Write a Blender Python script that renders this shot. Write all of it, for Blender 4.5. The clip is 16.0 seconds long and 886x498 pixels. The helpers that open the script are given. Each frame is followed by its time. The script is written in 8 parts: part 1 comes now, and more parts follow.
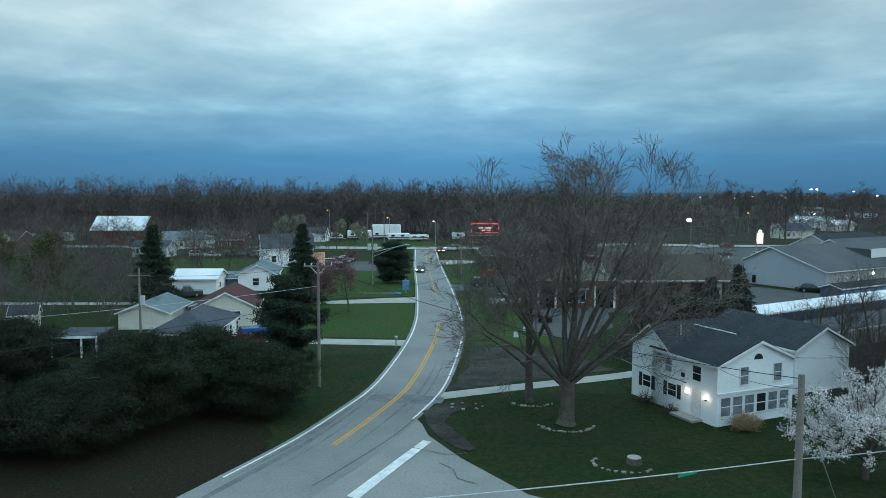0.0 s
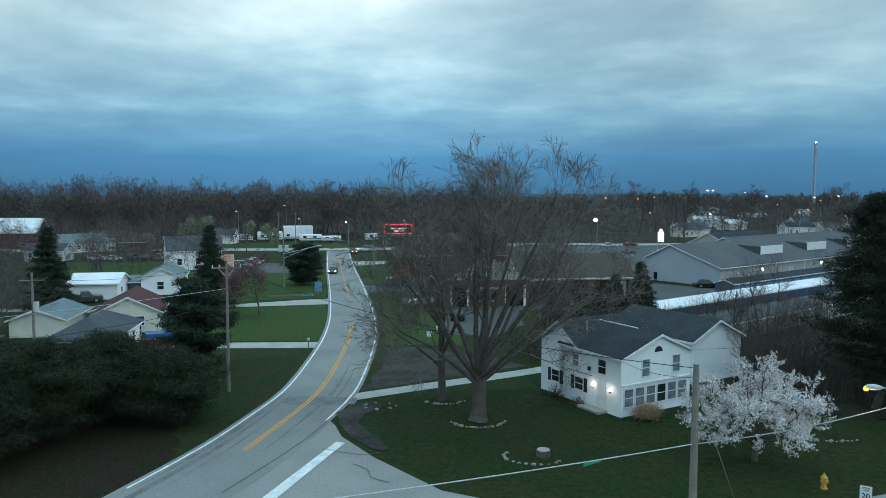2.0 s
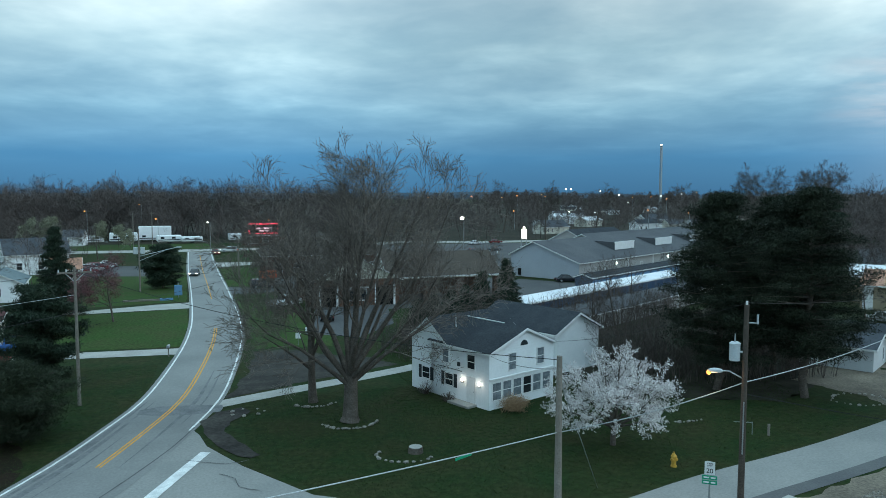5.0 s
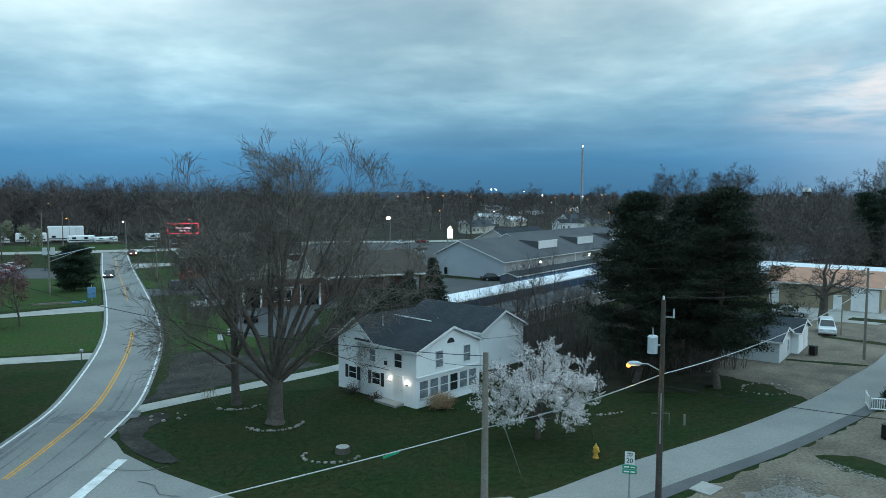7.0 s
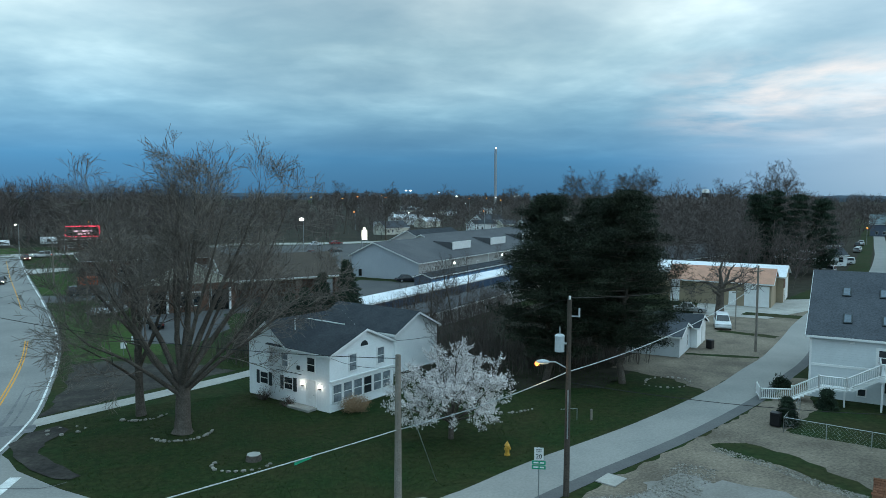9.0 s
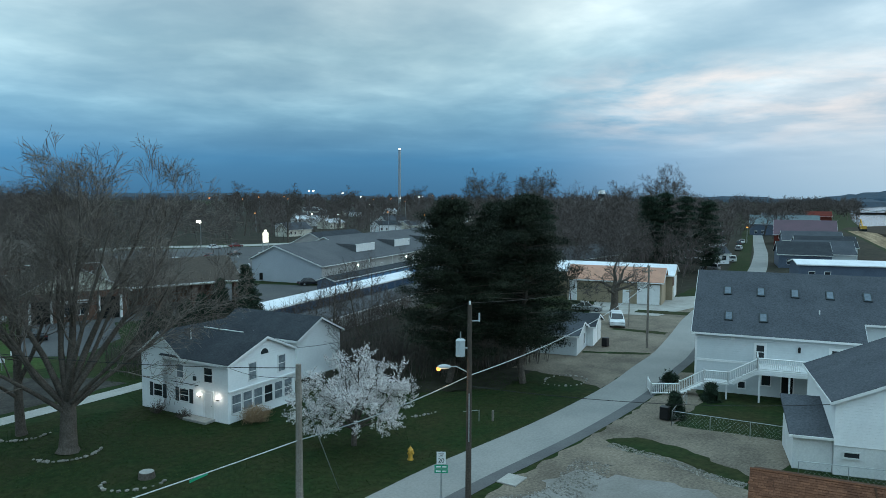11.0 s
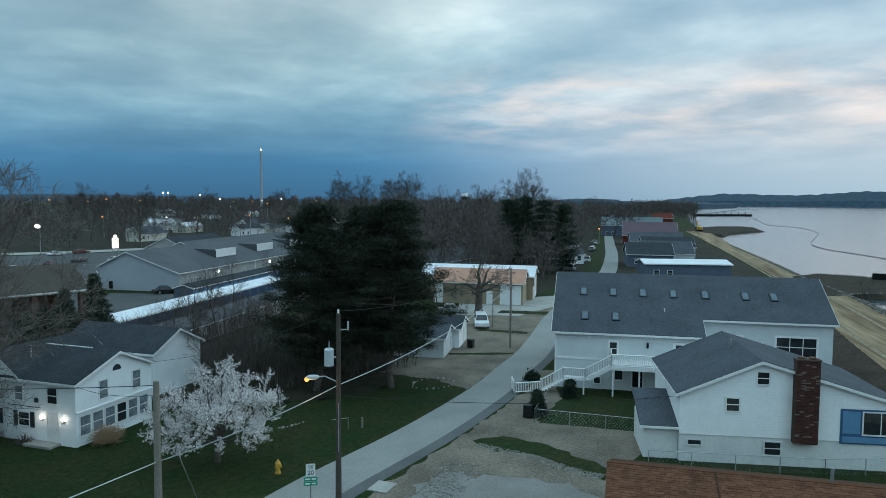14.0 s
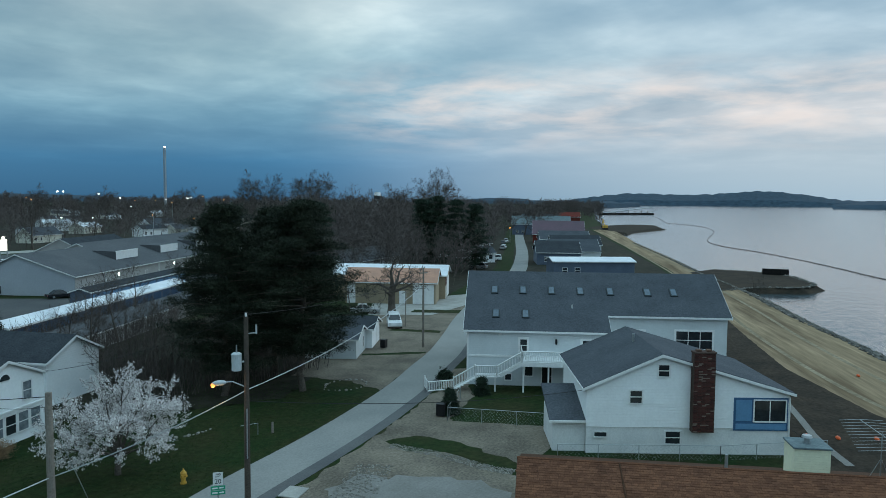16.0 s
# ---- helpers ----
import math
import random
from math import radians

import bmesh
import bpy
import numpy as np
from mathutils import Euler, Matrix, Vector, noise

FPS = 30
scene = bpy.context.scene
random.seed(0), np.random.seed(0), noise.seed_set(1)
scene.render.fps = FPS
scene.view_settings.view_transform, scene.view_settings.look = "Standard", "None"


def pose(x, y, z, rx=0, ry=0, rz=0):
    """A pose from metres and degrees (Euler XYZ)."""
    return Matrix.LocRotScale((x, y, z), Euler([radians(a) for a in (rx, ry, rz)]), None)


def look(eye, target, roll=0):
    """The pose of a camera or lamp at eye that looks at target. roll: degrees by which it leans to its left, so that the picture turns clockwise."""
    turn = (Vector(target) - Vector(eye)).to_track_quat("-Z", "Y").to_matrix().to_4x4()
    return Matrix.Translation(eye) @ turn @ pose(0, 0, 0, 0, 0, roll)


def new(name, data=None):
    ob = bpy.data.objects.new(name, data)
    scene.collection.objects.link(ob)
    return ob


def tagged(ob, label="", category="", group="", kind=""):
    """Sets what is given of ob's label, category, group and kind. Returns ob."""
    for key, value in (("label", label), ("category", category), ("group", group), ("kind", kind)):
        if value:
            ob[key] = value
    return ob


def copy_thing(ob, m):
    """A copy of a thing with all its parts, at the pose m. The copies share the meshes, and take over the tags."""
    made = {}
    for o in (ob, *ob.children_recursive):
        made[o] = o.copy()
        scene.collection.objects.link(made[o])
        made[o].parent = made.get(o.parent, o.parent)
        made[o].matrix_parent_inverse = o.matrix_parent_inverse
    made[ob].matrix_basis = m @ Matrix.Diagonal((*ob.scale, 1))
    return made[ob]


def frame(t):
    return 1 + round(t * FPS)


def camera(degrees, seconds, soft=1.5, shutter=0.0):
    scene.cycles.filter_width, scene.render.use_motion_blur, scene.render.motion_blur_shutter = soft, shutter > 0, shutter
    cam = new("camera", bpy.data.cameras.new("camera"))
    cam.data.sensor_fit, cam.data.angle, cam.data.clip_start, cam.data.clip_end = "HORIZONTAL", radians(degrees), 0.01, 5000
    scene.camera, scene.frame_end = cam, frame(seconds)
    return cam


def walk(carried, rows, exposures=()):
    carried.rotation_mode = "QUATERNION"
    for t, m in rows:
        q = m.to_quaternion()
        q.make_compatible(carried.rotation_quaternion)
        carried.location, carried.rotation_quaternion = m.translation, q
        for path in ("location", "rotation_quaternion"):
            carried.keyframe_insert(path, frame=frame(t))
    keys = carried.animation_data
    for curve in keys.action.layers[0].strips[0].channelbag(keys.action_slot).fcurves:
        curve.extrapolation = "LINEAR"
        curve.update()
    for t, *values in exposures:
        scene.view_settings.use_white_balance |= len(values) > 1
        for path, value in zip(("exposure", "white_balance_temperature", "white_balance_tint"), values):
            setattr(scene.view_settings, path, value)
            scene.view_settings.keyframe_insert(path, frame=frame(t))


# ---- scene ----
cam = camera(63.07, 16.0, soft=0.8)
PATH = [
    (0.0, pose(0.00, 0.00, 17.00, 85.71, -0.11, -0.01)),
    (0.5, pose(0.02, -0.04, 16.96, 85.72, -0.15, -1.65)),
    (1.0, pose(0.03, -0.08, 16.95, 85.72, -0.19, -3.32)),
    (1.5, pose(0.04, -0.16, 16.96, 85.75, -0.12, -5.07)),
    (2.0, pose(0.10, -0.29, 16.95, 85.79, -0.10, -6.88)),
    (2.5, pose(0.10, -0.35, 17.02, 85.81, -0.08, -8.75)),
    (3.0, pose(0.11, -0.33, 17.02, 85.80, -0.15, -10.60)),
    (3.5, pose(0.07, -0.28, 17.01, 85.81, -0.17, -12.40)),
    (4.0, pose(0.09, -0.20, 17.02, 85.77, -0.09, -14.16)),
    (6.5, pose(-0.02, -0.24, 16.89, 85.69, -0.26, -21.63)),
    (7.0, pose(0.00, -0.27, 16.88, 85.71, -0.29, -23.15)),
    (7.5, pose(0.02, -0.35, 16.87, 85.74, -0.33, -24.70)),
    (8.0, pose(0.05, -0.39, 16.90, 85.77, -0.31, -26.28)),
    (8.5, pose(0.05, -0.51, 16.93, 85.82, -0.29, -28.04)),
    (9.0, pose(0.09, -0.58, 17.02, 85.81, -0.30, -29.87)),
    (11.5, pose(0.26, -0.76, 17.43, 85.95, -0.34, -39.32)),
    (12.0, pose(0.23, -0.76, 17.48, 86.02, -0.34, -41.18)),
    (12.5, pose(0.21, -0.74, 17.56, 86.06, -0.36, -42.91)),
    (13.0, pose(0.17, -0.69, 17.58, 86.10, -0.41, -44.66)),
    (13.5, pose(0.15, -0.66, 17.63, 86.11, -0.42, -46.39)),
    (14.0, pose(0.15, -0.64, 17.69, 86.12, -0.44, -48.08)),
    (14.5, pose(0.17, -0.64, 17.69, 86.13, -0.44, -49.83)),
    (15.0, pose(0.16, -0.67, 17.74, 86.13, -0.42, -51.60)),
    (15.5, pose(0.22, -0.66, 17.77, 86.11, -0.44, -53.33)),
    (16.0, pose(0.27, -0.70, 17.75, 86.11, -0.46, -54.97)),
]
walk(cam, PATH, [(0.0, 0.14), (8.0, 0.15), (14.0, -0.08), (16.0, -0.2)])

# ---- world and light ----
def lin(r, g, b):
    """8-bit display colour to linear RGBA."""
    f = lambda c: c / 12.92 if c <= 0.04045 else ((c + 0.055) / 1.055) ** 2.4
    return (f(r / 255), f(g / 255), f(b / 255), 1.0)


SUN_AZ, SUN_EL = 103.0, 5.0
world = bpy.data.worlds.new("dusk_sky")
scene.world = world
world.use_nodes = True
wt = world.node_tree
wt.nodes.clear()


def wnode(kind, **kw):
    n = wt.nodes.new(kind)
    for k, v in kw.items():
        if k == "op":
            n.operation = v
    return n


def wmath(op, a, b=None, clamp=False):
    n = wt.nodes.new("ShaderNodeMath")
    n.operation = op
    n.use_clamp = clamp
    for i, v in enumerate((a, b)):
        if v is None:
            continue
        if isinstance(v, (int, float)):
            n.inputs[i].default_value = v
        else:
            wt.links.new(v, n.inputs[i])
    return n.outputs[0]


def wramp(fac, stops):
    n = wt.nodes.new("ShaderNodeValToRGB")
    el = n.color_ramp.elements
    while len(el) < len(stops):
        el.new(0.5)
    for e, (p, c) in zip(el, stops):
        e.position, e.color = p, c
    wt.links.new(fac, n.inputs[0])
    return n.outputs[0]


def wmix(fac, a, b, kind="MIX"):
    n = wt.nodes.new("ShaderNodeMix")
    n.data_type, n.blend_type = "RGBA", kind
    for sock, v in ((n.inputs[0], fac), (n.inputs[6], a), (n.inputs[7], b)):
        if isinstance(v, (int, float)):
            sock.default_value = v
        elif isinstance(v, tuple):
            sock.default_value = v
        else:
            wt.links.new(v, sock)
    return n.outputs[2]


wco = wnode("ShaderNodeTexCoord")
wsep = wnode("ShaderNodeSeparateXYZ")
wt.links.new(wco.outputs["Generated"], wsep.inputs[0])
dx, dy, dz = wsep.outputs
up = wmath("MAXIMUM", dz, 0.0)
flat = wmath("SQRT", wmath("ADD", wmath("MULTIPLY", dx, dx), wmath("ADD", wmath("MULTIPLY", dy, dy), 0.0001)))
sx, sy = math.sin(radians(SUN_AZ)), math.cos(radians(SUN_AZ))
toward = wmath("DIVIDE", wmath("ADD", wmath("MULTIPLY", dx, sx), wmath("MULTIPLY", dy, sy)), flat)
tw = wnode("ShaderNodeMapRange")
tw.interpolation_type = "SMOOTHSTEP"
tw.inputs[1].default_value, tw.inputs[2].default_value = 0.46, 0.98
wt.links.new(toward, tw.inputs[0])
away_ramp = wramp(up, [(0.0, lin(60, 112, 152)), (0.05, lin(70, 132, 176)), (0.11, lin(116, 168, 197)), (0.19, lin(156, 197, 214)),
                       (0.30, lin(182, 210, 222)), (0.45, (0.54, 0.92, 1.16, 1)), (1.0, (0.60, 1.06, 1.34, 1))])
sun_ramp = wramp(up, [(0.0, lin(150, 186, 208)), (0.06, lin(170, 197, 213)), (0.12, lin(196, 210, 219)), (0.18, lin(160, 192, 211)), (0.27, lin(148, 184, 207)),
                      (0.45, (0.54, 0.92, 1.16, 1)), (1.0, (0.60, 1.06, 1.34, 1))])
base_sky = wmix(tw.outputs[0], away_ramp, sun_ramp)
# cloud deck seen in perspective: direction divided by its height
hgt = wmath("ADD", up, 0.11)
comb = wnode("ShaderNodeCombineXYZ")
wt.links.new(wmath("DIVIDE", dx, hgt), comb.inputs[0])
wt.links.new(wmath("DIVIDE", dy, hgt), comb.inputs[1])


def wnoise(scale, detail, rough, stretch, turn, shift):
    mp = wnode("ShaderNodeMapping")
    mp.inputs["Scale"].default_value = stretch
    mp.inputs["Rotation"].default_value = (0, 0, radians(turn))
    mp.inputs["Location"].default_value = shift
    wt.links.new(comb.outputs[0], mp.inputs[0])
    n = wnode("ShaderNodeTexNoise")
    n.inputs["Scale"].default_value = scale
    n.inputs["Detail"].default_value = detail
    n.inputs["Roughness"].default_value = rough
    n.inputs["Distortion"].default_value = 0.2
    wt.links.new(mp.outputs[0], n.inputs["Vector"])
    return n.outputs["Fac"]


big_clouds = wramp(wnoise(0.75, 5, 0.52, (1.2, 1.0, 1), 20, (3.1, 1.7, 0)),
                   [(0.32, (0.70, 0.79, 0.85, 1)), (0.5, (0.98, 0.99, 1.0, 1)), (0.68, (1.40, 1.29, 1.22, 1))])
fine_clouds = wramp(wnoise(1.8, 6, 0.55, (1.0, 1.05, 1), 30, (0.4, 5.2, 0)),
                    [(0.32, (0.84, 0.89, 0.92, 1)), (0.52, (0.99, 1.0, 1.0, 1)), (0.72, (1.24, 1.19, 1.15, 1))])
fade = wnode("ShaderNodeMapRange")
fade.inputs[1].default_value, fade.inputs[2].default_value = 0.03, 0.12
wt.links.new(up, fade.inputs[0])
deck = wmix(fade.outputs[0], (1, 1, 1, 1), wmix(1.0, big_clouds, fine_clouds, "MULTIPLY"))
# thicker cloud to the north-west
west = wnode("ShaderNodeMapRange")
west.inputs[1].default_value, west.inputs[2].default_value = -0.5, -0.1
west.inputs[3].default_value, west.inputs[4].default_value = 0.80, 1.0
wt.links.new(dx, west.inputs[0])
deck = wmix(1.0, deck, west.outputs[0], "MULTIPLY")
north = wnode("ShaderNodeMapRange")
north.inputs[1].default_value, north.inputs[2].default_value = 0.92, 1.0
north.inputs[3].default_value, north.inputs[4].default_value = 1.0, 0.80
wt.links.new(wmath("DIVIDE", wmath("ADD", wmath("MULTIPLY", dx, math.sin(radians(29))), wmath("MULTIPLY", dy, math.cos(radians(29)))), flat), north.inputs[0])
deck = wmix(1.0, deck, north.outputs[0], "MULTIPLY")
# pale torn break in the deck on the sunset side
gap_height = wramp(up, [(0.06, (0, 0, 0, 1)), (0.12, (1, 1, 1, 1)), (0.15, (1, 1, 1, 1)), (0.19, (0, 0, 0, 1))])
gap_noise = wramp(wnoise(1.5, 6, 0.55, (1.0, 1.0, 1), 75, (7.3, 2.2, 0)), [(0.44, (0, 0, 0, 1)), (0.70, (0.85, 0.85, 0.85, 1))])
gap_side = wramp(tw.outputs[0], [(0.03, (0, 0, 0, 1)), (0.25, (1, 1, 1, 1))])
gap = wmix(1.0, wmix(1.0, gap_height, gap_noise, "MULTIPLY"), gap_side, "MULTIPLY")
clouded = wmix(gap, wmix(1.0, base_sky, deck, "MULTIPLY"), lin(226, 226, 224))
nish = wnode("ShaderNodeTexSky")
nish.sky_type = "NISHITA"
nish.sun_disc = False
nish.sun_elevation, nish.sun_rotation = radians(SUN_EL), radians(SUN_AZ)
nish_dim = wmix(1.0, nish.outputs[0], (0.06, 0.06, 0.06, 1), "MULTIPLY")
sky_all = wmix(0.985, nish_dim, clouded)
bg = wnode("ShaderNodeBackground")
bg.inputs[1].default_value = 1.22
balance = wmix(1.0, sky_all, (1.12, 1.0, 0.955, 1), "MULTIPLY")
wt.links.new(balance, bg.inputs[0])
wout = wnode("ShaderNodeOutputWorld")
wt.links.new(bg.outputs[0], wout.inputs[0])

sun_data = bpy.data.lights.new("sun", "SUN")
sun_data.energy, sun_data.angle, sun_data.color = 0.4, radians(30), (1.0, 0.98, 0.96)
sun = new("sun", sun_data)
sun_dir = Vector((math.sin(radians(SUN_AZ)) * math.cos(radians(14)), math.cos(radians(SUN_AZ)) * math.cos(radians(14)), math.sin(radians(14))))
sun.matrix_world = look(sun_dir * 300, (0, 0, 0))

# ---- materials ----
MATS = {}


def material(name, col, col2=None, rough=0.85, metal=0.0, scale=1.0, fine=30.0, bump=0.15, emit=None, lap=0.0, per_island=0.0, fineamt=0.25):
    """A worn surface: two-scale colour variation and bump. lap: spacing of horizontal boards in metres."""
    m = bpy.data.materials.new(name)
    m.use_nodes = True
    nt = m.node_tree
    b = nt.nodes["Principled BSDF"]
    b.inputs["Roughness"].default_value, b.inputs["Metallic"].default_value = rough, metal
    b.inputs["Specular IOR Level"].default_value = 0.08 if rough > 0.82 else (0.3 if rough > 0.4 else 0.5)
    if emit:
        b.inputs["Emission Color"].default_value = (*emit[:3], 1)
        b.inputs["Emission Strength"].default_value = emit[3]
    tc = nt.nodes.new("ShaderNodeTexCoord")
    co = tc.outputs["Object"]
    def noise_tex(sc, det):
        n = nt.nodes.new("ShaderNodeTexNoise")
        n.inputs["Scale"].default_value, n.inputs["Detail"].default_value = sc, det
        n.inputs["Roughness"].default_value = 0.62
        nt.links.new(co, n.inputs["Vector"])
        return n.outputs["Fac"]
    n1, n2 = noise_tex(scale, 5), noise_tex(fine, 4)
    r = nt.nodes.new("ShaderNodeMapRange")
    r.inputs[1].default_value, r.inputs[2].default_value = 0.36, 0.64
    nt.links.new(n1, r.inputs[0])
    mix = nt.nodes.new("ShaderNodeMix")
    mix.data_type = "RGBA"
    c2 = col2 or tuple(c * 0.8 for c in col)
    mix.inputs[6].default_value, mix.inputs[7].default_value = (*col, 1), (*c2, 1)
    nt.links.new(r.outputs[0], mix.inputs[0])
    r2 = nt.nodes.new("ShaderNodeMapRange")
    r2.inputs[1].default_value, r2.inputs[2].default_value = 0.3, 0.7
    r2.inputs[3].default_value, r2.inputs[4].default_value = 1 - fineamt, 1 + fineamt
    nt.links.new(n2, r2.inputs[0])
    mul = nt.nodes.new("ShaderNodeVectorMath")
    mul.operation = "SCALE"
    nt.links.new(mix.outputs[2], mul.inputs[0])
    nt.links.new(r2.outputs[0], mul.inputs["Scale"])
    out = mul.outputs[0]
    if per_island:
        g = nt.nodes.new("ShaderNodeNewGeometry")
        r3 = nt.nodes.new("ShaderNodeMapRange")
        r3.inputs[3].default_value, r3.inputs[4].default_value = 1 - per_island, 1 + per_island
        nt.links.new(g.outputs["Random Per Island"], r3.inputs[0])
        mul2 = nt.nodes.new("ShaderNodeVectorMath")
        mul2.operation = "SCALE"
        nt.links.new(out, mul2.inputs[0])
        nt.links.new(r3.outputs[0], mul2.inputs["Scale"])
        out = mul2.outputs[0]
    nt.links.new(out, b.inputs["Base Color"])
    height = n2
    if lap:
        sp = nt.nodes.new("ShaderNodeSeparateXYZ")
        nt.links.new(co, sp.inputs[0])
        md = nt.nodes.new("ShaderNodeMath")
        md.operation = "FRACT"
        dv = nt.nodes.new("ShaderNodeMath")
        dv.operation = "DIVIDE"
        dv.inputs[1].default_value = lap
        nt.links.new(sp.outputs[2], dv.inputs[0])
        nt.links.new(dv.outputs[0], md.inputs[0])
        height = md.outputs[0]
    if bump:
        bp = nt.nodes.new("ShaderNodeBump")
        bp.inputs["Strength"].default_value = bump
        bp.inputs["Distance"].default_value = 0.06 if lap else 0.03
        if lap:
            bp.invert = True
        nt.links.new(height, bp.inputs["Height"])
        nt.links.new(bp.outputs[0], b.inputs["Normal"])
    MATS[name] = m
    return m


GRASS = material("grass", (0.015, 0.033, 0.010), (0.030, 0.033, 0.013), 0.95, scale=0.22, fine=2.2, bump=0.5, fineamt=0.38)
BLADES = material("grass_blades", (0.023, 0.050, 0.015), (0.042, 0.048, 0.019), 0.95, scale=0.25, fine=2.0, bump=0.0, per_island=0.25, fineamt=0.3)
RUBBERMARK = material("tyre_darkened_asphalt", (0.13, 0.132, 0.137), (0.19, 0.19, 0.19), 0.85, scale=0.6, fine=5.0, bump=0.1, fineamt=0.2)
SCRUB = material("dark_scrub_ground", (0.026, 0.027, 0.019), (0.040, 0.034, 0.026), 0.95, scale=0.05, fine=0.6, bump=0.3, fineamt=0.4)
LAWN = material("lawn_green", (0.029, 0.064, 0.015), (0.042, 0.058, 0.019), 0.95, scale=0.2, fine=3.0, bump=0.5, fineamt=0.45)
WEEDS = material("weedy_grass", (0.05, 0.06, 0.025), (0.09, 0.08, 0.05), 0.95, scale=0.5, fine=5.0, bump=0.6, fineamt=0.4)
ASPHALT = material("worn_asphalt", (0.235, 0.235, 0.225), (0.19, 0.19, 0.185), 0.85, scale=0.12, fine=6.0, bump=0.2, fineamt=0.12)
NEWASPH = material("dark_asphalt", (0.085, 0.085, 0.088), (0.11, 0.11, 0.11), 0.8, scale=0.3, fine=8.0, bump=0.2, fineamt=0.15)
LOT = material("parking_asphalt", (0.070, 0.071, 0.074), (0.095, 0.095, 0.095), 0.85, scale=0.08, fine=3.0, bump=0.1, fineamt=0.15)
SIDEST = material("light_asphalt", (0.27, 0.265, 0.25), (0.23, 0.23, 0.22), 0.85, scale=0.2, fine=6.0, bump=0.2, fineamt=0.12)
CONCRETE = material("concrete", (0.38, 0.37, 0.34), (0.30, 0.29, 0.27), 0.85, scale=0.5, fine=7.0, bump=0.15, fineamt=0.12)
GRAVEL = material("gravel", (0.205, 0.172, 0.135), (0.118, 0.100, 0.080), 0.95, scale=0.22, fine=5.0, bump=0.7, fineamt=0.35)
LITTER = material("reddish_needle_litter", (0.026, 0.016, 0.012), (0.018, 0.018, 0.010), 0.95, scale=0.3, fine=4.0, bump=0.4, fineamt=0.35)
DUST = material("grey_stone_dust", (0.225, 0.215, 0.20), (0.18, 0.17, 0.155), 0.95, scale=0.35, fine=6.0, bump=0.3, fineamt=0.15)
DARKPOLE = material("dark_creosoted_pole_wood", (0.10, 0.082, 0.068), (0.07, 0.058, 0.05), 0.95, scale=1.0, fine=12.0, bump=0.4, fineamt=0.25)
# pane colour lightened towards blue to hold the reflected sky
SKYGLASS = material("skylight_glass_with_reflection", (0.07, 0.10, 0.13), (0.09, 0.12, 0.15), 0.12, scale=0.7, fine=2.0, bump=0.0)
GRAVEL_WET = material("muddy_gravel", (0.062, 0.057, 0.050), (0.028, 0.026, 0.024), 0.9, scale=0.35, fine=3.5, bump=0.5, fineamt=0.3)
DIRT = material("sandy_dirt", (0.33, 0.240, 0.150), (0.145, 0.100, 0.060), 0.95, scale=0.30, fine=1.6, bump=0.4, fineamt=0.28)
DARKDIRT = material("dark_earth", (0.048, 0.036, 0.026), (0.026, 0.022, 0.017), 0.95, scale=0.3, fine=2.5, bump=0.6, fineamt=0.4)

def stretch_grain(mat, deg, along):
    """Draw a material's broad variation out along a ground direction."""
    nt = mat.node_tree
    tc = next(n for n in nt.nodes if n.type == "TEX_COORD")
    mp = nt.nodes.new("ShaderNodeMapping")
    mp.vector_type = "TEXTURE"
    mp.inputs["Rotation"].default_value = (0, 0, radians(deg))
    mp.inputs["Scale"].default_value = (along, 1, 1)
    nt.links.new(tc.outputs["Object"], mp.inputs["Vector"])
    for n in nt.nodes:
        if n.type == "TEX_NOISE":
            nt.links.new(mp.outputs[0], n.inputs["Vector"])


stretch_grain(DIRT, 27, 14.0)
PAINT_W = material("white_road_paint", (0.74, 0.74, 0.72), (0.55, 0.55, 0.54), 0.8, scale=1.5, fine=14.0, bump=0.05, fineamt=0.15)
PAINT_Y = material("yellow_road_paint", (0.72, 0.32, 0.03), (0.52, 0.26, 0.05), 0.8, scale=1.2, fine=12.0, bump=0.05, fineamt=0.2)
TAR = material("tar_seal", (0.06, 0.06, 0.065), (0.10, 0.10, 0.10), 0.7, scale=0.8, fine=10.0, bump=0.1)
SIDING = material("white_siding", (0.84, 0.85, 0.85), (0.78, 0.79, 0.79), 0.6, scale=0.4, fine=5.0, bump=0.45, lap=0.2, fineamt=0.04)
GREYSIDE = material("pale_grey_siding", (0.60, 0.63, 0.64), (0.54, 0.57, 0.58), 0.6, scale=0.4, fine=5.0, bump=0.3, lap=0.2, fineamt=0.04)
WHITE = material("white_trim", (0.80, 0.80, 0.79), (0.72, 0.72, 0.71), 0.5, scale=1.5, fine=12.0, bump=0.03, fineamt=0.06)
STUCCO = material("white_block_wall", (0.74, 0.75, 0.74), (0.64, 0.65, 0.65), 0.8, scale=0.6, fine=9.0, bump=0.15, fineamt=0.08)
BLUEWALL = material("blue_grey_metal_wall", (0.40, 0.43, 0.47), (0.36, 0.39, 0.43), 0.6, scale=0.2, fine=4.0, bump=0.08, fineamt=0.06)
GREYWALL = material("grey_metal_wall", (0.42, 0.41, 0.40), (0.35, 0.34, 0.33), 0.6, scale=0.2, fine=4.0, bump=0.08, fineamt=0.08)
TAN = material("tan_metal_wall", (0.33, 0.265, 0.18), (0.28, 0.225, 0.155), 0.6, scale=0.3, fine=4.0, bump=0.08, fineamt=0.08)
CREAM = material("cream_siding", (0.66, 0.64, 0.54), (0.58, 0.56, 0.48), 0.6, scale=0.4, fine=5.0, bump=0.3, lap=0.15, fineamt=0.05)
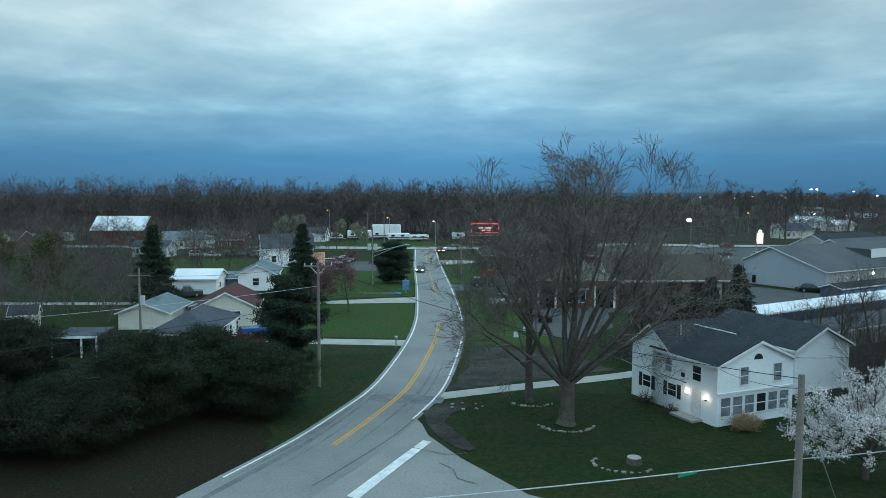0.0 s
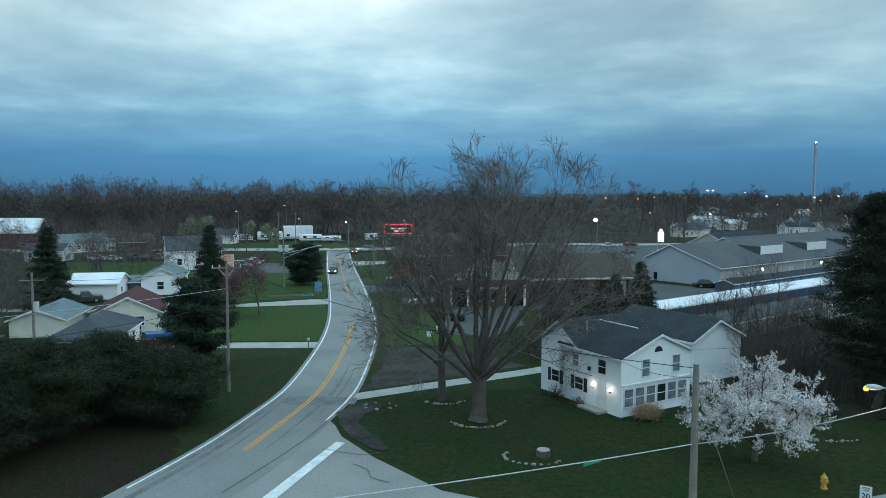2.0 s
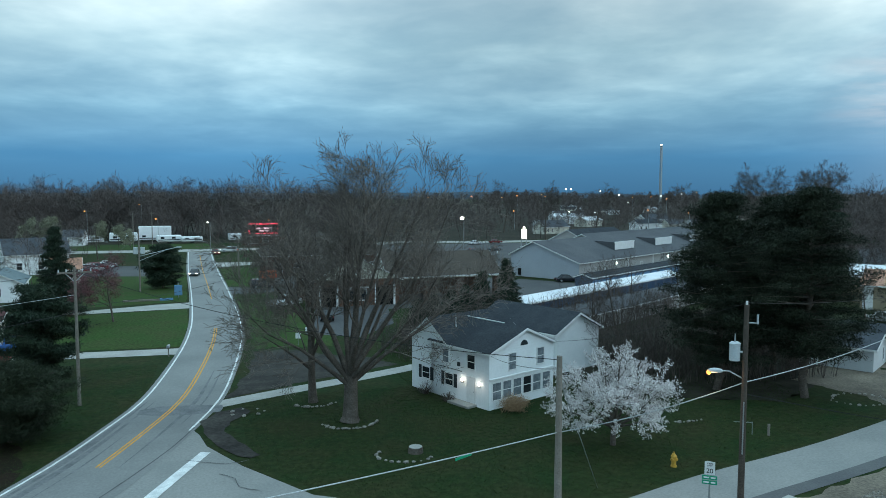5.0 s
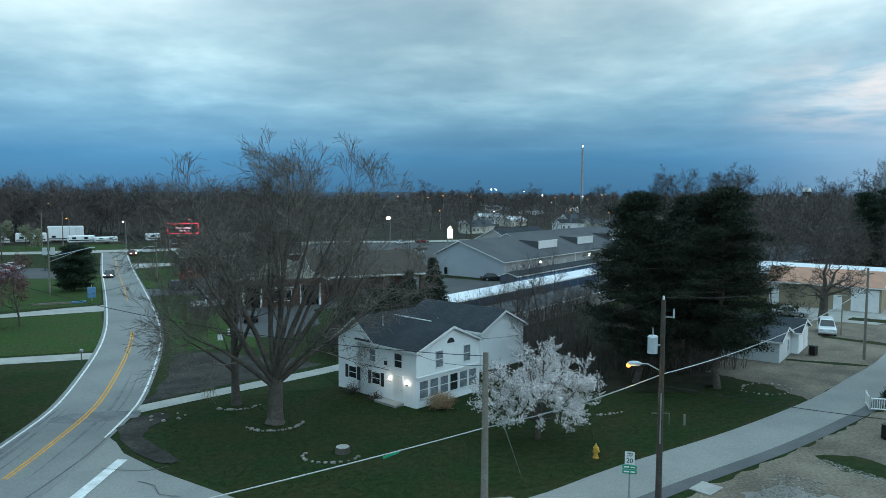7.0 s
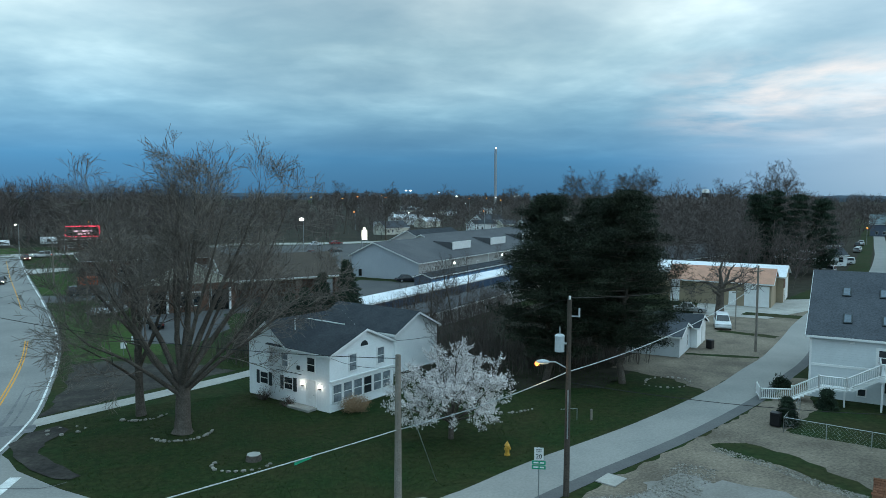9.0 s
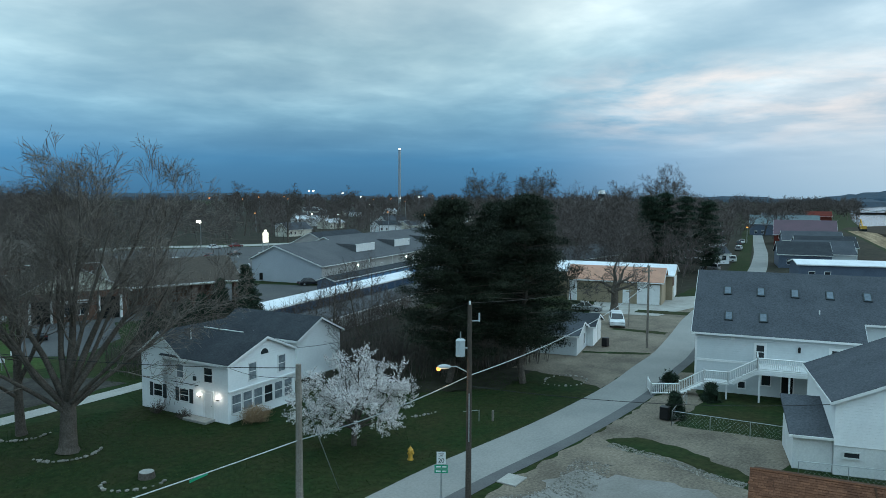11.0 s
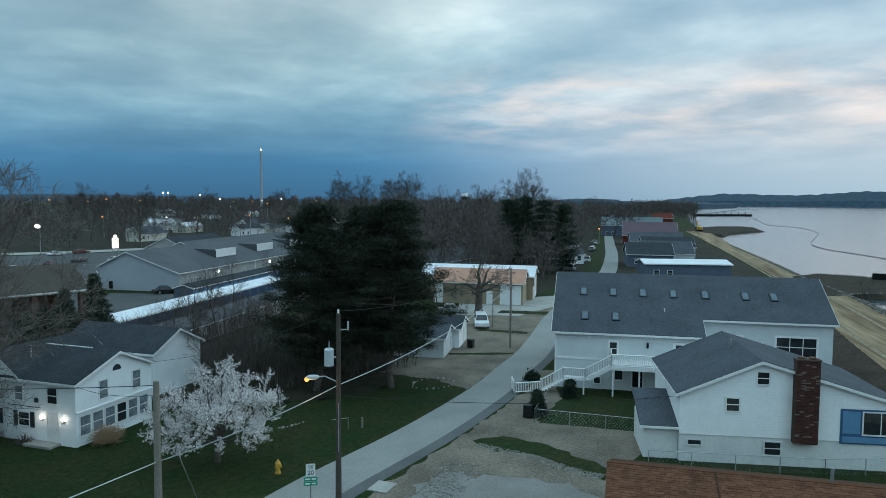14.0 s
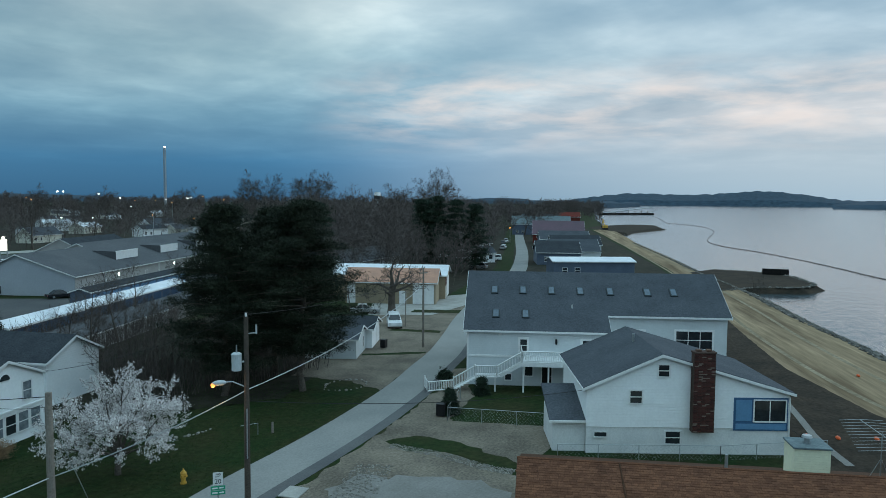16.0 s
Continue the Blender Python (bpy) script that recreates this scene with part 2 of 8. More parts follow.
YELLOWS = material("pale_yellow_siding", (0.70, 0.69, 0.50), (0.62, 0.61, 0.45), 0.6, scale=0.6, fine=6.0, bump=0.5, lap=0.12, fineamt=0.05)
BRICK = material("brown_brick", (0.16, 0.09, 0.065), (0.11, 0.07, 0.055), 0.9, scale=2.0, fine=6.0, bump=0.3, fineamt=0.35)
REDBRICK = material("red_brick", (0.15, 0.042, 0.030), (0.085, 0.028, 0.022), 0.9, scale=4.0, fine=9.0, bump=0.2, per_island=0.45, fineamt=0.3)
RUTDIRT = material("compacted_dirt", (0.19, 0.15, 0.10), (0.27, 0.22, 0.15), 0.95, scale=0.15, fine=1.5, bump=0.5, fineamt=0.3)
MORTAR = material("mortar", (0.10, 0.065, 0.055), (0.07, 0.05, 0.042), 0.95, scale=3.0, fine=20.0, bump=0.2)
BARNRED = material("barn_red_boards", (0.16, 0.035, 0.025), (0.11, 0.03, 0.025), 0.85, scale=0.6, fine=5.0, bump=0.2)
DARKROOF = material("charcoal_shingles", (0.048, 0.054, 0.061), (0.036, 0.041, 0.048), 0.95, scale=0.5, fine=7.0, bump=0.35, fineamt=0.35)
GREYROOF = material("grey_shingles", (0.080, 0.088, 0.100), (0.064, 0.071, 0.082), 0.95, scale=0.4, fine=7.0, bump=0.35, fineamt=0.3)
STOREROOF = material("weathered_grey_roof", (0.105, 0.108, 0.115), (0.085, 0.089, 0.096), 0.95, scale=0.15, fine=4.0, bump=0.25, fineamt=0.2)
BROWNROOF = material("brown_roof_shingles", (0.085, 0.070, 0.058), (0.07, 0.06, 0.052), 0.95, scale=0.3, fine=5.0, bump=0.3, fineamt=0.3)
RUSTSHING = material("red_brown_shingles", (0.150, 0.066, 0.038), (0.115, 0.052, 0.032), 0.95, scale=1.2, fine=14.0, bump=0.3, per_island=0.22, fineamt=0.3)
RUSTBASE = material("red_brown_underlay", (0.085, 0.042, 0.026), (0.06, 0.032, 0.02), 0.95, scale=1.2, fine=14.0, bump=0.3)
MAROON = material("maroon_shingles", (0.10, 0.045, 0.045), (0.08, 0.04, 0.042), 0.95, scale=0.5, fine=6.0, bump=0.3, fineamt=0.3)
PURPLE = material("dull_purple_metal_roof", (0.115, 0.065, 0.085), (0.095, 0.06, 0.075), 0.7, scale=0.3, fine=4.0, bump=0.1)
WHITEROOF = material("white_metal_roof", (0.72, 0.74, 0.76), (0.60, 0.62, 0.65), 0.45, scale=0.25, fine=3.0, bump=0.05, fineamt=0.08)
SALMON = material("salmon_metal_roof", (0.48, 0.235, 0.15), (0.38, 0.19, 0.125), 0.5, scale=0.4, fine=4.0, bump=0.05, fineamt=0.1)
TEALROOF = material("grey_teal_shingles", (0.16, 0.20, 0.21), (0.13, 0.165, 0.175), 0.9, scale=0.5, fine=6.0, bump=0.3, fineamt=0.25)
BLUE = material("blue_paint", (0.05, 0.13, 0.25), (0.04, 0.10, 0.20), 0.5, scale=1.0, fine=8.0, bump=0.05, fineamt=0.1)
LIGHTBLUE = material("light_blue_panel", (0.13, 0.28, 0.46), (0.11, 0.24, 0.40), 0.5, scale=1.0, fine=8.0, bump=0.05, fineamt=0.1)
SLATEBLUE = material("slate_blue_siding", (0.10, 0.13, 0.18), (0.085, 0.11, 0.155), 0.6, scale=0.5, fine=6.0, bump=0.3, lap=0.2)
# pale colour holds curtains and the sky's reflection in the panes
PALEGLASS = material("curtain_and_reflection_glass", (0.24, 0.27, 0.29), (0.13, 0.15, 0.17), 0.10, scale=1.3, fine=2.0, bump=0.0)
DOORBLUE = material("dark_blue_door", (0.035, 0.085, 0.16), (0.028, 0.068, 0.13), 0.5, scale=1.0, fine=8.0, bump=0.05, fineamt=0.1)
# lighter copy of the twig colour, with the haze over far woods in it
FARTWIG = material("haze_lightened_twigs", (0.130, 0.107, 0.098), (0.096, 0.081, 0.075), 0.95, scale=0.03, fine=1.0, bump=0.0, per_island=0.3, fineamt=0.2)
GLASS = material("dark_window_glass", (0.018, 0.022, 0.027), (0.03, 0.034, 0.038), 0.08, scale=0.7, fine=2.0, bump=0.0)
SHUTTER = material("black_shutter", (0.025, 0.035, 0.04), None, 0.6, scale=2.0, fine=10.0, bump=0.1)
# for dark things, and for panels that stand for shade in openings
DARK = material("dark_finish_and_recess_shade", (0.02, 0.019, 0.018), None, 0.9, scale=1.0, fine=8.0, bump=0.0)
BARK = material("grey_bark", (0.125, 0.106, 0.090), (0.080, 0.068, 0.058), 0.95, scale=1.5, fine=9.0, bump=0.8, fineamt=0.35)
TWIGL = material("pale_bare_twigs", (0.145, 0.122, 0.106), (0.185, 0.157, 0.136), 0.95, scale=0.3, fine=2.0, bump=0.0, per_island=0.3, fineamt=0.2)
TWIG = material("bare_twigs", (0.088, 0.075, 0.068), (0.108, 0.090, 0.080), 0.95, scale=0.05, fine=1.0, bump=0.0, per_island=0.3, fineamt=0.2)
PINEN = material("pine_needles", (0.012, 0.019, 0.010), (0.019, 0.026, 0.012), 0.8, scale=0.35, fine=2.5, bump=0.0, per_island=0.35, fineamt=0.35)
LIGHTPINE = material("grey_green_pine_needles", (0.028, 0.039, 0.018), (0.014, 0.022, 0.011), 0.8, scale=0.35, fine=2.0, bump=0.0, per_island=0.35, fineamt=0.35)
SPRUCEN = material("spruce_needles", (0.017, 0.032, 0.020), (0.025, 0.042, 0.022), 0.8, scale=0.4, fine=2.5, bump=0.0, per_island=0.35, fineamt=0.35)
BLOSSOM = material("white_blossom", (0.86, 0.82, 0.80), (0.72, 0.66, 0.65), 0.8, scale=0.6, fine=5.0, bump=0.0, per_island=0.18, fineamt=0.1)
PINKBUD = material("dusky_red_buds", (0.13, 0.055, 0.06), (0.20, 0.10, 0.11), 0.9, scale=0.4, fine=4.0, bump=0.0, per_island=0.35)
YGREEN = material("young_yellow_green_leaves", (0.075, 0.085, 0.028), (0.05, 0.065, 0.025), 0.9, scale=0.4, fine=4.0, bump=0.0, per_island=0.35)
PALEBUD = material("pale_grey_green_buds", (0.26, 0.26, 0.18), (0.19, 0.20, 0.14), 0.9, scale=0.4, fine=4.0, bump=0.0, per_island=0.3)
STRAW = material("dry_straw_grass", (0.42, 0.28, 0.17), (0.32, 0.21, 0.13), 0.95, scale=1.0, fine=6.0, bump=0.0, per_island=0.3)
WOODPOLE = material("weathered_pole_wood", (0.25, 0.22, 0.19), (0.19, 0.165, 0.14), 0.95, scale=1.0, fine=12.0, bump=0.4, fineamt=0.25)
GALV = material("galvanised_metal", (0.42, 0.44, 0.45), (0.34, 0.36, 0.37), 0.4, 0.7, scale=3.0, fine=20.0, bump=0.05, fineamt=0.1)
XFMR = material("pale_grey_enamel", (0.50, 0.54, 0.56), (0.43, 0.47, 0.49), 0.4, scale=2.0, fine=15.0, bump=0.03, fineamt=0.08)
CABLE = material("black_cable", (0.018, 0.018, 0.019), None, 0.6, scale=2.0, fine=10.0, bump=0.0)
CABLEG = material("bare_aluminium_cable", (0.50, 0.52, 0.53), None, 0.5, scale=2.0, fine=10.0, bump=0.0)
SIGNGREEN = material("green_sign", (0.0, 0.30, 0.16), (0.0, 0.26, 0.14), 0.4, scale=2.0, fine=10.0, bump=0.0, fineamt=0.05)
BLACK = material("black_paint", (0.012, 0.012, 0.013), None, 0.5, scale=2.0, fine=10.0, bump=0.0)
HYDY = material("yellow_hydrant_paint", (0.62, 0.36, 0.06), (0.50, 0.28, 0.05), 0.5, scale=6.0, fine=30.0, bump=0.1)
ORANGE = material("orange_plastic", (0.75, 0.13, 0.04), (0.62, 0.11, 0.04), 0.6, scale=2.0, fine=10.0, bump=0.0)
REDPAINT = material("red_deck_paint", (0.22, 0.035, 0.03), (0.17, 0.03, 0.028), 0.7, scale=1.0, fine=8.0, bump=0.1)
STONE = material("pale_field_stone", (0.27, 0.25, 0.22), (0.15, 0.14, 0.125), 0.9, scale=2.0, fine=9.0, bump=0.4, per_island=0.35)
RIPRAP = material("riprap_stone", (0.17, 0.16, 0.145), (0.075, 0.07, 0.062), 0.9, scale=0.6, fine=4.0, bump=0.4, per_island=0.5)
RUBBER = material("tyre_rubber", (0.018, 0.018, 0.018), None, 0.8, scale=3.0, fine=20.0, bump=0.0)
CARS = {
    "white": material("white_car_paint", (0.72, 0.73, 0.74), None, 0.25, scale=1.0, fine=5.0, bump=0.0, fineamt=0.03),
    "silver": material("silver_car_paint", (0.42, 0.43, 0.44), None, 0.28, 0.5, scale=1.0, fine=5.0, bump=0.0, fineamt=0.03),
    "black": material("black_car_paint", (0.015, 0.016, 0.02), None, 0.2, scale=1.0, fine=5.0, bump=0.0, fineamt=0.03),
    "navy": material("navy_car_paint", (0.03, 0.045, 0.075), None, 0.22, scale=1.0, fine=5.0, bump=0.0, fineamt=0.03),
    "red": material("red_car_paint", (0.22, 0.03, 0.03), None, 0.25, scale=1.0, fine=5.0, bump=0.0, fineamt=0.03),
    "blue": material("blue_car_paint", (0.03, 0.10, 0.28), None, 0.25, scale=1.0, fine=5.0, bump=0.0, fineamt=0.03),
    "grey": material("grey_car_paint", (0.10, 0.105, 0.11), None, 0.25, 0.3, scale=1.0, fine=5.0, bump=0.0, fineamt=0.03),
}


def glow(name, col, strength):
    return material(name, tuple(min(1, c) for c in col), None, 0.5, bump=0.0, emit=(*col, strength))


LAMPW = glow("lit_white_lamp", (1.0, 0.93, 0.80), 7)
LAMPO = glow("lit_sodium_lamp", (1.0, 0.30, 0.06), 2.4)
NEON = glow("red_neon_tube", (1.0, 0.04, 0.08), 3.2)
NEONW = glow("lit_sign_letters", (1.0, 0.6, 0.65), 0.9)
SIGNLIT = glow("lit_sign_face", (1.0, 0.95, 0.78), 1.5)
HEADL = glow("lit_headlamp", (1.0, 0.85, 0.6), 9)
TAILL = glow("lit_tail_lamp", (1.0, 0.08, 0.04), 2.0)
GREENL = glow("lit_wall_lamp", (0.75, 1.0, 0.88), 9)
TAILOFF = material("tail_lamp_lens", (0.20, 0.015, 0.012), None, 0.3, scale=3.0, fine=10.0, bump=0.0)
HEADOFF = material("headlamp_lens", (0.55, 0.56, 0.57), None, 0.15, scale=3.0, fine=10.0, bump=0.0)

WATER = material("lake_water", (0.05, 0.075, 0.09), (0.055, 0.08, 0.09), 0.10, scale=0.02, fine=0.5, bump=0.0, fineamt=0.05)
wn = WATER.node_tree
wtc = wn.nodes.new("ShaderNodeTexCoord")
wmp = wn.nodes.new("ShaderNodeMapping")
wmp.inputs["Scale"].default_value = (0.5, 1.4, 1.0)
wmp.inputs["Rotation"].default_value = (0, 0, radians(-60))
wno = wn.nodes.new("ShaderNodeTexNoise")
wno.inputs["Scale"].default_value, wno.inputs["Detail"].default_value = 0.55, 6
wbp = wn.nodes.new("ShaderNodeBump")
wbp.inputs["Strength"].default_value, wbp.inputs["Distance"].default_value = 0.35, 0.35
wn.links.new(wtc.outputs["Object"], wmp.inputs[0])
wn.links.new(wmp.outputs[0], wno.inputs["Vector"])
wn.links.new(wno.outputs["Fac"], wbp.inputs["Height"])
wn.links.new(wbp.outputs[0], wn.nodes["Principled BSDF"].inputs["Normal"])

# ---- builders ----
def raw(name, verts, faces, mat, parent=None, label=""):
    me = bpy.data.meshes.new(name)
    me.from_pydata(verts, [], faces)
    me.update()
    if mat:
        me.materials.append(mat)
    ob = new(name, me)
    if parent:
        ob.parent = parent
    if label:
        ob["label"] = label
    return ob


def part(name, bm, mat, parent=None, label=""):
    me = bpy.data.meshes.new(name)
    bmesh.ops.recalc_face_normals(bm, faces=bm.faces)
    bm.to_mesh(me)
    bm.free()
    me.materials.append(mat)
    ob = new(name, me)
    if parent:
        ob.parent = parent
    if label:
        ob["label"] = label
    return ob


def thing(name, m, label, category, group=""):
    ob = new(name)
    ob.empty_display_size = 0.3
    ob.matrix_world = m
    return tagged(ob, label, category, group)


def put_box(bm, lo, hi, m=None, bevel=0.0):
    c = [(a + b) / 2 for a, b in zip(lo, hi)]
    s = [max(abs(b - a), 0.001) for a, b in zip(lo, hi)]
    mm = (m or Matrix()) @ Matrix.Translation(c) @ Matrix.Diagonal((*s, 1))
    geo = bmesh.ops.create_cube(bm, size=1, matrix=mm)
    if bevel:
        es = {e for v in geo["verts"] for e in v.link_edges}
        bmesh.ops.bevel(bm, geom=list(es), offset=bevel, segments=1, affect="EDGES")


def box_part(name, lo, hi, mat, parent, label="", m=None, bevel=0.0):
    bm = bmesh.new()
    put_box(bm, lo, hi, m, bevel)
    return part(name, bm, mat, parent, label)


def put_rod(bm, a, b, r0, r1=None, seg=8):
    a, b = Vector(a), Vector(b)
    d = b - a
    m = Matrix.Translation((a + b) / 2) @ d.to_track_quat("Z", "Y").to_matrix().to_4x4()
    bmesh.ops.create_cone(bm, cap_ends=True, segments=seg, radius1=r0, radius2=r0 if r1 is None else r1, depth=d.length, matrix=m)


def rod_part(name, a, b, r0, mat, parent, r1=None, seg=8, label=""):
    bm = bmesh.new()
    put_rod(bm, a, b, r0, r1, seg)
    return part(name, bm, mat, parent, label)


def tubes(p0, p1, r0, r1, sides):
    """Vectorised tapered tubes: arrays of verts and quads for many segments."""
    p0, p1 = np.asarray(p0, float), np.asarray(p1, float)
    n = len(p0)
    d = p1 - p0
    d /= np.linalg.norm(d, axis=1, keepdims=True) + 1e-9
    ref = np.where(np.abs(d[:, 2:3]) < 0.9, np.array([[0, 0, 1.0]]), np.array([[1.0, 0, 0]]))
    u = np.cross(d, ref)
    u /= np.linalg.norm(u, axis=1, keepdims=True) + 1e-9
    v = np.cross(d, u)
    a = np.arange(sides) * 2 * math.pi / sides
    ring = np.cos(a)[None, :, None] * u[:, None] + np.sin(a)[None, :, None] * v[:, None]
    lo = p0[:, None] + ring * np.asarray(r0)[:, None, None]
    hi = p1[:, None] + ring * np.asarray(r1)[:, None, None]
    verts = np.concatenate([lo, hi], 1).reshape(-1, 3)
    k = np.arange(sides)
    q = np.stack([k, (k + 1) % sides, (k + 1) % sides + sides, k + sides], 1)
    faces = (q[None] + (np.arange(n) * 2 * sides)[:, None, None]).reshape(-1, 4)
    return verts, faces


def fast_mesh(name, verts, faces):
    """A mesh from arrays of equal-sided faces."""
    verts, faces = np.asarray(verts, np.float32), np.asarray(faces, np.int32)
    k = faces.shape[1]
    me = bpy.data.meshes.new(name)
    me.vertices.add(len(verts))
    me.vertices.foreach_set("co", verts.ravel())
    me.loops.add(faces.size)
    me.loops.foreach_set("vertex_index", faces.ravel())
    me.polygons.add(len(faces))
    me.polygons.foreach_set("loop_start", np.arange(len(faces), dtype=np.int32) * k)
    me.update(calc_edges=True)
    return me


def strip(pts, half, z, off=0.0, taper=False):
    """A flat band along a smooth line: verts and faces. off: shift to the right."""
    p = smooth_line(pts)
    verts, faces = [], []
    for i, q in enumerate(p):
        a, b = p[max(i - 1, 0)], p[min(i + 1, len(p) - 1)]
        d = (b - a).normalized()
        n = Vector((d.y, -d.x))
        c = q + n * off
        k = half * (min(1.0, 0.08 + i / 7, 0.08 + (len(p) - 1 - i) / 7) if taper else 1.0)
        verts += [(*(c - n * k), z), (*(c + n * k), z)]
        if i:
            k = 2 * i
            faces.append((k - 2, k - 1, k + 1, k))
    return verts, faces


def smooth_line(pts, step=2.0):
    pts = [Vector(p) for p in pts]
    out = []
    for i in range(len(pts) - 1):
        p0, p1, p2, p3 = pts[max(i - 1, 0)], pts[i], pts[i + 1], pts[min(i + 2, len(pts) - 1)]
        n = max(2, int((p2 - p1).length / step))
        for j in range(n):
            t = j / n
            out.append(0.5 * (2 * p1 + (p2 - p0) * t + (2 * p0 - 5 * p1 + 4 * p2 - p3) * t * t + (3 * p1 - p0 - 3 * p2 + p3) * t ** 3))
    return out + [pts[-1]]


def slab(name, pts, z, mat, label, category, wob=0.0, kind="structure", depth=0.0):
    """A flat patch of ground cover with an uneven border."""
    rnd = random.Random(len(pts) * 7 + int(pts[0][0] * 10))
    line = []
    for i, p in enumerate(pts):
        q = pts[(i + 1) % len(pts)]
        d = math.dist(p, q)
        n = max(1, int(d / 0.8)) if wob else 1
        for j in range(n):
            t = j / n
            line.append((p[0] + (q[0] - p[0]) * t + rnd.uniform(-wob, wob), p[1] + (q[1] - p[1]) * t + rnd.uniform(-wob, wob)))
    bm = bmesh.new()
    f = bm.faces.new([bm.verts.new((*p, z)) for p in line])
    bmesh.ops.triangulate(bm, faces=[f])
    for f in bm.faces:
        f.normal_update()
        if f.normal.z < 0:
            f.normal_flip()
    me = bpy.data.meshes.new(name)
    bm.to_mesh(me)
    bm.free()
    me.materials.append(mat)
    return tagged(new(name, me), label, category, kind=kind)


# ---- house parts ----
def gable(parent, m, L, W, e0, e1, r, wall, roof, ry=None, base=0.0, over=0.35, fascia=None, names=("wall", "roof"), ov_x=(None, None)):
    """A gabled block in frame m: ridge along x, 0..L by 0..W, eaves e0 (y=0) and e1 (y=W)."""
    ry = W / 2 if ry is None else ry
    fascia = fascia or WHITE
    prof = [(0, base), (W, base), (W, e1), (ry, r), (0, e0)]
    v = [m @ Vector((x, y, z)) for x in (0, L) for y, z in prof]
    raw(names[0], v, [(4, 3, 2, 1, 0), (5, 6, 7, 8, 9), (0, 1, 6, 5), (1, 2, 7, 6), (0, 5, 9, 4)], wall, parent)
    bm = bmesh.new()
    th = 0.16
    xa = -(over if ov_x[0] is None else ov_x[0])
    xb = L + (over if ov_x[1] is None else ov_x[1])
    for ye, ze in ((0, e0), (W, e1)):
        sl = (r - ze) / (ry - ye)
        sg = -1 if ye < ry else 1
        yo = ye + sg * over
        zo = ze + sl * sg * over
        pts = [(ry, r + 0.03), (yo, zo + 0.03), (yo, zo + 0.03 + th), (ry, r + 0.03 + th)]
        vs = [[bm.verts.new(m @ Vector((x, y, z))) for y, z in pts] for x in (xa, xb)]
        a, b = vs
        bm.faces.new(a)
        bm.faces.new(b[::-1])
        for i in range(4):
            j = (i + 1) % 4
            bm.faces.new((a[i], b[i], b[j], a[j]))
        # eave board and the two raking boards
        y1, y2 = sorted((yo, yo + sg * 0.05))
        box_part("eave_board", (xa, y1, zo - 0.03), (xb, y2, zo + 0.15), fascia, parent, "", m)
        for x in (xa - 0.045, xb + 0.005):
            q = [(ry, r - 0.05), (yo, zo - 0.05), (yo, zo + 0.15), (ry, r + 0.15)]
            tb = bmesh.new()
            c = [[tb.verts.new(m @ Vector((xx, y, z))) for y, z in q] for xx in (x, x + 0.04)]
            tb.faces.new(c[0])
            tb.faces.new(c[1][::-1])
            for i in range(4):
                j = (i + 1) % 4
                tb.faces.new((c[0][i], c[1][i], c[1][j], c[0][j]))
            part("rake_board", tb, fascia, parent)
    part(names[1], bm, roof, parent)


def face_frame(m, side, L, W):
    """Frame on a wall: x along it as seen from outside, y outwards, z up."""
    if side == "y0":
        return m @ Matrix(((1, 0, 0, 0), (0, -1, 0, 0), (0, 0, 1, 0), (0, 0, 0, 1)))
    if side == "yW":
        return m @ Matrix(((-1, 0, 0, L), (0, 1, 0, W), (0, 0, 1, 0), (0, 0, 0, 1)))
    if side == "x0":
        return m @ Matrix(((0, -1, 0, 0), (-1, 0, 0, W), (0, 0, 1, 0), (0, 0, 0, 1)))
    return m @ Matrix(((0, 1, 0, L), (1, 0, 0, 0), (0, 0, 1, 0), (0, 0, 0, 1)))


def window(parent, f, s, z, w, h, frame_mat=None, bars=1, mull=0, shutters=None, name="window", t=0.09, glass=None):
    """A window on wall frame f with its lower left corner at (s, z)."""
    fm = frame_mat or WHITE
    bm = bmesh.new()
    o = 0.045
    put_box(bm, (s - t, 0, z - t), (s, o, z + h + t), f)
    put_box(bm, (s + w, 0, z - t), (s + w + t, o, z + h + t), f)
    put_box(bm, (s, 0, z + h), (s + w, o, z + h + t), f)
    put_box(bm, (s, 0, z - t), (s + w, o + 0.03, z), f)
    for i in range(bars):
        y = z + h * (i + 1) / (bars + 1)
        put_box(bm, (s, 0, y - 0.03), (s + w, o - 0.005, y + 0.03), f)
    for i in range(mull):
        x = s + w * (i + 1) / (mull + 1)
        put_box(bm, (x - 0.03, 0, z), (x + 0.03, o - 0.008, z + h), f)
    win = part(name, bm, fm, parent)
    box_part("pane", (s, 0.005, z), (s + w, 0.018, z + h), glass or GLASS, win, "pale glass, curtains and reflection in its colour" if glass else "dark glass", f)
    if shutters:
        for x in (s - t - 0.42, s + w + t + 0.02):
            bm = bmesh.new()
            put_box(bm, (x, 0, z - t), (x + 0.40, 0.035, z + h + t), f)
            for k in range(6):
                zz = z - t + (h + 2 * t) * (k + 0.5) / 6
                put_box(bm, (x + 0.05, 0.035, zz - 0.05), (x + 0.35, 0.05, zz + 0.02), f)
            part("shutter", bm, shutters, parent, "dark slatted shutter")
    return win


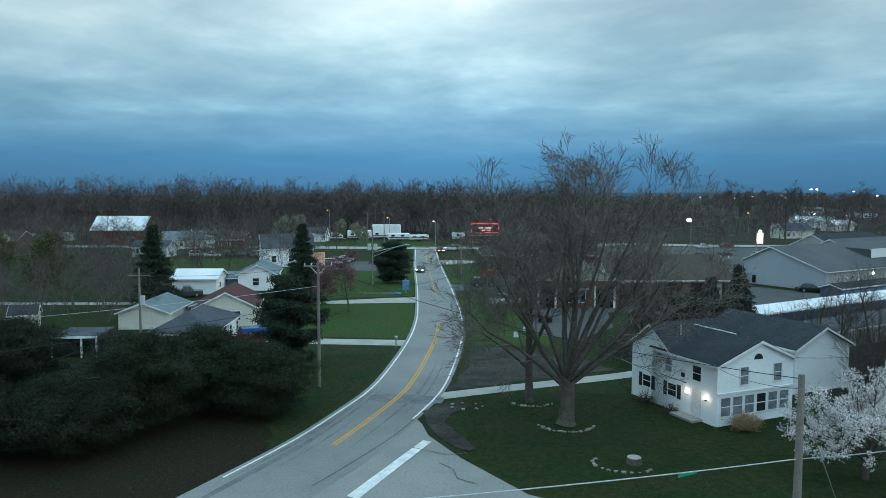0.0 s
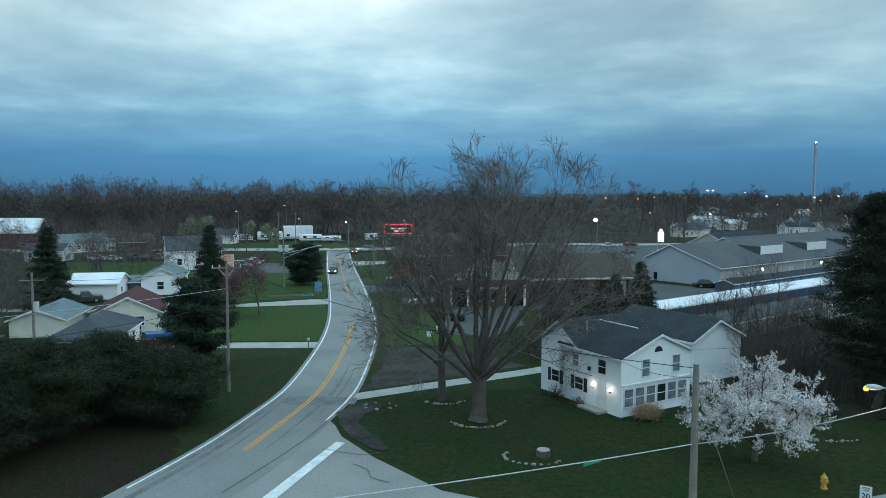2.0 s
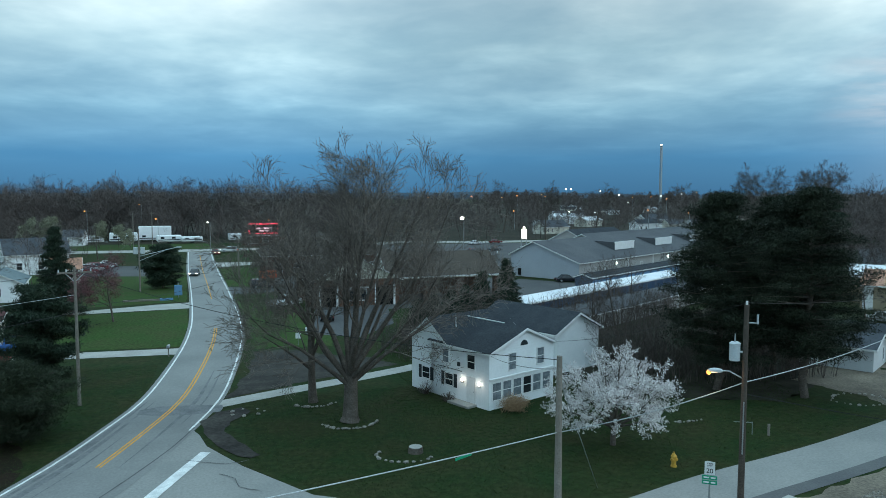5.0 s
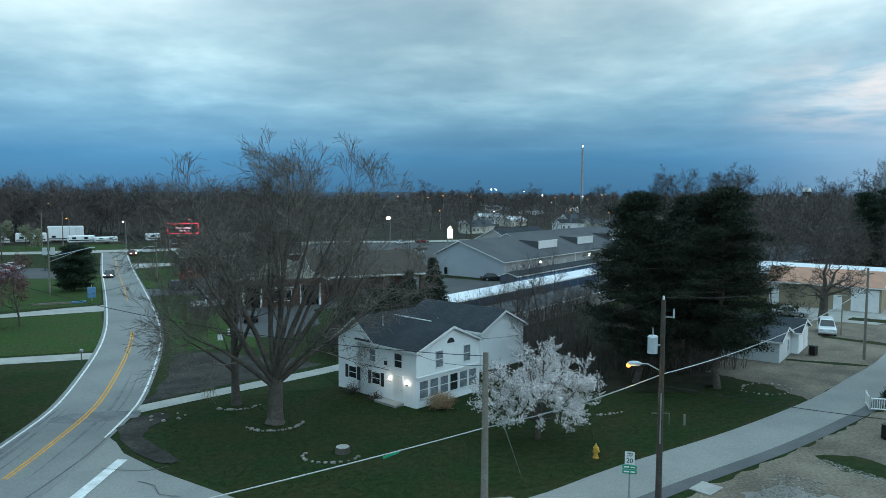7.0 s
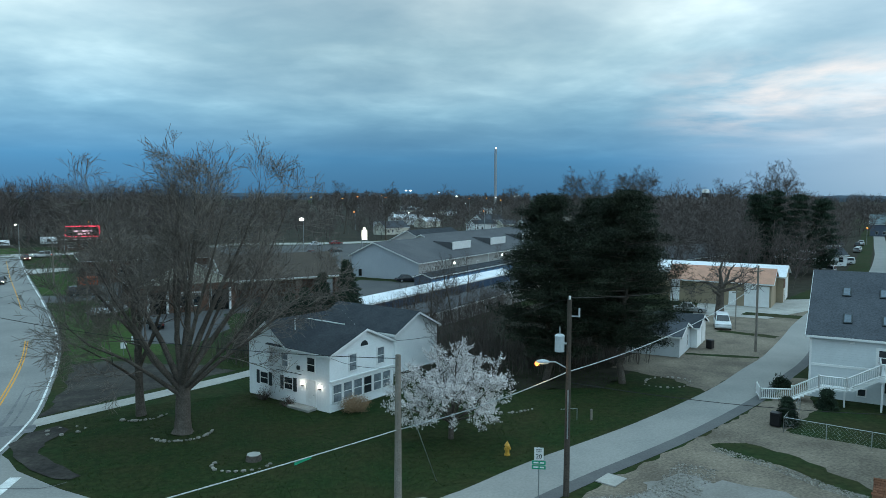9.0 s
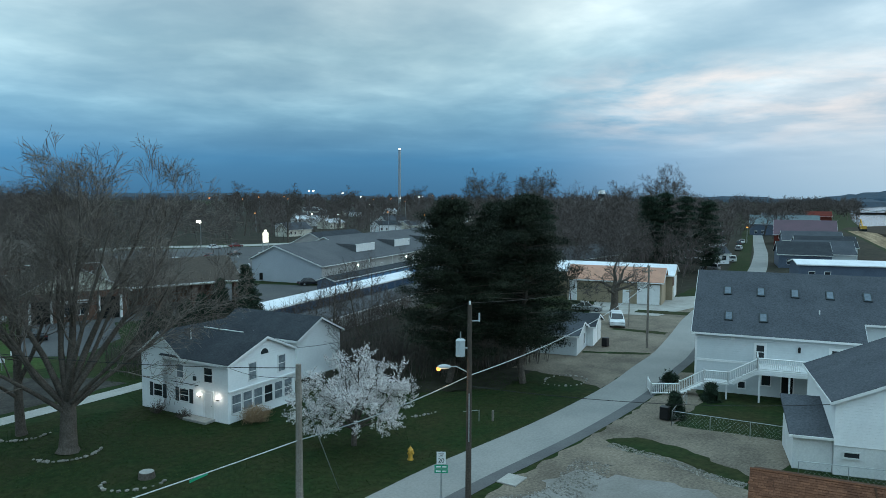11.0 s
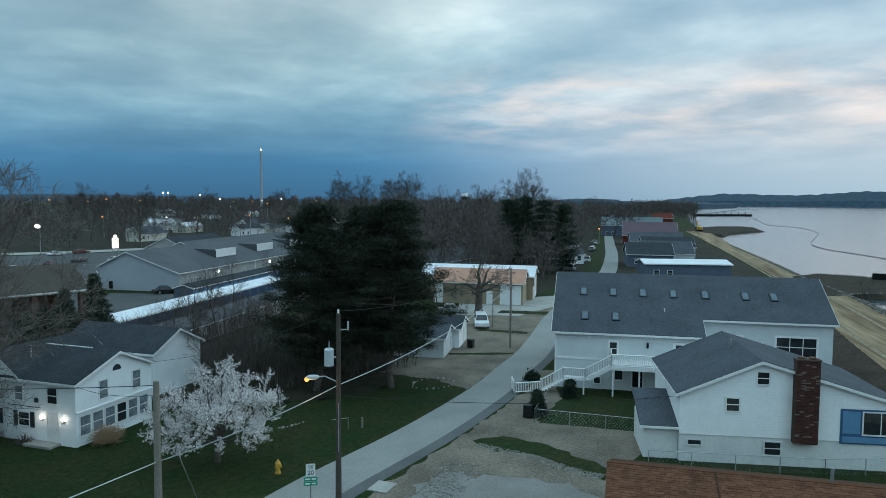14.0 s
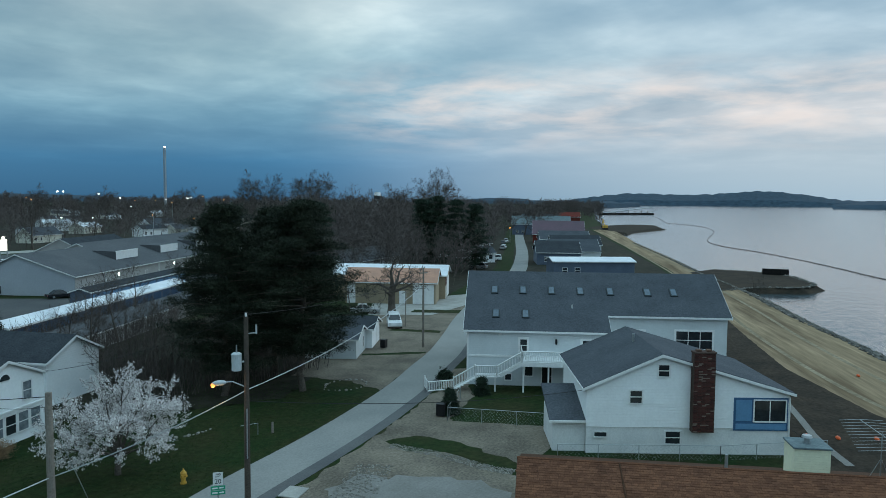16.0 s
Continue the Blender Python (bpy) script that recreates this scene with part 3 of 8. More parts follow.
def door(parent, f, s, z, w, h, mat, frame_mat=None, glass=False, name="door"):
    bm = bmesh.new()
    fm = frame_mat or WHITE
    put_box(bm, (s - 0.1, 0, z), (s, 0.05, z + h + 0.1), f)
    put_box(bm, (s + w, 0, z), (s + w + 0.1, 0.05, z + h + 0.1), f)
    put_box(bm, (s, 0, z + h), (s + w, 0.05, z + h + 0.1), f)
    dr = part(name, bm, fm, parent)
    bm = bmesh.new()
    put_box(bm, (s, 0, z), (s + w, 0.02, z + h), f)
    for k in range(3 if h > 1.5 else 1):
        zz = z + h * (k + 0.15) / 3
        put_box(bm, (s + w * 0.15, 0.02, zz), (s + w * 0.85, 0.035, zz + h * 0.22), f)
    part("leaf", bm, GLASS if glass else mat, dr)
    bm = bmesh.new()
    bmesh.ops.create_icosphere(bm, subdivisions=1, radius=0.045, matrix=f @ Matrix.Translation((s + w * 0.88, 0.06, z + h * 0.47)))
    part("knob", bm, GALV, dr)
    return dr


def lane_frame(x, y, deg, z=0.0):
    return Matrix.Translation((x, y, z)) @ Matrix.Rotation(radians(deg), 4, "Z")


def simple_house(name, x, y, deg, L, W, e, r, wall, roof, label, category="house", wins=(), group="", base=0.0, over=0.35, doors=()):
    """wins: (side, s, z, w, h); doors: (side, s, w, h, material)."""
    root = thing(name, lane_frame(x, y, deg), label, category, group)
    gable(root, Matrix(), L, W, e, e, r, wall, roof, base=base, over=over)
    for side, s, z, w, h in wins:
        window(root, face_frame(Matrix(), side, L, W), s, z, w, h)
    for side, s, w, h, mt in doors:
        door(root, face_frame(Matrix(), side, L, W), s, 0.05, w, h, mt)
    return root


def hip_house(name, x, y, deg, L, W, e, r, wall, roof, label, category="house", wins=(), over=0.45, hip=None):
    """A house under a hipped roof; ridge along x."""
    root = thing(name, lane_frame(x, y, deg), label, category)
    k = hip or W / 2
    box_part("wall", (0, 0, 0), (L, W, e), wall, root)
    o = over
    base = [(-o, -o), (L + o, -o), (L + o, W + o), (-o, W + o)]
    v = [(px_, py_, z_) for z_ in (e + 0.02, e + 0.16) for px_, py_ in base] + [(k, W / 2, r), (L - k, W / 2, r)]
    raw("roof", v, [(0, 3, 2, 1), (0, 1, 5, 4), (1, 2, 6, 5), (2, 3, 7, 6), (3, 0, 4, 7), (4, 5, 9, 8), (5, 6, 9), (6, 7, 8, 9), (7, 4, 8)], roof, root)
    for a_, b_ in (((-o - 0.04, -o - 0.04), (L + o + 0.04, -o - 0.004)), ((-o - 0.04, W + o + 0.004), (L + o + 0.04, W + o + 0.04)), ((-o - 0.04, -o), (-o - 0.004, W + o)), ((L + o + 0.004, -o), (L + o + 0.04, W + o))):
        box_part("gutter", (*a_, e + 0.01), (*b_, e + 0.15), WHITE, root)
    for side, s, z, w, h in wins:
        window(root, face_frame(Matrix(), side, L, W), s, z, w, h)
    return root


# ---- vehicles ----
def car(x, y, deg, colour, style, label, lit=False, group="", z=0.05):
    """A parked vehicle heading along deg."""
    dims = {"sedan": (4.7, 1.8, 1.42), "suv": (4.6, 1.85, 1.68), "van": (4.9, 1.95, 1.78), "pickup": (5.4, 1.95, 1.80)}
    L, W, H = dims[style]
    root = thing({"sedan": "sedan_car", "suv": "suv_car", "van": "minivan", "pickup": "pickup_truck"}[style], lane_frame(x, y, deg, z), label, "car" if style != "pickup" else "truck", group)
    h1 = H * 0.56
    if style == "sedan":
        low = [(-L / 2, 0.35), (-L / 2 + 0.05, h1 * 0.95), (-L * 0.28, h1), (L * 0.22, h1), (L / 2 - 0.1, h1 * 0.82), (L / 2, 0.4), (L / 2 - 0.1, 0.22), (-L / 2 + 0.1, 0.24)]
        cab = [(-L * 0.36, h1 * 0.98), (-L * 0.2, H), (L * 0.04, H), (L * 0.22, h1 * 0.98)]
    elif style == "pickup":
        low = [(-L / 2, 0.5), (-L / 2, h1 * 1.08), (L * 0.22, h1 * 1.08), (L / 2 - 0.08, h1), (L / 2, 0.5), (L / 2 - 0.1, 0.32), (-L / 2 + 0.1, 0.36)]
        cab = [(-L * 0.12, h1 * 1.05), (-L * 0.09, H), (L * 0.12, H), (L * 0.24, h1 * 1.05)]
    else:
        low = [(-L / 2, 0.35), (-L / 2, h1), (L * 0.26, h1), (L / 2 - 0.1, h1 * 0.84), (L / 2, 0.42), (L / 2 - 0.1, 0.24), (-L / 2 + 0.1, 0.26)]
        cab = [(-L * 0.495, h1 * 0.98), (-L * 0.44, H), (L * 0.08, H), (L * 0.29, h1 * 0.98)]

    def extrude(prof, w0, w1, z0, z1):
        bm = bmesh.new()
        rows = []
        for s in (-1, 1):
            rows.append([bm.verts.new((px, s * (w0 + (w1 - w0) * min(1, max(0, (pz - z0) / max(z1 - z0, 0.01)))) / 2, pz)) for px, pz in prof])
        n = len(prof)
        bm.faces.new(rows[0])
        bm.faces.new(rows[1][::-1])
        for i in range(n):
            j = (i + 1) % n
            bm.faces.new((rows[0][i], rows[1][i], rows[1][j], rows[0][j]))
        bmesh.ops.recalc_face_normals(bm, faces=bm.faces)
        bmesh.ops.bevel(bm, geom=list(bm.edges), offset=0.05, segments=1, affect="EDGES")
        return bm

    part("body", extrude(low, W, W, 0, 1), CARS[colour], root)
    part("cabin", extrude(cab, W * 0.94, W * 0.74, h1, H), CARS[colour], root)
    zc0, zc1 = h1 + 0.05, H - 0.09
    fx = lambda a, b, zz: a[0] + (b[0] - a[0]) * (zz - a[1]) / (b[1] - a[1])
    wy = lambda zz: (W * 0.94 + (W * 0.74 - W * 0.94) * (zz - h1) / (H - h1)) / 2 + 0.012
    b0, b1 = fx(cab[0], cab[1], zc0) + 0.18, fx(cab[0], cab[1], zc1) + 0.15
    f0, f1 = fx(cab[3], cab[2], zc0) - 0.18, fx(cab[3], cab[2], zc1) - 0.15
    mid0, mid1 = (b0 + f0) / 2, (b1 + f1) / 2
    for s in (-1, 1):
        for (xa, xb, xc, xd) in ((b0, mid0 - 0.05, mid1 - 0.05, b1), (mid0 + 0.05, f0, f1, mid1 + 0.05)):
            raw("side_window", [(xa, s * wy(zc0), zc0), (xb, s * wy(zc0), zc0), (xc, s * wy(zc1), zc1), (xd, s * wy(zc1), zc1)], [(0, 1, 2, 3)], GLASS, root)
    for nm, a, b, sg in (("windscreen", cab[3], cab[2], 1), ("rear_window", cab[0], cab[1], -1)):
        xa, xb = fx(a, b, zc0) + sg * 0.02, fx(a, b, zc1) + sg * 0.02
        ya, yb = wy(zc0) - 0.1, wy(zc1) - 0.08
        raw(nm, [(xa, -ya, zc0), (xa, ya, zc0), (xb, yb, zc1), (xb, -yb, zc1)], [(0, 1, 2, 3)], GLASS, root)
    rw = 0.33 if style != "pickup" else 0.38
    for sx_ in (-L * 0.30, L * 0.31):
        for s in (-1, 1):
            wh = rod_part("wheel", (sx_, s * (W / 2 - 0.2), rw - 0.03), (sx_, s * (W / 2 + 0.01), rw - 0.03), rw, RUBBER, root, seg=14)
            rod_part("rim", (sx_, s * (W / 2), rw - 0.03), (sx_, s * (W / 2 + 0.025), rw - 0.03), rw * 0.6, GALV, wh, seg=10)
    for s in (-1, 1):
        box_part("headlight", (L / 2 - 0.14, s * W * 0.36 - 0.18, h1 * 0.66), (L / 2 - 0.015, s * W * 0.36 + 0.18, h1 * 0.82), HEADL if lit else HEADOFF, root, "lit headlamp" if lit else "", bevel=0.02)
        box_part("tail_light", (-L / 2 - 0.02, s * W * 0.4 - 0.12, h1 * 0.62), (-L / 2 + 0.08, s * W * 0.4 + 0.12, h1 * 0.9), TAILL if lit else TAILOFF, root, bevel=0.02)
    return root


# ---- trees ----
def branch_segments(seed, limbs, lens, kids, angles, up=0.12, wig=0.12, taper=0.62, min_r=0.010, trunk=(), bare=0.25, parts=(4, 3, 2, 2, 1)):
    """A bare broadleaf tree as rows of p0, p1, r0, r1. limbs: (start height, lean, azimuth, length, radius); lens, kids and angles go by level."""
    rnd = random.Random(seed)
    out = [(*a, *b, r0, r1) for a, b, r0, r1 in trunk]

    def grow(p, d, length, r, level):
        n = parts[min(level, len(parts) - 1)]
        pts, rad, dirs = [p], [r], [d]
        for i in range(n):
            d = (d + Vector((rnd.gauss(0, wig), rnd.gauss(0, wig), rnd.gauss(0, wig) + up))).normalized()
            p = p + d * length / n
            pts.append(p)
            dirs.append(d)
            rad.append(max(min_r, r * (1 - 0.88 * (i + 1) / n)))
            out.append((*pts[i], *pts[i + 1], rad[i], rad[i + 1]))
        if level >= len(kids):
            return
        for c in range(kids[level]):
            t = bare + (1 - bare) * (c + rnd.random()) / kids[level]
            x = min(t, 0.999) * n
            i = int(x)
            q = pts[i].lerp(pts[i + 1], x - i)
            rr = max(min_r, (rad[i] + (rad[i + 1] - rad[i]) * (x - i)) * taper * rnd.uniform(0.7, 1.0))
            base = dirs[i + 1]
            side = base.cross(Vector((rnd.gauss(0, 1), rnd.gauss(0, 1), rnd.gauss(0, 1)))).normalized()
            a = radians(rnd.uniform(*angles[min(level, len(angles) - 1)]))
            grow(q, (base * math.cos(a) + side * math.sin(a)).normalized(), lens[level] * rnd.uniform(0.6, 1.15) * (1.15 - 0.55 * t), rr, level + 1)

    for z, lean, az, ln, r in limbs:
        a, b = radians(lean), radians(az)
        grow(Vector((0, 0, z)), Vector((math.sin(a) * math.cos(b), math.sin(a) * math.sin(b), math.cos(a))), ln, r, 0)
    return np.array(out)


def upright_tree(seed, height, lens=(0.34, 0.2, 0.11), kids=(11, 6, 4), r=None, lean=4, angles=((35, 62), (30, 60), (25, 60)), up=0.10, bare=0.25, min_r=0.012, parts=(5, 3, 2, 1)):
    """A single-stemmed bare tree of that height."""
    rnd = random.Random(seed)
    rr = r or height * 0.018
    return branch_segments(seed, [(0, lean, rnd.uniform(0, 360), height * 0.86, rr)], [height * q for q in lens], kids, angles, up, 0.13, 0.6, min_r, (), bare, parts)


def ribbons(p0, p1, r0, r1, rng):
    """One thin quad for each segment, for twigs far off."""
    p0, p1 = np.asarray(p0, float), np.asarray(p1, float)
    d = p1 - p0
    u = np.cross(d, rng.normal(0, 1, d.shape))
    u /= np.linalg.norm(u, axis=1, keepdims=True) + 1e-9
    r0, r1 = np.asarray(r0)[:, None], np.asarray(r1)[:, None]
    v = np.stack([p0 - u * r0, p0 + u * r0, p1 + u * r1, p1 - u * r1], 1).reshape(-1, 3)
    return v, np.arange(len(p0) * 4).reshape(-1, 4)


def seg_mesh(name, a, sides=4, mat=None):
    v, f = tubes(a[:, :3], a[:, 3:6], a[:, 6], a[:, 7], sides)
    me = fast_mesh(name, v, f)
    if mat:
        me.materials.append(mat)
    return me


def leaf_tris(centres, size, count, rng, flat_=0.6, long_=1.0, radius=0.5, wide=0.5):
    """Thin leaf or needle blades scattered in clumps: verts and triangles."""
    centres = np.asarray(centres, float)
    n = len(centres) * count
    c = np.repeat(centres, count, 0) + rng.normal(0, radius * 0.5, (n, 3)) * [1, 1, flat_]
    d = rng.normal(0, 1, (n, 3))
    d /= np.linalg.norm(d, axis=1, keepdims=True)
    e = rng.normal(0, 1, (n, 3))
    e = np.cross(d, e)
    e /= np.linalg.norm(e, axis=1, keepdims=True) + 1e-9
    s = size * rng.uniform(0.6, 1.3, (n, 1))
    v = np.stack([c - d * s * long_, c + d * s * long_ * 0.6 + e * s * wide, c + d * s * long_ * 0.6 - e * s * wide], 1).reshape(-1, 3)
    return v, np.arange(n * 3).reshape(-1, 3)


def bare_tree(name, x, y, a, label, mats=(None, None), turn=0.0, size=1.0, split=0.09, group="", buds=None):
    """A tree thing with trunk-and-limb mesh and a fine twig mesh."""
    root = thing(name, lane_frame(x, y, turn) @ Matrix.Scale(size, 4), label, "tree", group)
    big = a[a[:, 6] >= split]
    fine = a[a[:, 6] < split]
    tr = new("trunk", seg_mesh("trunk", big, 8, mats[0] or BARK))
    tr.parent = root
    cr = new("crown", seg_mesh("crown", fine, 3, mats[1] or TWIG))
    cr.parent = root
    if buds:
        mat, sz, cnt, rad = buds[:4]
        rng = np.random.default_rng(int(abs(x) * 10) + 3)
        tips = fine[fine[:, 7] <= np.quantile(fine[:, 7], 0.7)][:, 3:6]
        if len(buds) > 4:
            thin = fine[fine[:, 6] < buds[4]]
            tips = np.concatenate([thin[:, :3] + (thin[:, 3:6] - thin[:, :3]) * q for q in (0.2, 0.5, 0.8, 1.0)])
        v, f = leaf_tris(tips, sz, cnt, rng, 1.0, 1.0, rad)
        me = fast_mesh("blossom", v, f)
        me.materials.append(mat)
        b = new("blossom", me)
        b.parent = root
        b["kind"] = "stuff"
    return root


def conifer(name, x, y, height, radius, label, mat, seed=1, shape="cone", base=0.1, limbs=110, blade=0.30, count=60, clump_r=0.6, group="", turn=0.0, trunk_r=None, wide=0.13):
    """An evergreen: trunk, limbs, side twigs and sprays of thin needles along them."""
    rnd = random.Random(seed)
    rng = np.random.default_rng(seed)
    root = thing(name, lane_frame(x, y, turn), label, "tree", group)
    segs, cl = [], []
    tr = trunk_r or height * 0.02
    bend = [Vector((rnd.gauss(0, 0.012) * height, rnd.gauss(0, 0.012) * height, 0)) for _ in range(11)]
    stem = [Vector((0, 0, height * i / 10 * 0.97)) + (bend[i] if i else Vector()) for i in range(11)]
    for i in range(10):
        segs.append((*stem[i], *stem[i + 1], tr * (1 - i / 10.5), tr * (1 - (i + 1) / 10.5)))
    tiers = max(6, int(limbs / 6.5))
    for i in range(limbs):
        k = i % tiers
        t = base + (1 - base) * (k + rnd.uniform(-0.22, 0.22) + 0.3) / tiers
        t = min(max(t, base), 0.985)
        q = (t - base) / (1 - base)
        if shape == "cone":
            reach = radius * (1 - q) + 0.10
        elif shape == "round":
            reach = radius * max(0.15, math.sin(math.pi * (0.2 + 0.76 * q)) ** 0.7)
        else:
            reach = radius * max(0.16, (1 - q) ** 0.5) * (0.6 + 0.4 * min(1, q * 4))
        reach *= rnd.uniform(0.78, 1.15) if shape == "cone" else rnd.uniform(0.5, 1.18)
        ang = i * 2.399 + rnd.uniform(-0.5, 0.5)
        rise = {"cone": -0.14, "round": 0.24, "pine": 0.13}[shape] * reach * rnd.uniform(0.4, 1.6)
        f = t * 10 / 0.97
        j = min(int(f), 9)
        p = stem[j].lerp(stem[j + 1], min(1, f - j))
        tip = p + Vector((reach * math.cos(ang), reach * math.sin(ang), rise))
        segs.append((*p, *tip, 0.03 + reach * 0.012, 0.012))
        for m_ in range(5):
            s = 1 - m_ * 0.17 * rnd.uniform(0.8, 1.1)
            w = reach * 0.20 * (0.5 + 0.25 * m_)
            c = p.lerp(tip, s) + Vector((rnd.uniform(-w, w), rnd.uniform(-w, w), rnd.uniform(-0.12, 0.22)))
            segs.append((*p.lerp(tip, s * 0.9), *c, 0.02, 0.008))
            cl.append(tuple(c))
    cl.append(tuple(stem[10]))
    t_ob = new("trunk", seg_mesh("trunk", np.array(segs), 5, BARK))
    t_ob.parent = root
    v, f = leaf_tris(cl, blade, count, rng, 0.42, 1.2, clump_r, wide)
    me = fast_mesh("crown", v, f)
    me.materials.append(mat)
    c_ob = new("crown", me)
    c_ob.parent = root
    return root


def bush(name, x, y, r, h, mat, label, seed=1, count=900, blade=0.12, category="bush"):
    rng = np.random.default_rng(seed)
    root = thing(name, lane_frame(x, y, 0), label, category)
    n = 60
    ang, rad = rng.uniform(0, 2 * math.pi, n), r * np.sqrt(rng.uniform(0, 1, n))
    top = h * (1 - 0.6 * (rad / r) ** 2) * rng.uniform(0.7, 1.05, n)
    p0 = np.stack([rad * 0.25 * np.cos(ang), rad * 0.25 * np.sin(ang), np.zeros(n)], 1)
    p1 = np.stack([rad * np.cos(ang), rad * np.sin(ang), top], 1)
    v, f = tubes(p0, p1, np.full(n, 0.02), np.full(n, 0.006), 3)
    me = fast_mesh("stem_tuft", v, f)
    me.materials.append(TWIG if mat is not STRAW else STRAW)
    o = new("stem_tuft", me)
    o.parent = root
    k = rng.uniform(0.35, 1.0, (n, 1))
    v, f = leaf_tris(p0 + (p1 - p0) * k, blade, max(4, count // n), rng, 0.8, 3.0 if mat is STRAW else 1.4, r * 0.35, 0.06 if mat is STRAW else 0.5)
    v[:, 2] = np.abs(v[:, 2])
    me = fast_mesh("leaves", v, f)
    me.materials.append(mat)
    o = new("leaves", me)
    o.parent = root
    return root


def path_tube(name, pts, r, sides=5):
    """One connected tube along points."""
    verts, faces = [], []
    n = len(pts)
    for i, p in enumerate(pts):
        d = (pts[min(i + 1, n - 1)] - pts[max(i - 1, 0)]).normalized()
        u = d.cross(Vector((0, 0, 1))).normalized()
        v = u.cross(d)
        for k in range(sides):
            a = 2 * math.pi * k / sides
            verts.append(tuple(p + (u * math.cos(a) + v * math.sin(a)) * r))
            if i:
                j = (k + 1) % sides
                o, q = (i - 1) * sides, i * sides
                faces.append((o + k, o + j, q + j, q + k))
    return fast_mesh(name, verts, faces)


def wire(name, a, b, sag, r, mat, label):
    """A hanging cable between two points."""
    a, b = Vector(a), Vector(b)
    n = 24
    pts = [a.lerp(b, i / n) - Vector((0, 0, sag * 4 * (i / n) * (1 - i / n))) for i in range(n + 1)]
    me = path_tube(name, pts, r)
    me.materials.append(mat)
    return tagged(new(name, me), label, "cable")


def text_part(body, size, m, mat, parent, name="lettering"):
    cu = bpy.data.curves.new(name, "FONT")
    cu.body, cu.size, cu.align_x, cu.align_y, cu.extrude = body, size, "CENTER", "CENTER", 0.004
    tmp = bpy.data.objects.new(name, cu)
    scene.collection.objects.link(tmp)
    me = bpy.data.meshes.new_from_object(tmp.evaluated_get(bpy.context.evaluated_depsgraph_get()))
    bpy.data.objects.remove(tmp)
    me.materials.clear()
    me.materials.append(mat)
    ob = new(name, me)
    ob.parent = parent
    ob.matrix_local = m
    return ob

# ---- ground, water, roads ----
SHORE = [(4800, 2150), (2300, 1010), (1138, 489), (700, 300), (500, 208), (430, 172), (346, 131), (301, 110), (232, 74), (191.8, 53.7), (159, 35.6), (123.5, 18.9),
         (105, 9.3), (94.7, 4.4), (82, -2), (60, -15), (30, -28), (-30, -45), (-400, -160), (-4800, -1700)]


def land():
    pts = SHORE + [(-4800, 4800), (4800, 4800)]
    bm = bmesh.new()
    f = bm.faces.new([bm.verts.new((*p, 0)) for p in pts])
    bmesh.ops.triangulate(bm, faces=[f])
    for f in bm.faces:
        f.normal_update()
        if f.normal.z < 0:
            f.normal_flip()
    # bank down to the lake bed
    top = [bm.verts.new((*p, 0)) for p in SHORE]
    low = []
    for i, p in enumerate(SHORE):
        a, b = SHORE[max(i - 1, 0)], SHORE[min(i + 1, len(SHORE) - 1)]
        d = Vector((b[0] - a[0], b[1] - a[1])).normalized()
        n = Vector((-d.y, d.x))
        low.append(bm.verts.new((p[0] + n.x * 3.2, p[1] + n.y * 3.2, -1.8)))
    for i in range(len(SHORE) - 1):
        bm.faces.new((top[i], low[i], low[i + 1], top[i + 1]))
    bmesh.ops.remove_doubles(bm, verts=bm.verts, dist=0.001)
    me = bpy.data.meshes.new("ground")
    bmesh.ops.recalc_face_normals(bm, faces=bm.faces)
    bm.to_mesh(me)
    bm.free()
    me.materials.append(GRASS)
    return tagged(new("ground", me), "dark spring grass with worn brownish patches", "grass", kind="structure")


land()
raw_w = raw("water", [(-9000, -9000, -1.1), (9000, -9000, -1.1), (9000, 9000, -1.1), (-9000, 9000, -1.1)], [(0, 1, 2, 3)], WATER)
tagged(raw_w, "calm grey lake water with faint ripples", "lake", kind="structure")

MAIN = [(-34, -6), (-24, 12), (-16.4, 28), (-10.4, 41), (-7.4, 47.9), (-5.2, 54.6), (-3.2, 62), (-1.9, 72), (-0.85, 84.4), (-0.5, 95), (-0.6, 105), (-1.2, 122), (-2.0, 140), (-3.6, 173), (-5.0, 212), (-5.4, 224)]
SIDE = [(-9, 41), (-2, 38.6), (6, 34.6), (14, 32.2), (20, 31.8), (28, 33.9), (40, 36.5), (52.5, 40.2), (62, 44.0), (69, 46.8), (80, 52.3), (94, 59.5), (126, 74), (160, 88), (215, 117), (268, 147), (330, 182)]


def road(name, pts, half, z, mat, label, off=0.0, cat="road"):
    v, f = strip(pts, half, z, off, cat in ("tyre mark", "rut"))
    return tagged(raw(name, v, f, mat), label, cat, kind="structure")


slab("road_junction", [(-2.6, 55.5), (-1.5, 52.5), (-1.0, 50.0), (1.2, 45.6), (4.9, 39.9), (10, 36.6), (19, 34.4), (22, 30.2), (10, 28), (-6, 29), (-16, 30), (-11, 42), (-6, 54)], 0.016, SIDEST,
     "pale cracked asphalt apron of the road junction", "road")
road("side_road", SIDE, 2.05, 0.026, SIDEST, "pale worn asphalt side street")
road("road_edge", SIDE[4:12], 0.5, 0.031, NEWASPH, "dark ragged asphalt strip along the street edge", off=2.2)
road("main_road", MAIN, 3.45, 0.034, ASPHALT, "worn grey two-lane asphalt road")
road("cross_road", [(-140, 236), (-60, 233), (-5, 231), (40, 236), (62, 250), (100, 243), (160, 250), (300, 290)], 5.0, 0.02, CONCRETE, "pale concrete cross street at the end of the road")
road("road_line", [MAIN[i] for i in range(3, 16)], 0.085, 0.042, PAINT_W, "white painted edge line", off=-3.05)
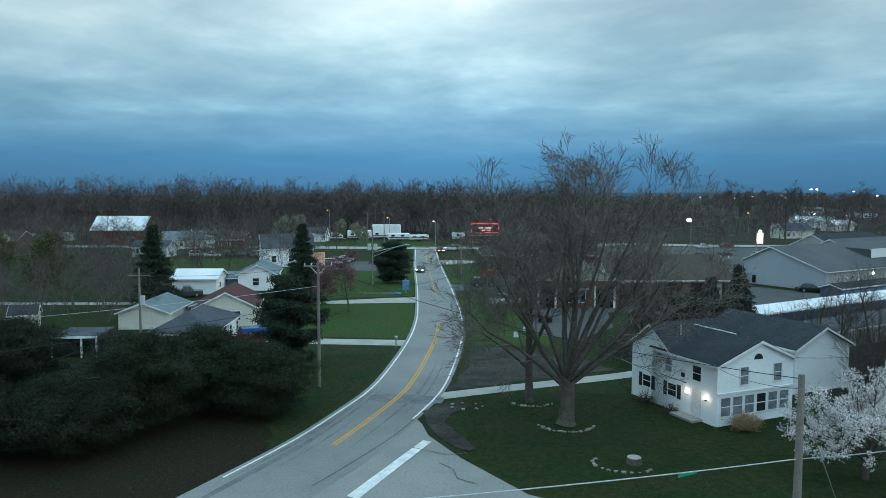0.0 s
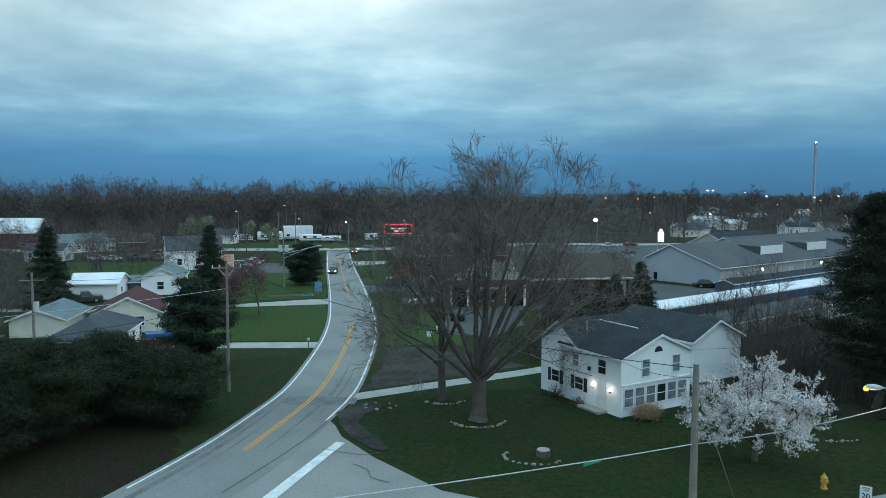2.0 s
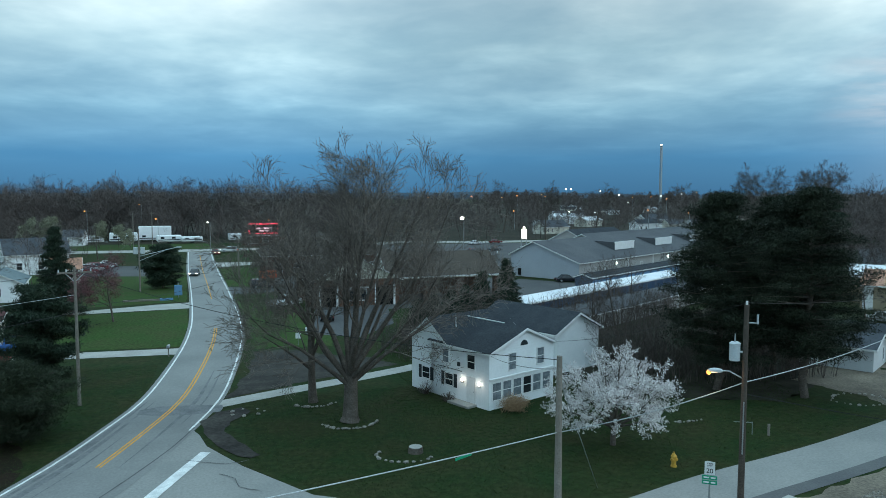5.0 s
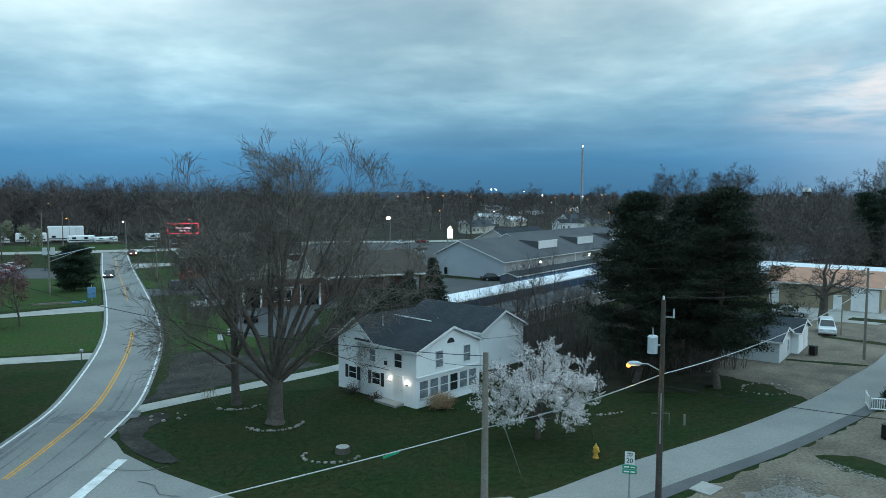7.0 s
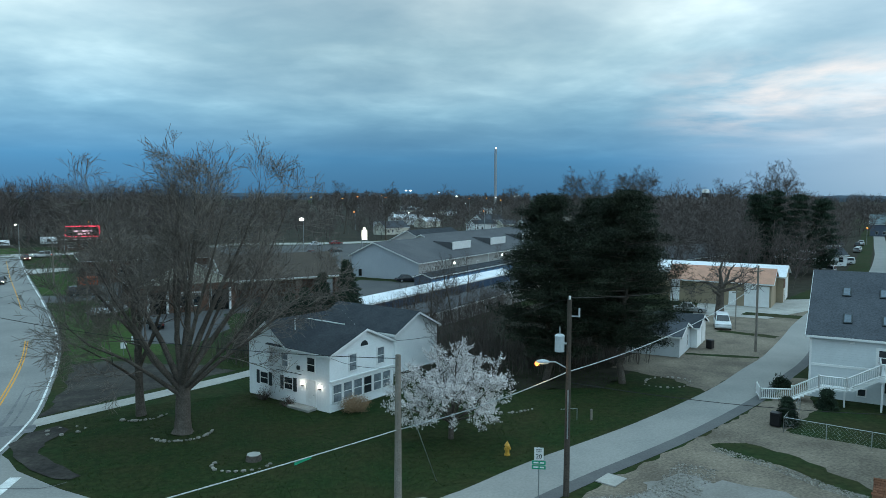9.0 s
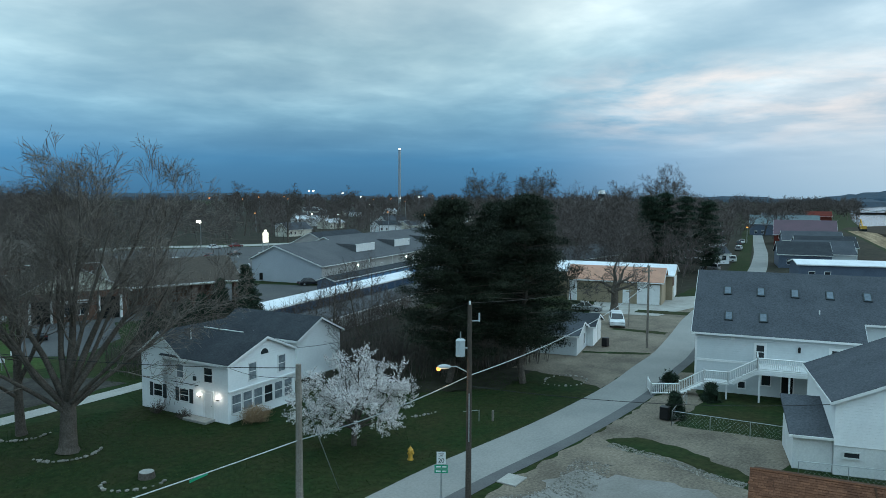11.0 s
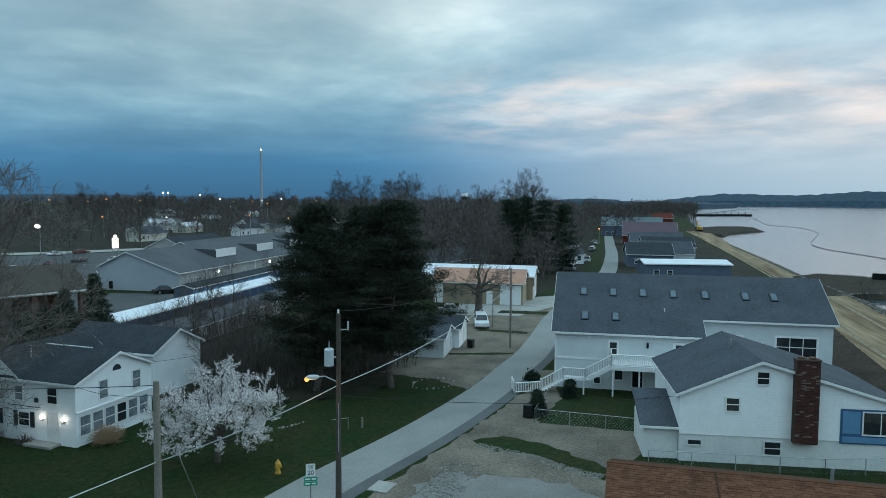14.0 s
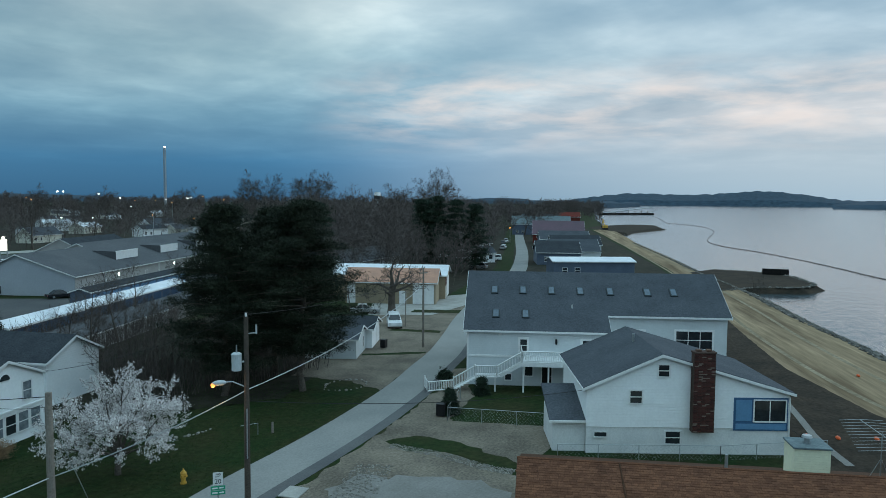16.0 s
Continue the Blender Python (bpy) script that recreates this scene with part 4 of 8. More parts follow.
road("road_line", MAIN[5:16], 0.085, 0.042, PAINT_W, "white painted edge line", off=3.1)
road("road_line", MAIN[4:10], 0.065, 0.042, PAINT_Y, "double yellow centre line", off=-0.13)
road("road_line", MAIN[4:10], 0.065, 0.042, PAINT_Y, "double yellow centre line", off=0.13)
road("road_line", MAIN[11:15], 0.07, 0.042, PAINT_Y, "double yellow centre line")
raw_s = raw("stop_line", [(-1.35, 48.9, 0.046), (-0.75, 48.6, 0.046), (-4.7, 39.2, 0.046), (-5.4, 39.6, 0.046)], [(0, 3, 2, 1)], PAINT_W)
tagged(raw_s, "thick white painted stop line", "road marking", kind="structure")
# skid marks, wet patch and sealed cracks on the bend
for i, (a, b, w, o) in enumerate([((2, 7), 0, 0.26, -2.0), ((3, 6), 0, 0.15, -1.1), ((4, 8), 0, 0.22, 1.3), ((5, 8), 0, 0.16, 2.0), ((3, 7), 0, 0.40, -2.6)]):
    road("tyre_mark", MAIN[a[0]:a[1]], w, 0.038 + i * 0.0006, RUBBERMARK, "dark worn tyre track on asphalt", off=o, cat="tyre mark")
slab("wet_patch", [(-6.2, 60.0), (-4.6, 60.6), (-2.2, 60.2), (0.2, 59.6), (-0.2, 57.8), (-2.5, 57.6), (-5.0, 58.2), (-6.4, 58.8)], 0.0365, RUBBERMARK, "dark damp patch across the asphalt", "wet patch", wob=0.16)
road("crack", [(-7.6, 41.0), (-5.4, 45.4), (-3.2, 50.4), (-1.9, 54.4)], 0.05, 0.047, TAR, "dark sealed crack between road and apron", cat="crack")
road("crack", [(-2.2, 47.6), (0.2, 46.2), (1.6, 46.5)], 0.03, 0.048, TAR, "fine dark crack in the apron", cat="crack")
road("crack", [(-0.2, 44.6), (0.7, 43.6), (0.9, 42.2), (2.0, 41.4)], 0.03, 0.049, TAR, "fine dark crack in the apron", cat="crack")
road("sidewalk", [(-0.6, 59.8), (5, 62.2), (11, 64.6), (17.6, 67.4), (24, 71)], 0.95, 0.03, CONCRETE, "pale concrete driveway strip", cat="path")
slab("gravel_lot", [(0.4, 61.6), (2.6, 70), (3.5, 79.5), (6.5, 79.8), (10, 76.5), (15, 73), (17.0, 69.2), (8, 65.6)], 0.014, GRAVEL_WET, "muddy gravel parking patch beside the road", "gravel", wob=0.3)
slab("road_shoulder", [(-1.6, 55.6), (-0.3, 57.6), (1.6, 58.6), (2.3, 57.2), (0.6, 55.0), (0.2, 52.6), (1.0, 50.4), (2.6, 47.2), (1.6, 46.6), (-0.4, 50.0), (-1.2, 53.0)], 0.05, GRAVEL_WET, "broken muddy shoulder at the corner", "gravel", wob=0.22)
slab("driveway", [(-4.3, 80.4), (-4.3, 83.6), (-30, 85.5), (-30, 82.5)], 0.02, CONCRETE, "pale concrete driveway across the lawn", "driveway")
slab("driveway", [(-4.2, 113.0), (-4.4, 119.2), (-9, 118.2), (-18, 114.8), (-60, 112.5), (-100, 112), (-100, 109.5), (-60, 110), (-16, 111.8)], 0.02, CONCRETE, "long pale concrete lane between the lawns", "driveway")
slab("driveway", [(2.0, 127), (1.5, 137), (9, 133), (16, 131), (16, 124), (8, 128)], 0.02, LOT, "asphalt entrance to the building", "driveway")
slab("driveway", [(0.0, 175), (-1.0, 188), (9, 186), (20, 183), (20, 176), (8, 180)], 0.02, CONCRETE, "pale entrance to the car park", "driveway")
slab("lawn", [(-4.4, 62.5), (-3.3, 79.8), (-18, 81), (-24, 74), (-16, 56), (-11.5, 48)], 0.008, GRASS, "dark green roadside lawn", "lawn", wob=0.15)
slab("lawn", [(-4.1, 84.4), (-3.9, 98), (-4.6, 112.6), (-17, 110.8), (-24, 108), (-24, 86.5)], 0.008, LAWN, "bright green mown lawn between driveways", "lawn", wob=0.15)
slab("lawn", [(-5.0, 120.5), (-6.6, 165), (-24, 165), (-20, 118)], 0.008, LAWN, "bright green mown lawn beside the road", "lawn", wob=0.15)
slab("lawn", [(3.4, 81), (3.3, 104), (2.4, 124), (8, 126), (14, 121), (12, 108), (14, 92), (12, 80)], 0.008, LAWN, "green lawn before the brick building", "lawn", wob=0.2)
slab("lawn", [(1.6, 139), (0.4, 172), (14, 172), (14, 136)], 0.008, LAWN, "green lawn beside the road", "lawn", wob=0.2)
slab("lawn", [(-45, 129), (-28, 134), (-30, 168), (-58, 170)], 0.008, LAWN, "bright green back lawn", "lawn", wob=0.2)
slab("lawn", [(-72, 66), (-40, 70), (-40, 108), (-80, 106)], 0.008, GRASS, "dark green back lawn behind the pines", "lawn", wob=0.2)
slab("lawn", [(-64, 150), (-42, 152), (-48, 190), (-74, 190)], 0.009, LAWN, "bright green back lawn behind the garage", "lawn", wob=0.2)
slab("lawn", [(-90, 235), (-66, 235), (-66, 262), (-96, 262)], 0.008, LAWN, "bright green far lawn", "lawn", wob=0.2)
slab("lawn", [(-40, 238), (-2, 236), (-2, 262), (-60, 262)], 0.008, LAWN, "green verge beyond the cross street", "lawn", wob=0.2)
slab("car_park", [(14, 109), (10, 88), (16, 84), (22, 92), (24, 104), (44, 103), (56, 118), (58, 128), (52, 140), (60, 150), (110, 190), (120, 232), (62, 240), (12, 222), (10, 140)], 0.012, LOT, "wide dark asphalt car park", "car park")
slab("car_park", [(40, 100), (52, 126), (58, 134), (67, 123), (120, 150), (124, 142), (84, 118)], 0.016, LOT, "asphalt yard between the storage rows", "car park")
slab("car_park", [(-34, 165), (-14, 160), (-13, 182), (-36, 188)], 0.012, LOT, "small asphalt car park", "car park")
for i in range(11):
    for yy in (150, 172, 196):
        xx = 26 + i * 6.5
        if xx < 60 + (yy - 150) * 0.9:
            raw_p = raw("bay_line", [(xx, yy, 0.022), (xx + 0.16, yy, 0.022), (xx + 2.2, yy + 6, 0.022), (xx + 2.04, yy + 6, 0.022)], [(0, 1, 2, 3)], PAINT_W)
            tagged(raw_p, "white painted parking bay line", "road marking", "parking bay lines", "structure")
slab("gravel_yard", [(23, 28.6), (30, 31.2), (44, 34.6), (58.5, 39.0), (62, 42), (63.5, 40.5), (58, 36.5), (54, 33.5), (47.6, 31.8), (50.8, 24.3), (49, 22.4), (45.0, 22.0), (38, 19.8), (33, 14), (22, 4), (2, 10), (6, 24)], 0.010, GRAVEL,
     "pale tan gravel yard with worn tracks", "gravel", wob=0.25)
slab("paved_yard", [(26, 27.4), (33.5, 30.2), (36.6, 26.8), (38.2, 22.6), (36.5, 19.0), (30, 14), (24, 20)], 0.014, DUST, "smooth grey stone-dust yard", "yard", wob=0.55)
slab("grass_strip", [(40.6, 32.6), (43.0, 31.6), (43.6, 28.6), (43.0, 25.2), (42.6, 22.0), (40.6, 21.4), (40.8, 24.6), (41.2, 27.6), (40.0, 30.0)], 0.018, GRASS, "ragged strip of grass between gravel drives", "grass", wob=0.28)
slab("gravel_patch", [(51.2, 42.0), (52.0, 46.4), (51.5, 48.6), (50.4, 52.6), (56.3, 56.0), (68, 60.5), (76, 66), (84, 71), (92, 66), (104, 66.5), (94, 61.0), (80, 54.0), (69, 48.6), (60, 45.2)], 0.012, GRAVEL, "worn gravel and dead grass beside the street", "gravel", wob=0.25)
for strip_pts in ([(75.5, 60.8), (76.8, 61.2), (80.0, 55.0), (78.4, 54.4)], [(90.0, 68.2), (92.6, 69.6), (97.0, 62.4), (94.2, 60.8)], [(61.4, 53.4), (62.2, 53.8), (67.6, 48.8), (66.8, 48.2)]):
    slab("grass_strip", strip_pts, 0.018, GRASS, "thin strip of grass across the gravel", "grass", wob=0.2)
slab("driveway", [(90, 64), (84, 72), (96, 81), (112, 74), (118, 72), (104, 66)], 0.016, CONCRETE, "pale concrete apron before the garages", "driveway")
slab("back_yard", [(50.9, 24.4), (47.4, 31.4), (57, 33.6), (61, 27.5)], 0.016, GRASS, "dark green fenced back yard", "lawn", wob=0.1)
slab("dirt_road", [(52, -18), (60, -6), (66.5, 2.8), (80, 12.5), (103, 23.8), (150, 41), (192, 60.5), (300, 117), (352, 144), (420, 180), (436, 174), (346, 130), (301, 109), (232, 73), (191, 53), (158, 35), (122.5, 18.2), (104, 8.6), (93.7, 3.8), (81, -3), (64, -14)], 0.02, DIRT,
     "pale sandy haul road along the shore", "dirt road", wob=0.14)
slab("earth_bank", [(55, -14), (58, -6), (64, 3.2), (78, 13.4), (101, 24.6), (140, 39), (139, 36.8), (104, 22.0), (84, 13.0), (70, 3.6), (62, -8)], 0.03, DARKDIRT, "dark disturbed earth beside the haul road", "earth", wob=0.06)
slab("earth_bank", [(46, -6), (53, 5), (60, 9), (72, 15), (92, 25), (101, 24.2), (78, 13.0), (64, 3.0), (56, -8)], 0.014, DARKDIRT, "dark bare earth behind the houses", "earth", wob=0.06)
road("sidewalk", [(70, 10.6), (64.5, 8.4), (61.1, 7.1), (58, 5.6), (55.2, 4.0)], 0.30, 0.036, DUST, "narrow pale path behind the house", cat="path")
# track ruts on the haul road
for i, (o, w) in enumerate(((-4.4, 0.30), (1.6, 0.28))):
    road("rut", [(66, -8), (78, 2), (100, 14), (124, 25), (160, 42), (192, 57), (300, 112)], w, 0.026 + 0.002 * i, RUTDIRT, "compacted wheel rut in the dirt", off=o * 0.9, cat="rut")


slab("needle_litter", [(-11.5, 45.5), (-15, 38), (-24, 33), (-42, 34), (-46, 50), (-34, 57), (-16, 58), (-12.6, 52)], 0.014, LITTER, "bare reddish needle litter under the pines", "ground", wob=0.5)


# first sheet is added dark for the gloom inside brush and pines
slab("scrub_ground", [(28, 62), (34, 52), (44, 47.5), (52, 51), (60, 60), (72, 74), (86, 98), (60, 86), (38, 75), (20, 73)], 0.007, SCRUB, "dark sheet for the shade under brush and pines", "ground", wob=0.4)
slab("scrub_ground", [(98, 63), (150, 84), (330, 184), (420, 236), (480, 215), (352, 146), (300, 119), (192, 62.5), (150, 43), (112, 28.5), (92, 26), (84, 50)], 0.007, SCRUB, "dark trampled ground between the lake houses", "ground", wob=0.2)
slab("scrub_ground", [(112, 76), (150, 90), (215, 124), (330, 190), (420, 240), (360, 330), (200, 200), (110, 110)], 0.0085, SCRUB, "dark leaf-littered yards beside the street", "ground", wob=0.2)
slab("scrub_ground", [(-330, 262), (-100, 270), (30, 262), (110, 250), (170, 262), (240, 200), (150, 150), (300, 215), (520, 330), (1500, 900), (900, 1500), (-500, 900)], 0.006, SCRUB, "dark leaf-littered scrub ground under far trees", "ground")


def jetty(name, pts, z, mat, label):
    bm = bmesh.new()
    n = len(pts)
    cx, cy = sum(p[0] for p in pts) / n, sum(p[1] for p in pts) / n
    top = [bm.verts.new((*p, z)) for p in pts]
    low = [bm.verts.new((cx + (p[0] - cx) * 1.16, cy + (p[1] - cy) * 1.3, -1.8)) for p in pts]
    bm.faces.new(top)
    for i in range(n):
        bm.faces.new((top[i], low[i], low[(i + 1) % n], top[(i + 1) % n]))
    me = bpy.data.meshes.new(name)
    bmesh.ops.recalc_face_normals(bm, faces=bm.faces)
    bm.to_mesh(me)
    bm.free()
    me.materials.append(mat)
    return tagged(new(name, me), label, "jetty", kind="structure")


jetty("jetty", [(150, 36), (160, 31.5), (166, 24), (174, 22.5), (180, 25), (190, 30), (196, 38), (196, 50), (184, 52)], 0.04, DARKDIRT, "earth and rock jetty reaching into the lake")
jetty("jetty", [(396, 150), (420, 156), (482, 158), (530, 178), (543, 191), (529, 203), (470, 202), (440, 192)], 0.04, DARKDIRT, "far earth spit reaching into the lake")


def ridge(name, x0, y0, x1, y1, h, mat, label, seed):
    """A long low wooded hill across the water."""
    rng = np.random.default_rng(seed)
    n = 90
    verts, faces = [], []
    for i in range(n + 1):
        t = i / n
        px, py = x0 + (x1 - x0) * t, y0 + (y1 - y0) * t
        e = 0.55 + 0.3 * math.sin(t * 9 + seed) + 0.18 * math.sin(t * 23 + seed * 2) + rng.uniform(-0.06, 0.06)
        e *= min(1, 6 * t, 6 * (1 - t))
        L = math.hypot(px, py)
        ux, uy = px / L, py / L
        verts += [(px, py, -2), (px + ux * 60, py + uy * 60, 10 + h * 0.3 * max(e, 0)), (px + ux * 400, py + uy * 400, 12 + h * max(e, 0)), (px + ux * 900, py + uy * 900, -2)]
        if i:
            k = 4 * i
            for j in range(3):
                faces.append((k - 4 + j, k + j, k + j + 1, k - 3 + j))
    ob = raw(name, verts, faces, mat)
    return tagged(ob, label, "hill", kind="structure")


# hill colour is shifted towards blue to stand for haze in the air
HAZE = material("hill_with_painted_haze", (0.034, 0.058, 0.082), (0.042, 0.066, 0.090), 1.0, scale=0.004, fine=0.05, bump=0.0, fineamt=0.3)
ridge("far_hills", 3100, 2150, 3950, -200, 66, HAZE, "wooded hills across the lake, blue haze in their colour", 3)
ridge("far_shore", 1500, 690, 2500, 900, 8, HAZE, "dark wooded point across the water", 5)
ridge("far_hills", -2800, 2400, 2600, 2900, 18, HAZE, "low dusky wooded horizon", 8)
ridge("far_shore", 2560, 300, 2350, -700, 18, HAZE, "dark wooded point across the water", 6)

# ---- the white corner house ----
def white_house():
    U = 23.2
    root = thing("white_house", lane_frame(20.1, 51.9, U), "two-storey white-sided house with charcoal roof and lit porch lamps", "house")
    rot = Matrix.Translation((7.6, 0, 0)) @ Matrix.Rotation(radians(90), 4, "Z")
    gable(root, rot, 7.2, 7.6, 4.5, 4.5, 6.0, SIDING, DARKROOF, ry=3.5, over=0.22)
    wing = Matrix.Translation((0, 5.0, 0))
    gable(root, wing, 8.4, 4.8, 4.55, 4.55, 6.35, SIDING, DARKROOF, over=0.25, names=("wing_wall", "wing_roof"))
    ext = Matrix.Translation((19.3, 4.2, 0)) @ Matrix.Rotation(radians(90), 4, "Z")
    gable(root, ext, 10.5, 6.6, 3.9, 3.9, 5.5, SIDING, DARKROOF, names=("rear_wall", "rear_roof"))
    link = Matrix.Translation((7.6, 7.0, 0))
    gable(root, link, 5.0, 4.5, 3.4, 3.4, 4.6, SIDING, DARKROOF, names=("link_wall", "link_roof"), over=0.05)
    front = face_frame(rot, "x0", 7.2, 7.6)
    for i in range(6):
        window(root, front, 0.38 + i * 1.17, 0.75, 0.90, 1.35, glass=None if i == 3 else PALEGLASS)
    for s in (2.2, 5.55):
        window(root, front, s, 2.95, 0.78, 1.3, glass=PALEGLASS)
    # half-round louvre under the gable
    bm = bmesh.new()
    c = Vector((3.95, 0.03, 4.75))
    ring = [front @ Vector((c.x + 0.42 * math.cos(a), 0.04, c.z + 0.42 * math.sin(a))) for a in [math.pi * i / 10 for i in range(11)]]
    ring2 = [front @ Vector((c.x + 0.42 * math.cos(a), 0.0, c.z + 0.42 * math.sin(a))) for a in [math.pi * i / 10 for i in range(11)]]
    va, vb = [bm.verts.new(p) for p in ring], [bm.verts.new(p) for p in ring2]
    bm.faces.new(va)
    for i in range(11):
        bm.faces.new((va[i], vb[i], vb[(i + 1) % 11], va[(i + 1) % 11]))
    part("louvre", bm, SHUTTER, root, "dark half-round gable louvre")
    # overhanging upper storey on the window side
    box_part("belt_course", (0.0, 0, 2.36), (7.6, 0.12, 2.50), WHITE, root, "", front)
    left = face_frame(Matrix(), "x0", 7.6, 9.8)
    window(root, left, 1.5, 1.15, 0.95, 0.95, shutters=SHUTTER)
    window(root, left, 4.55, 1.15, 0.95, 0.95, shutters=SHUTTER)
    window(root, left, 4.2, 3.0, 0.75, 1.0, glass=PALEGLASS)
    window(root, left, 7.3, 3.0, 0.85, 1.1)
    door(root, left, 7.25, 0.2, 0.95, 2.05, WHITE)
    box_part("meter_box", (6.1, 0, 2.95), (6.45, 0.14, 3.3), SHUTTER, root, "dark round meter box", left, 0.05)
    box_part("step", (5.9, 0, 0.0), (8.4, 1.0, 0.2), CONCRETE, root, "worn wooden step", left, 0.02)
    for s in (6.75, 8.75):
        lp = box_part("porch_lamp", (s - 0.09, 0.0, 1.72), (s + 0.09, 0.16, 1.80), BLACK, root, "lit wall lantern", left)
        box_part("lamp_glass", (s - 0.085, 0.02, 1.80), (s + 0.085, 0.19, 2.06), LAMPW, lp, "glowing white glass", left, 0.03)
        ld = bpy.data.lights.new("porch_bulb", "POINT")
        ld.energy, ld.color, ld.shadow_soft_size = 7, (1.0, 0.93, 0.80), 0.10
        lo = new("porch_bulb", ld)
        lo.parent = root
        lo.location = left @ Vector((s, 0.45, 1.95))
    bm = bmesh.new()
    put_box(bm, (3.5, 0, 2.55), (6.6, 0.02, 2.60), left)
    part("conduit", bm, SHUTTER, root)
    rod_part("vent_pipe", (2.0, 6.2, 5.6), (2.0, 6.2, 6.6), 0.05, WHITE, root)
    # ridge flashing strip
    rod_part("flashing", (4.1, 7.2, 6.22), (4.1, 2.4, 6.20), 0.05, WHITE, root)


white_house()
bush("ornamental_grass", 22.0, 51.3, 1.05, 1.35, STRAW, "tuft of dry tan ornamental grass at the house corner", 4, 1600, 0.16, "grass clump")
bush("bare_shrub", 16.6, 58.2, 0.9, 1.2, TWIG, "small bare shrub against the white wall", 9, 300, 0.05)
bush("bare_shrub", 17.8, 55.4, 0.7, 0.9, TWIG, "small bare shrub against the white wall", 12, 240, 0.05)

# ---- bank-like brick building with a drive-through ----
def brick_building():
    root = thing("brick_building", lane_frame(13.4, 109.5, 2), "brown brick building with drive-through bays and brown shingle roof", "building")
    # long range with open bays on the front
    gable(root, Matrix.Translation((12.5, 0.3, 0)), 18.5, 11.5, 4.2, 4.2, 7.3, CREAM, BROWNROOF, base=3.6, over=0.6, names=("bay_ceiling", "roof"))
    box_part("back_wall", (12.5, 8.6, 0), (31.0, 8.9, 3.6), BRICK, root)
    for x in (13.0, 18.2, 23.6, 27.0, 30.3):
        box_part("pier", (x, 0.5, 0), (x + 0.9, 1.4, 3.6), BRICK, root, bevel=0.03)
        box_part("pier", (x, 7.0, 0), (x + 0.9, 7.9, 3.6), BRICK, root, bevel=0.03)
    # gabled front block, gable to the street
    g = Matrix.Translation((13.2, -1.6, 0)) @ Matrix.Rotation(radians(90), 4, "Z")
    gable(root, g, 16, 13.4, 4.1, 4.1, 7.6, BRICK, BROWNROOF, over=0.7, names=("front_wall", "front_roof"))
    f = face_frame(g, "x0", 16, 13.4)
    box = bmesh.new()
    v = [f @ Vector(p) for p in ((0.1, 0.06, 4.1), (13.3, 0.06, 4.1), (6.7, 0.06, 7.45))]
    vs = [box.verts.new(p) for p in v]
    box.faces.new(vs)
    part("gable_siding", box, CREAM, root, "cream siding in the gable")
    window(root, face_frame(Matrix.Translation(f.to_3x3() @ Vector((0, 0.08, 0))) @ g, "x0", 16, 13.4), 6.2, 4.9, 0.9, 1.1, mull=1)
    for s, w in ((1.3, 2.3), (9.9, 2.6)):
        # flat dark panel on the wall gives the shade of an entrance
        box_part("entrance_shade_panel", (s, 0, 0.05), (s + w, 0.04, 3.1), DARK, root, "dark panel for the shade in the entrance bay", f)
        for q in (s - 0.3, s + w):
            box_part("white_post", (q, 0, 0), (q + 0.3, 0.35, 3.3), WHITE, root, "", f, 0.02)
    window(root, f, 5.4, 0.9, 2.9, 1.6, mull=2, bars=0)
    box_part("shelf_sign", (4.9, 0, 2.75), (8.9, 0.15, 2.95), WHITE, root, "", f)


brick_building()
hip_house("brick_hall", 9, 152, 0, 27, 17, 4.2, 8.6, BRICK, BROWNROOF, "long brick hall under a brown hipped shingle roof", "building",
          [("y0", s, 1.0, 1.6, 1.6) for s in (2, 6, 10, 14, 18, 22)], 0.8)

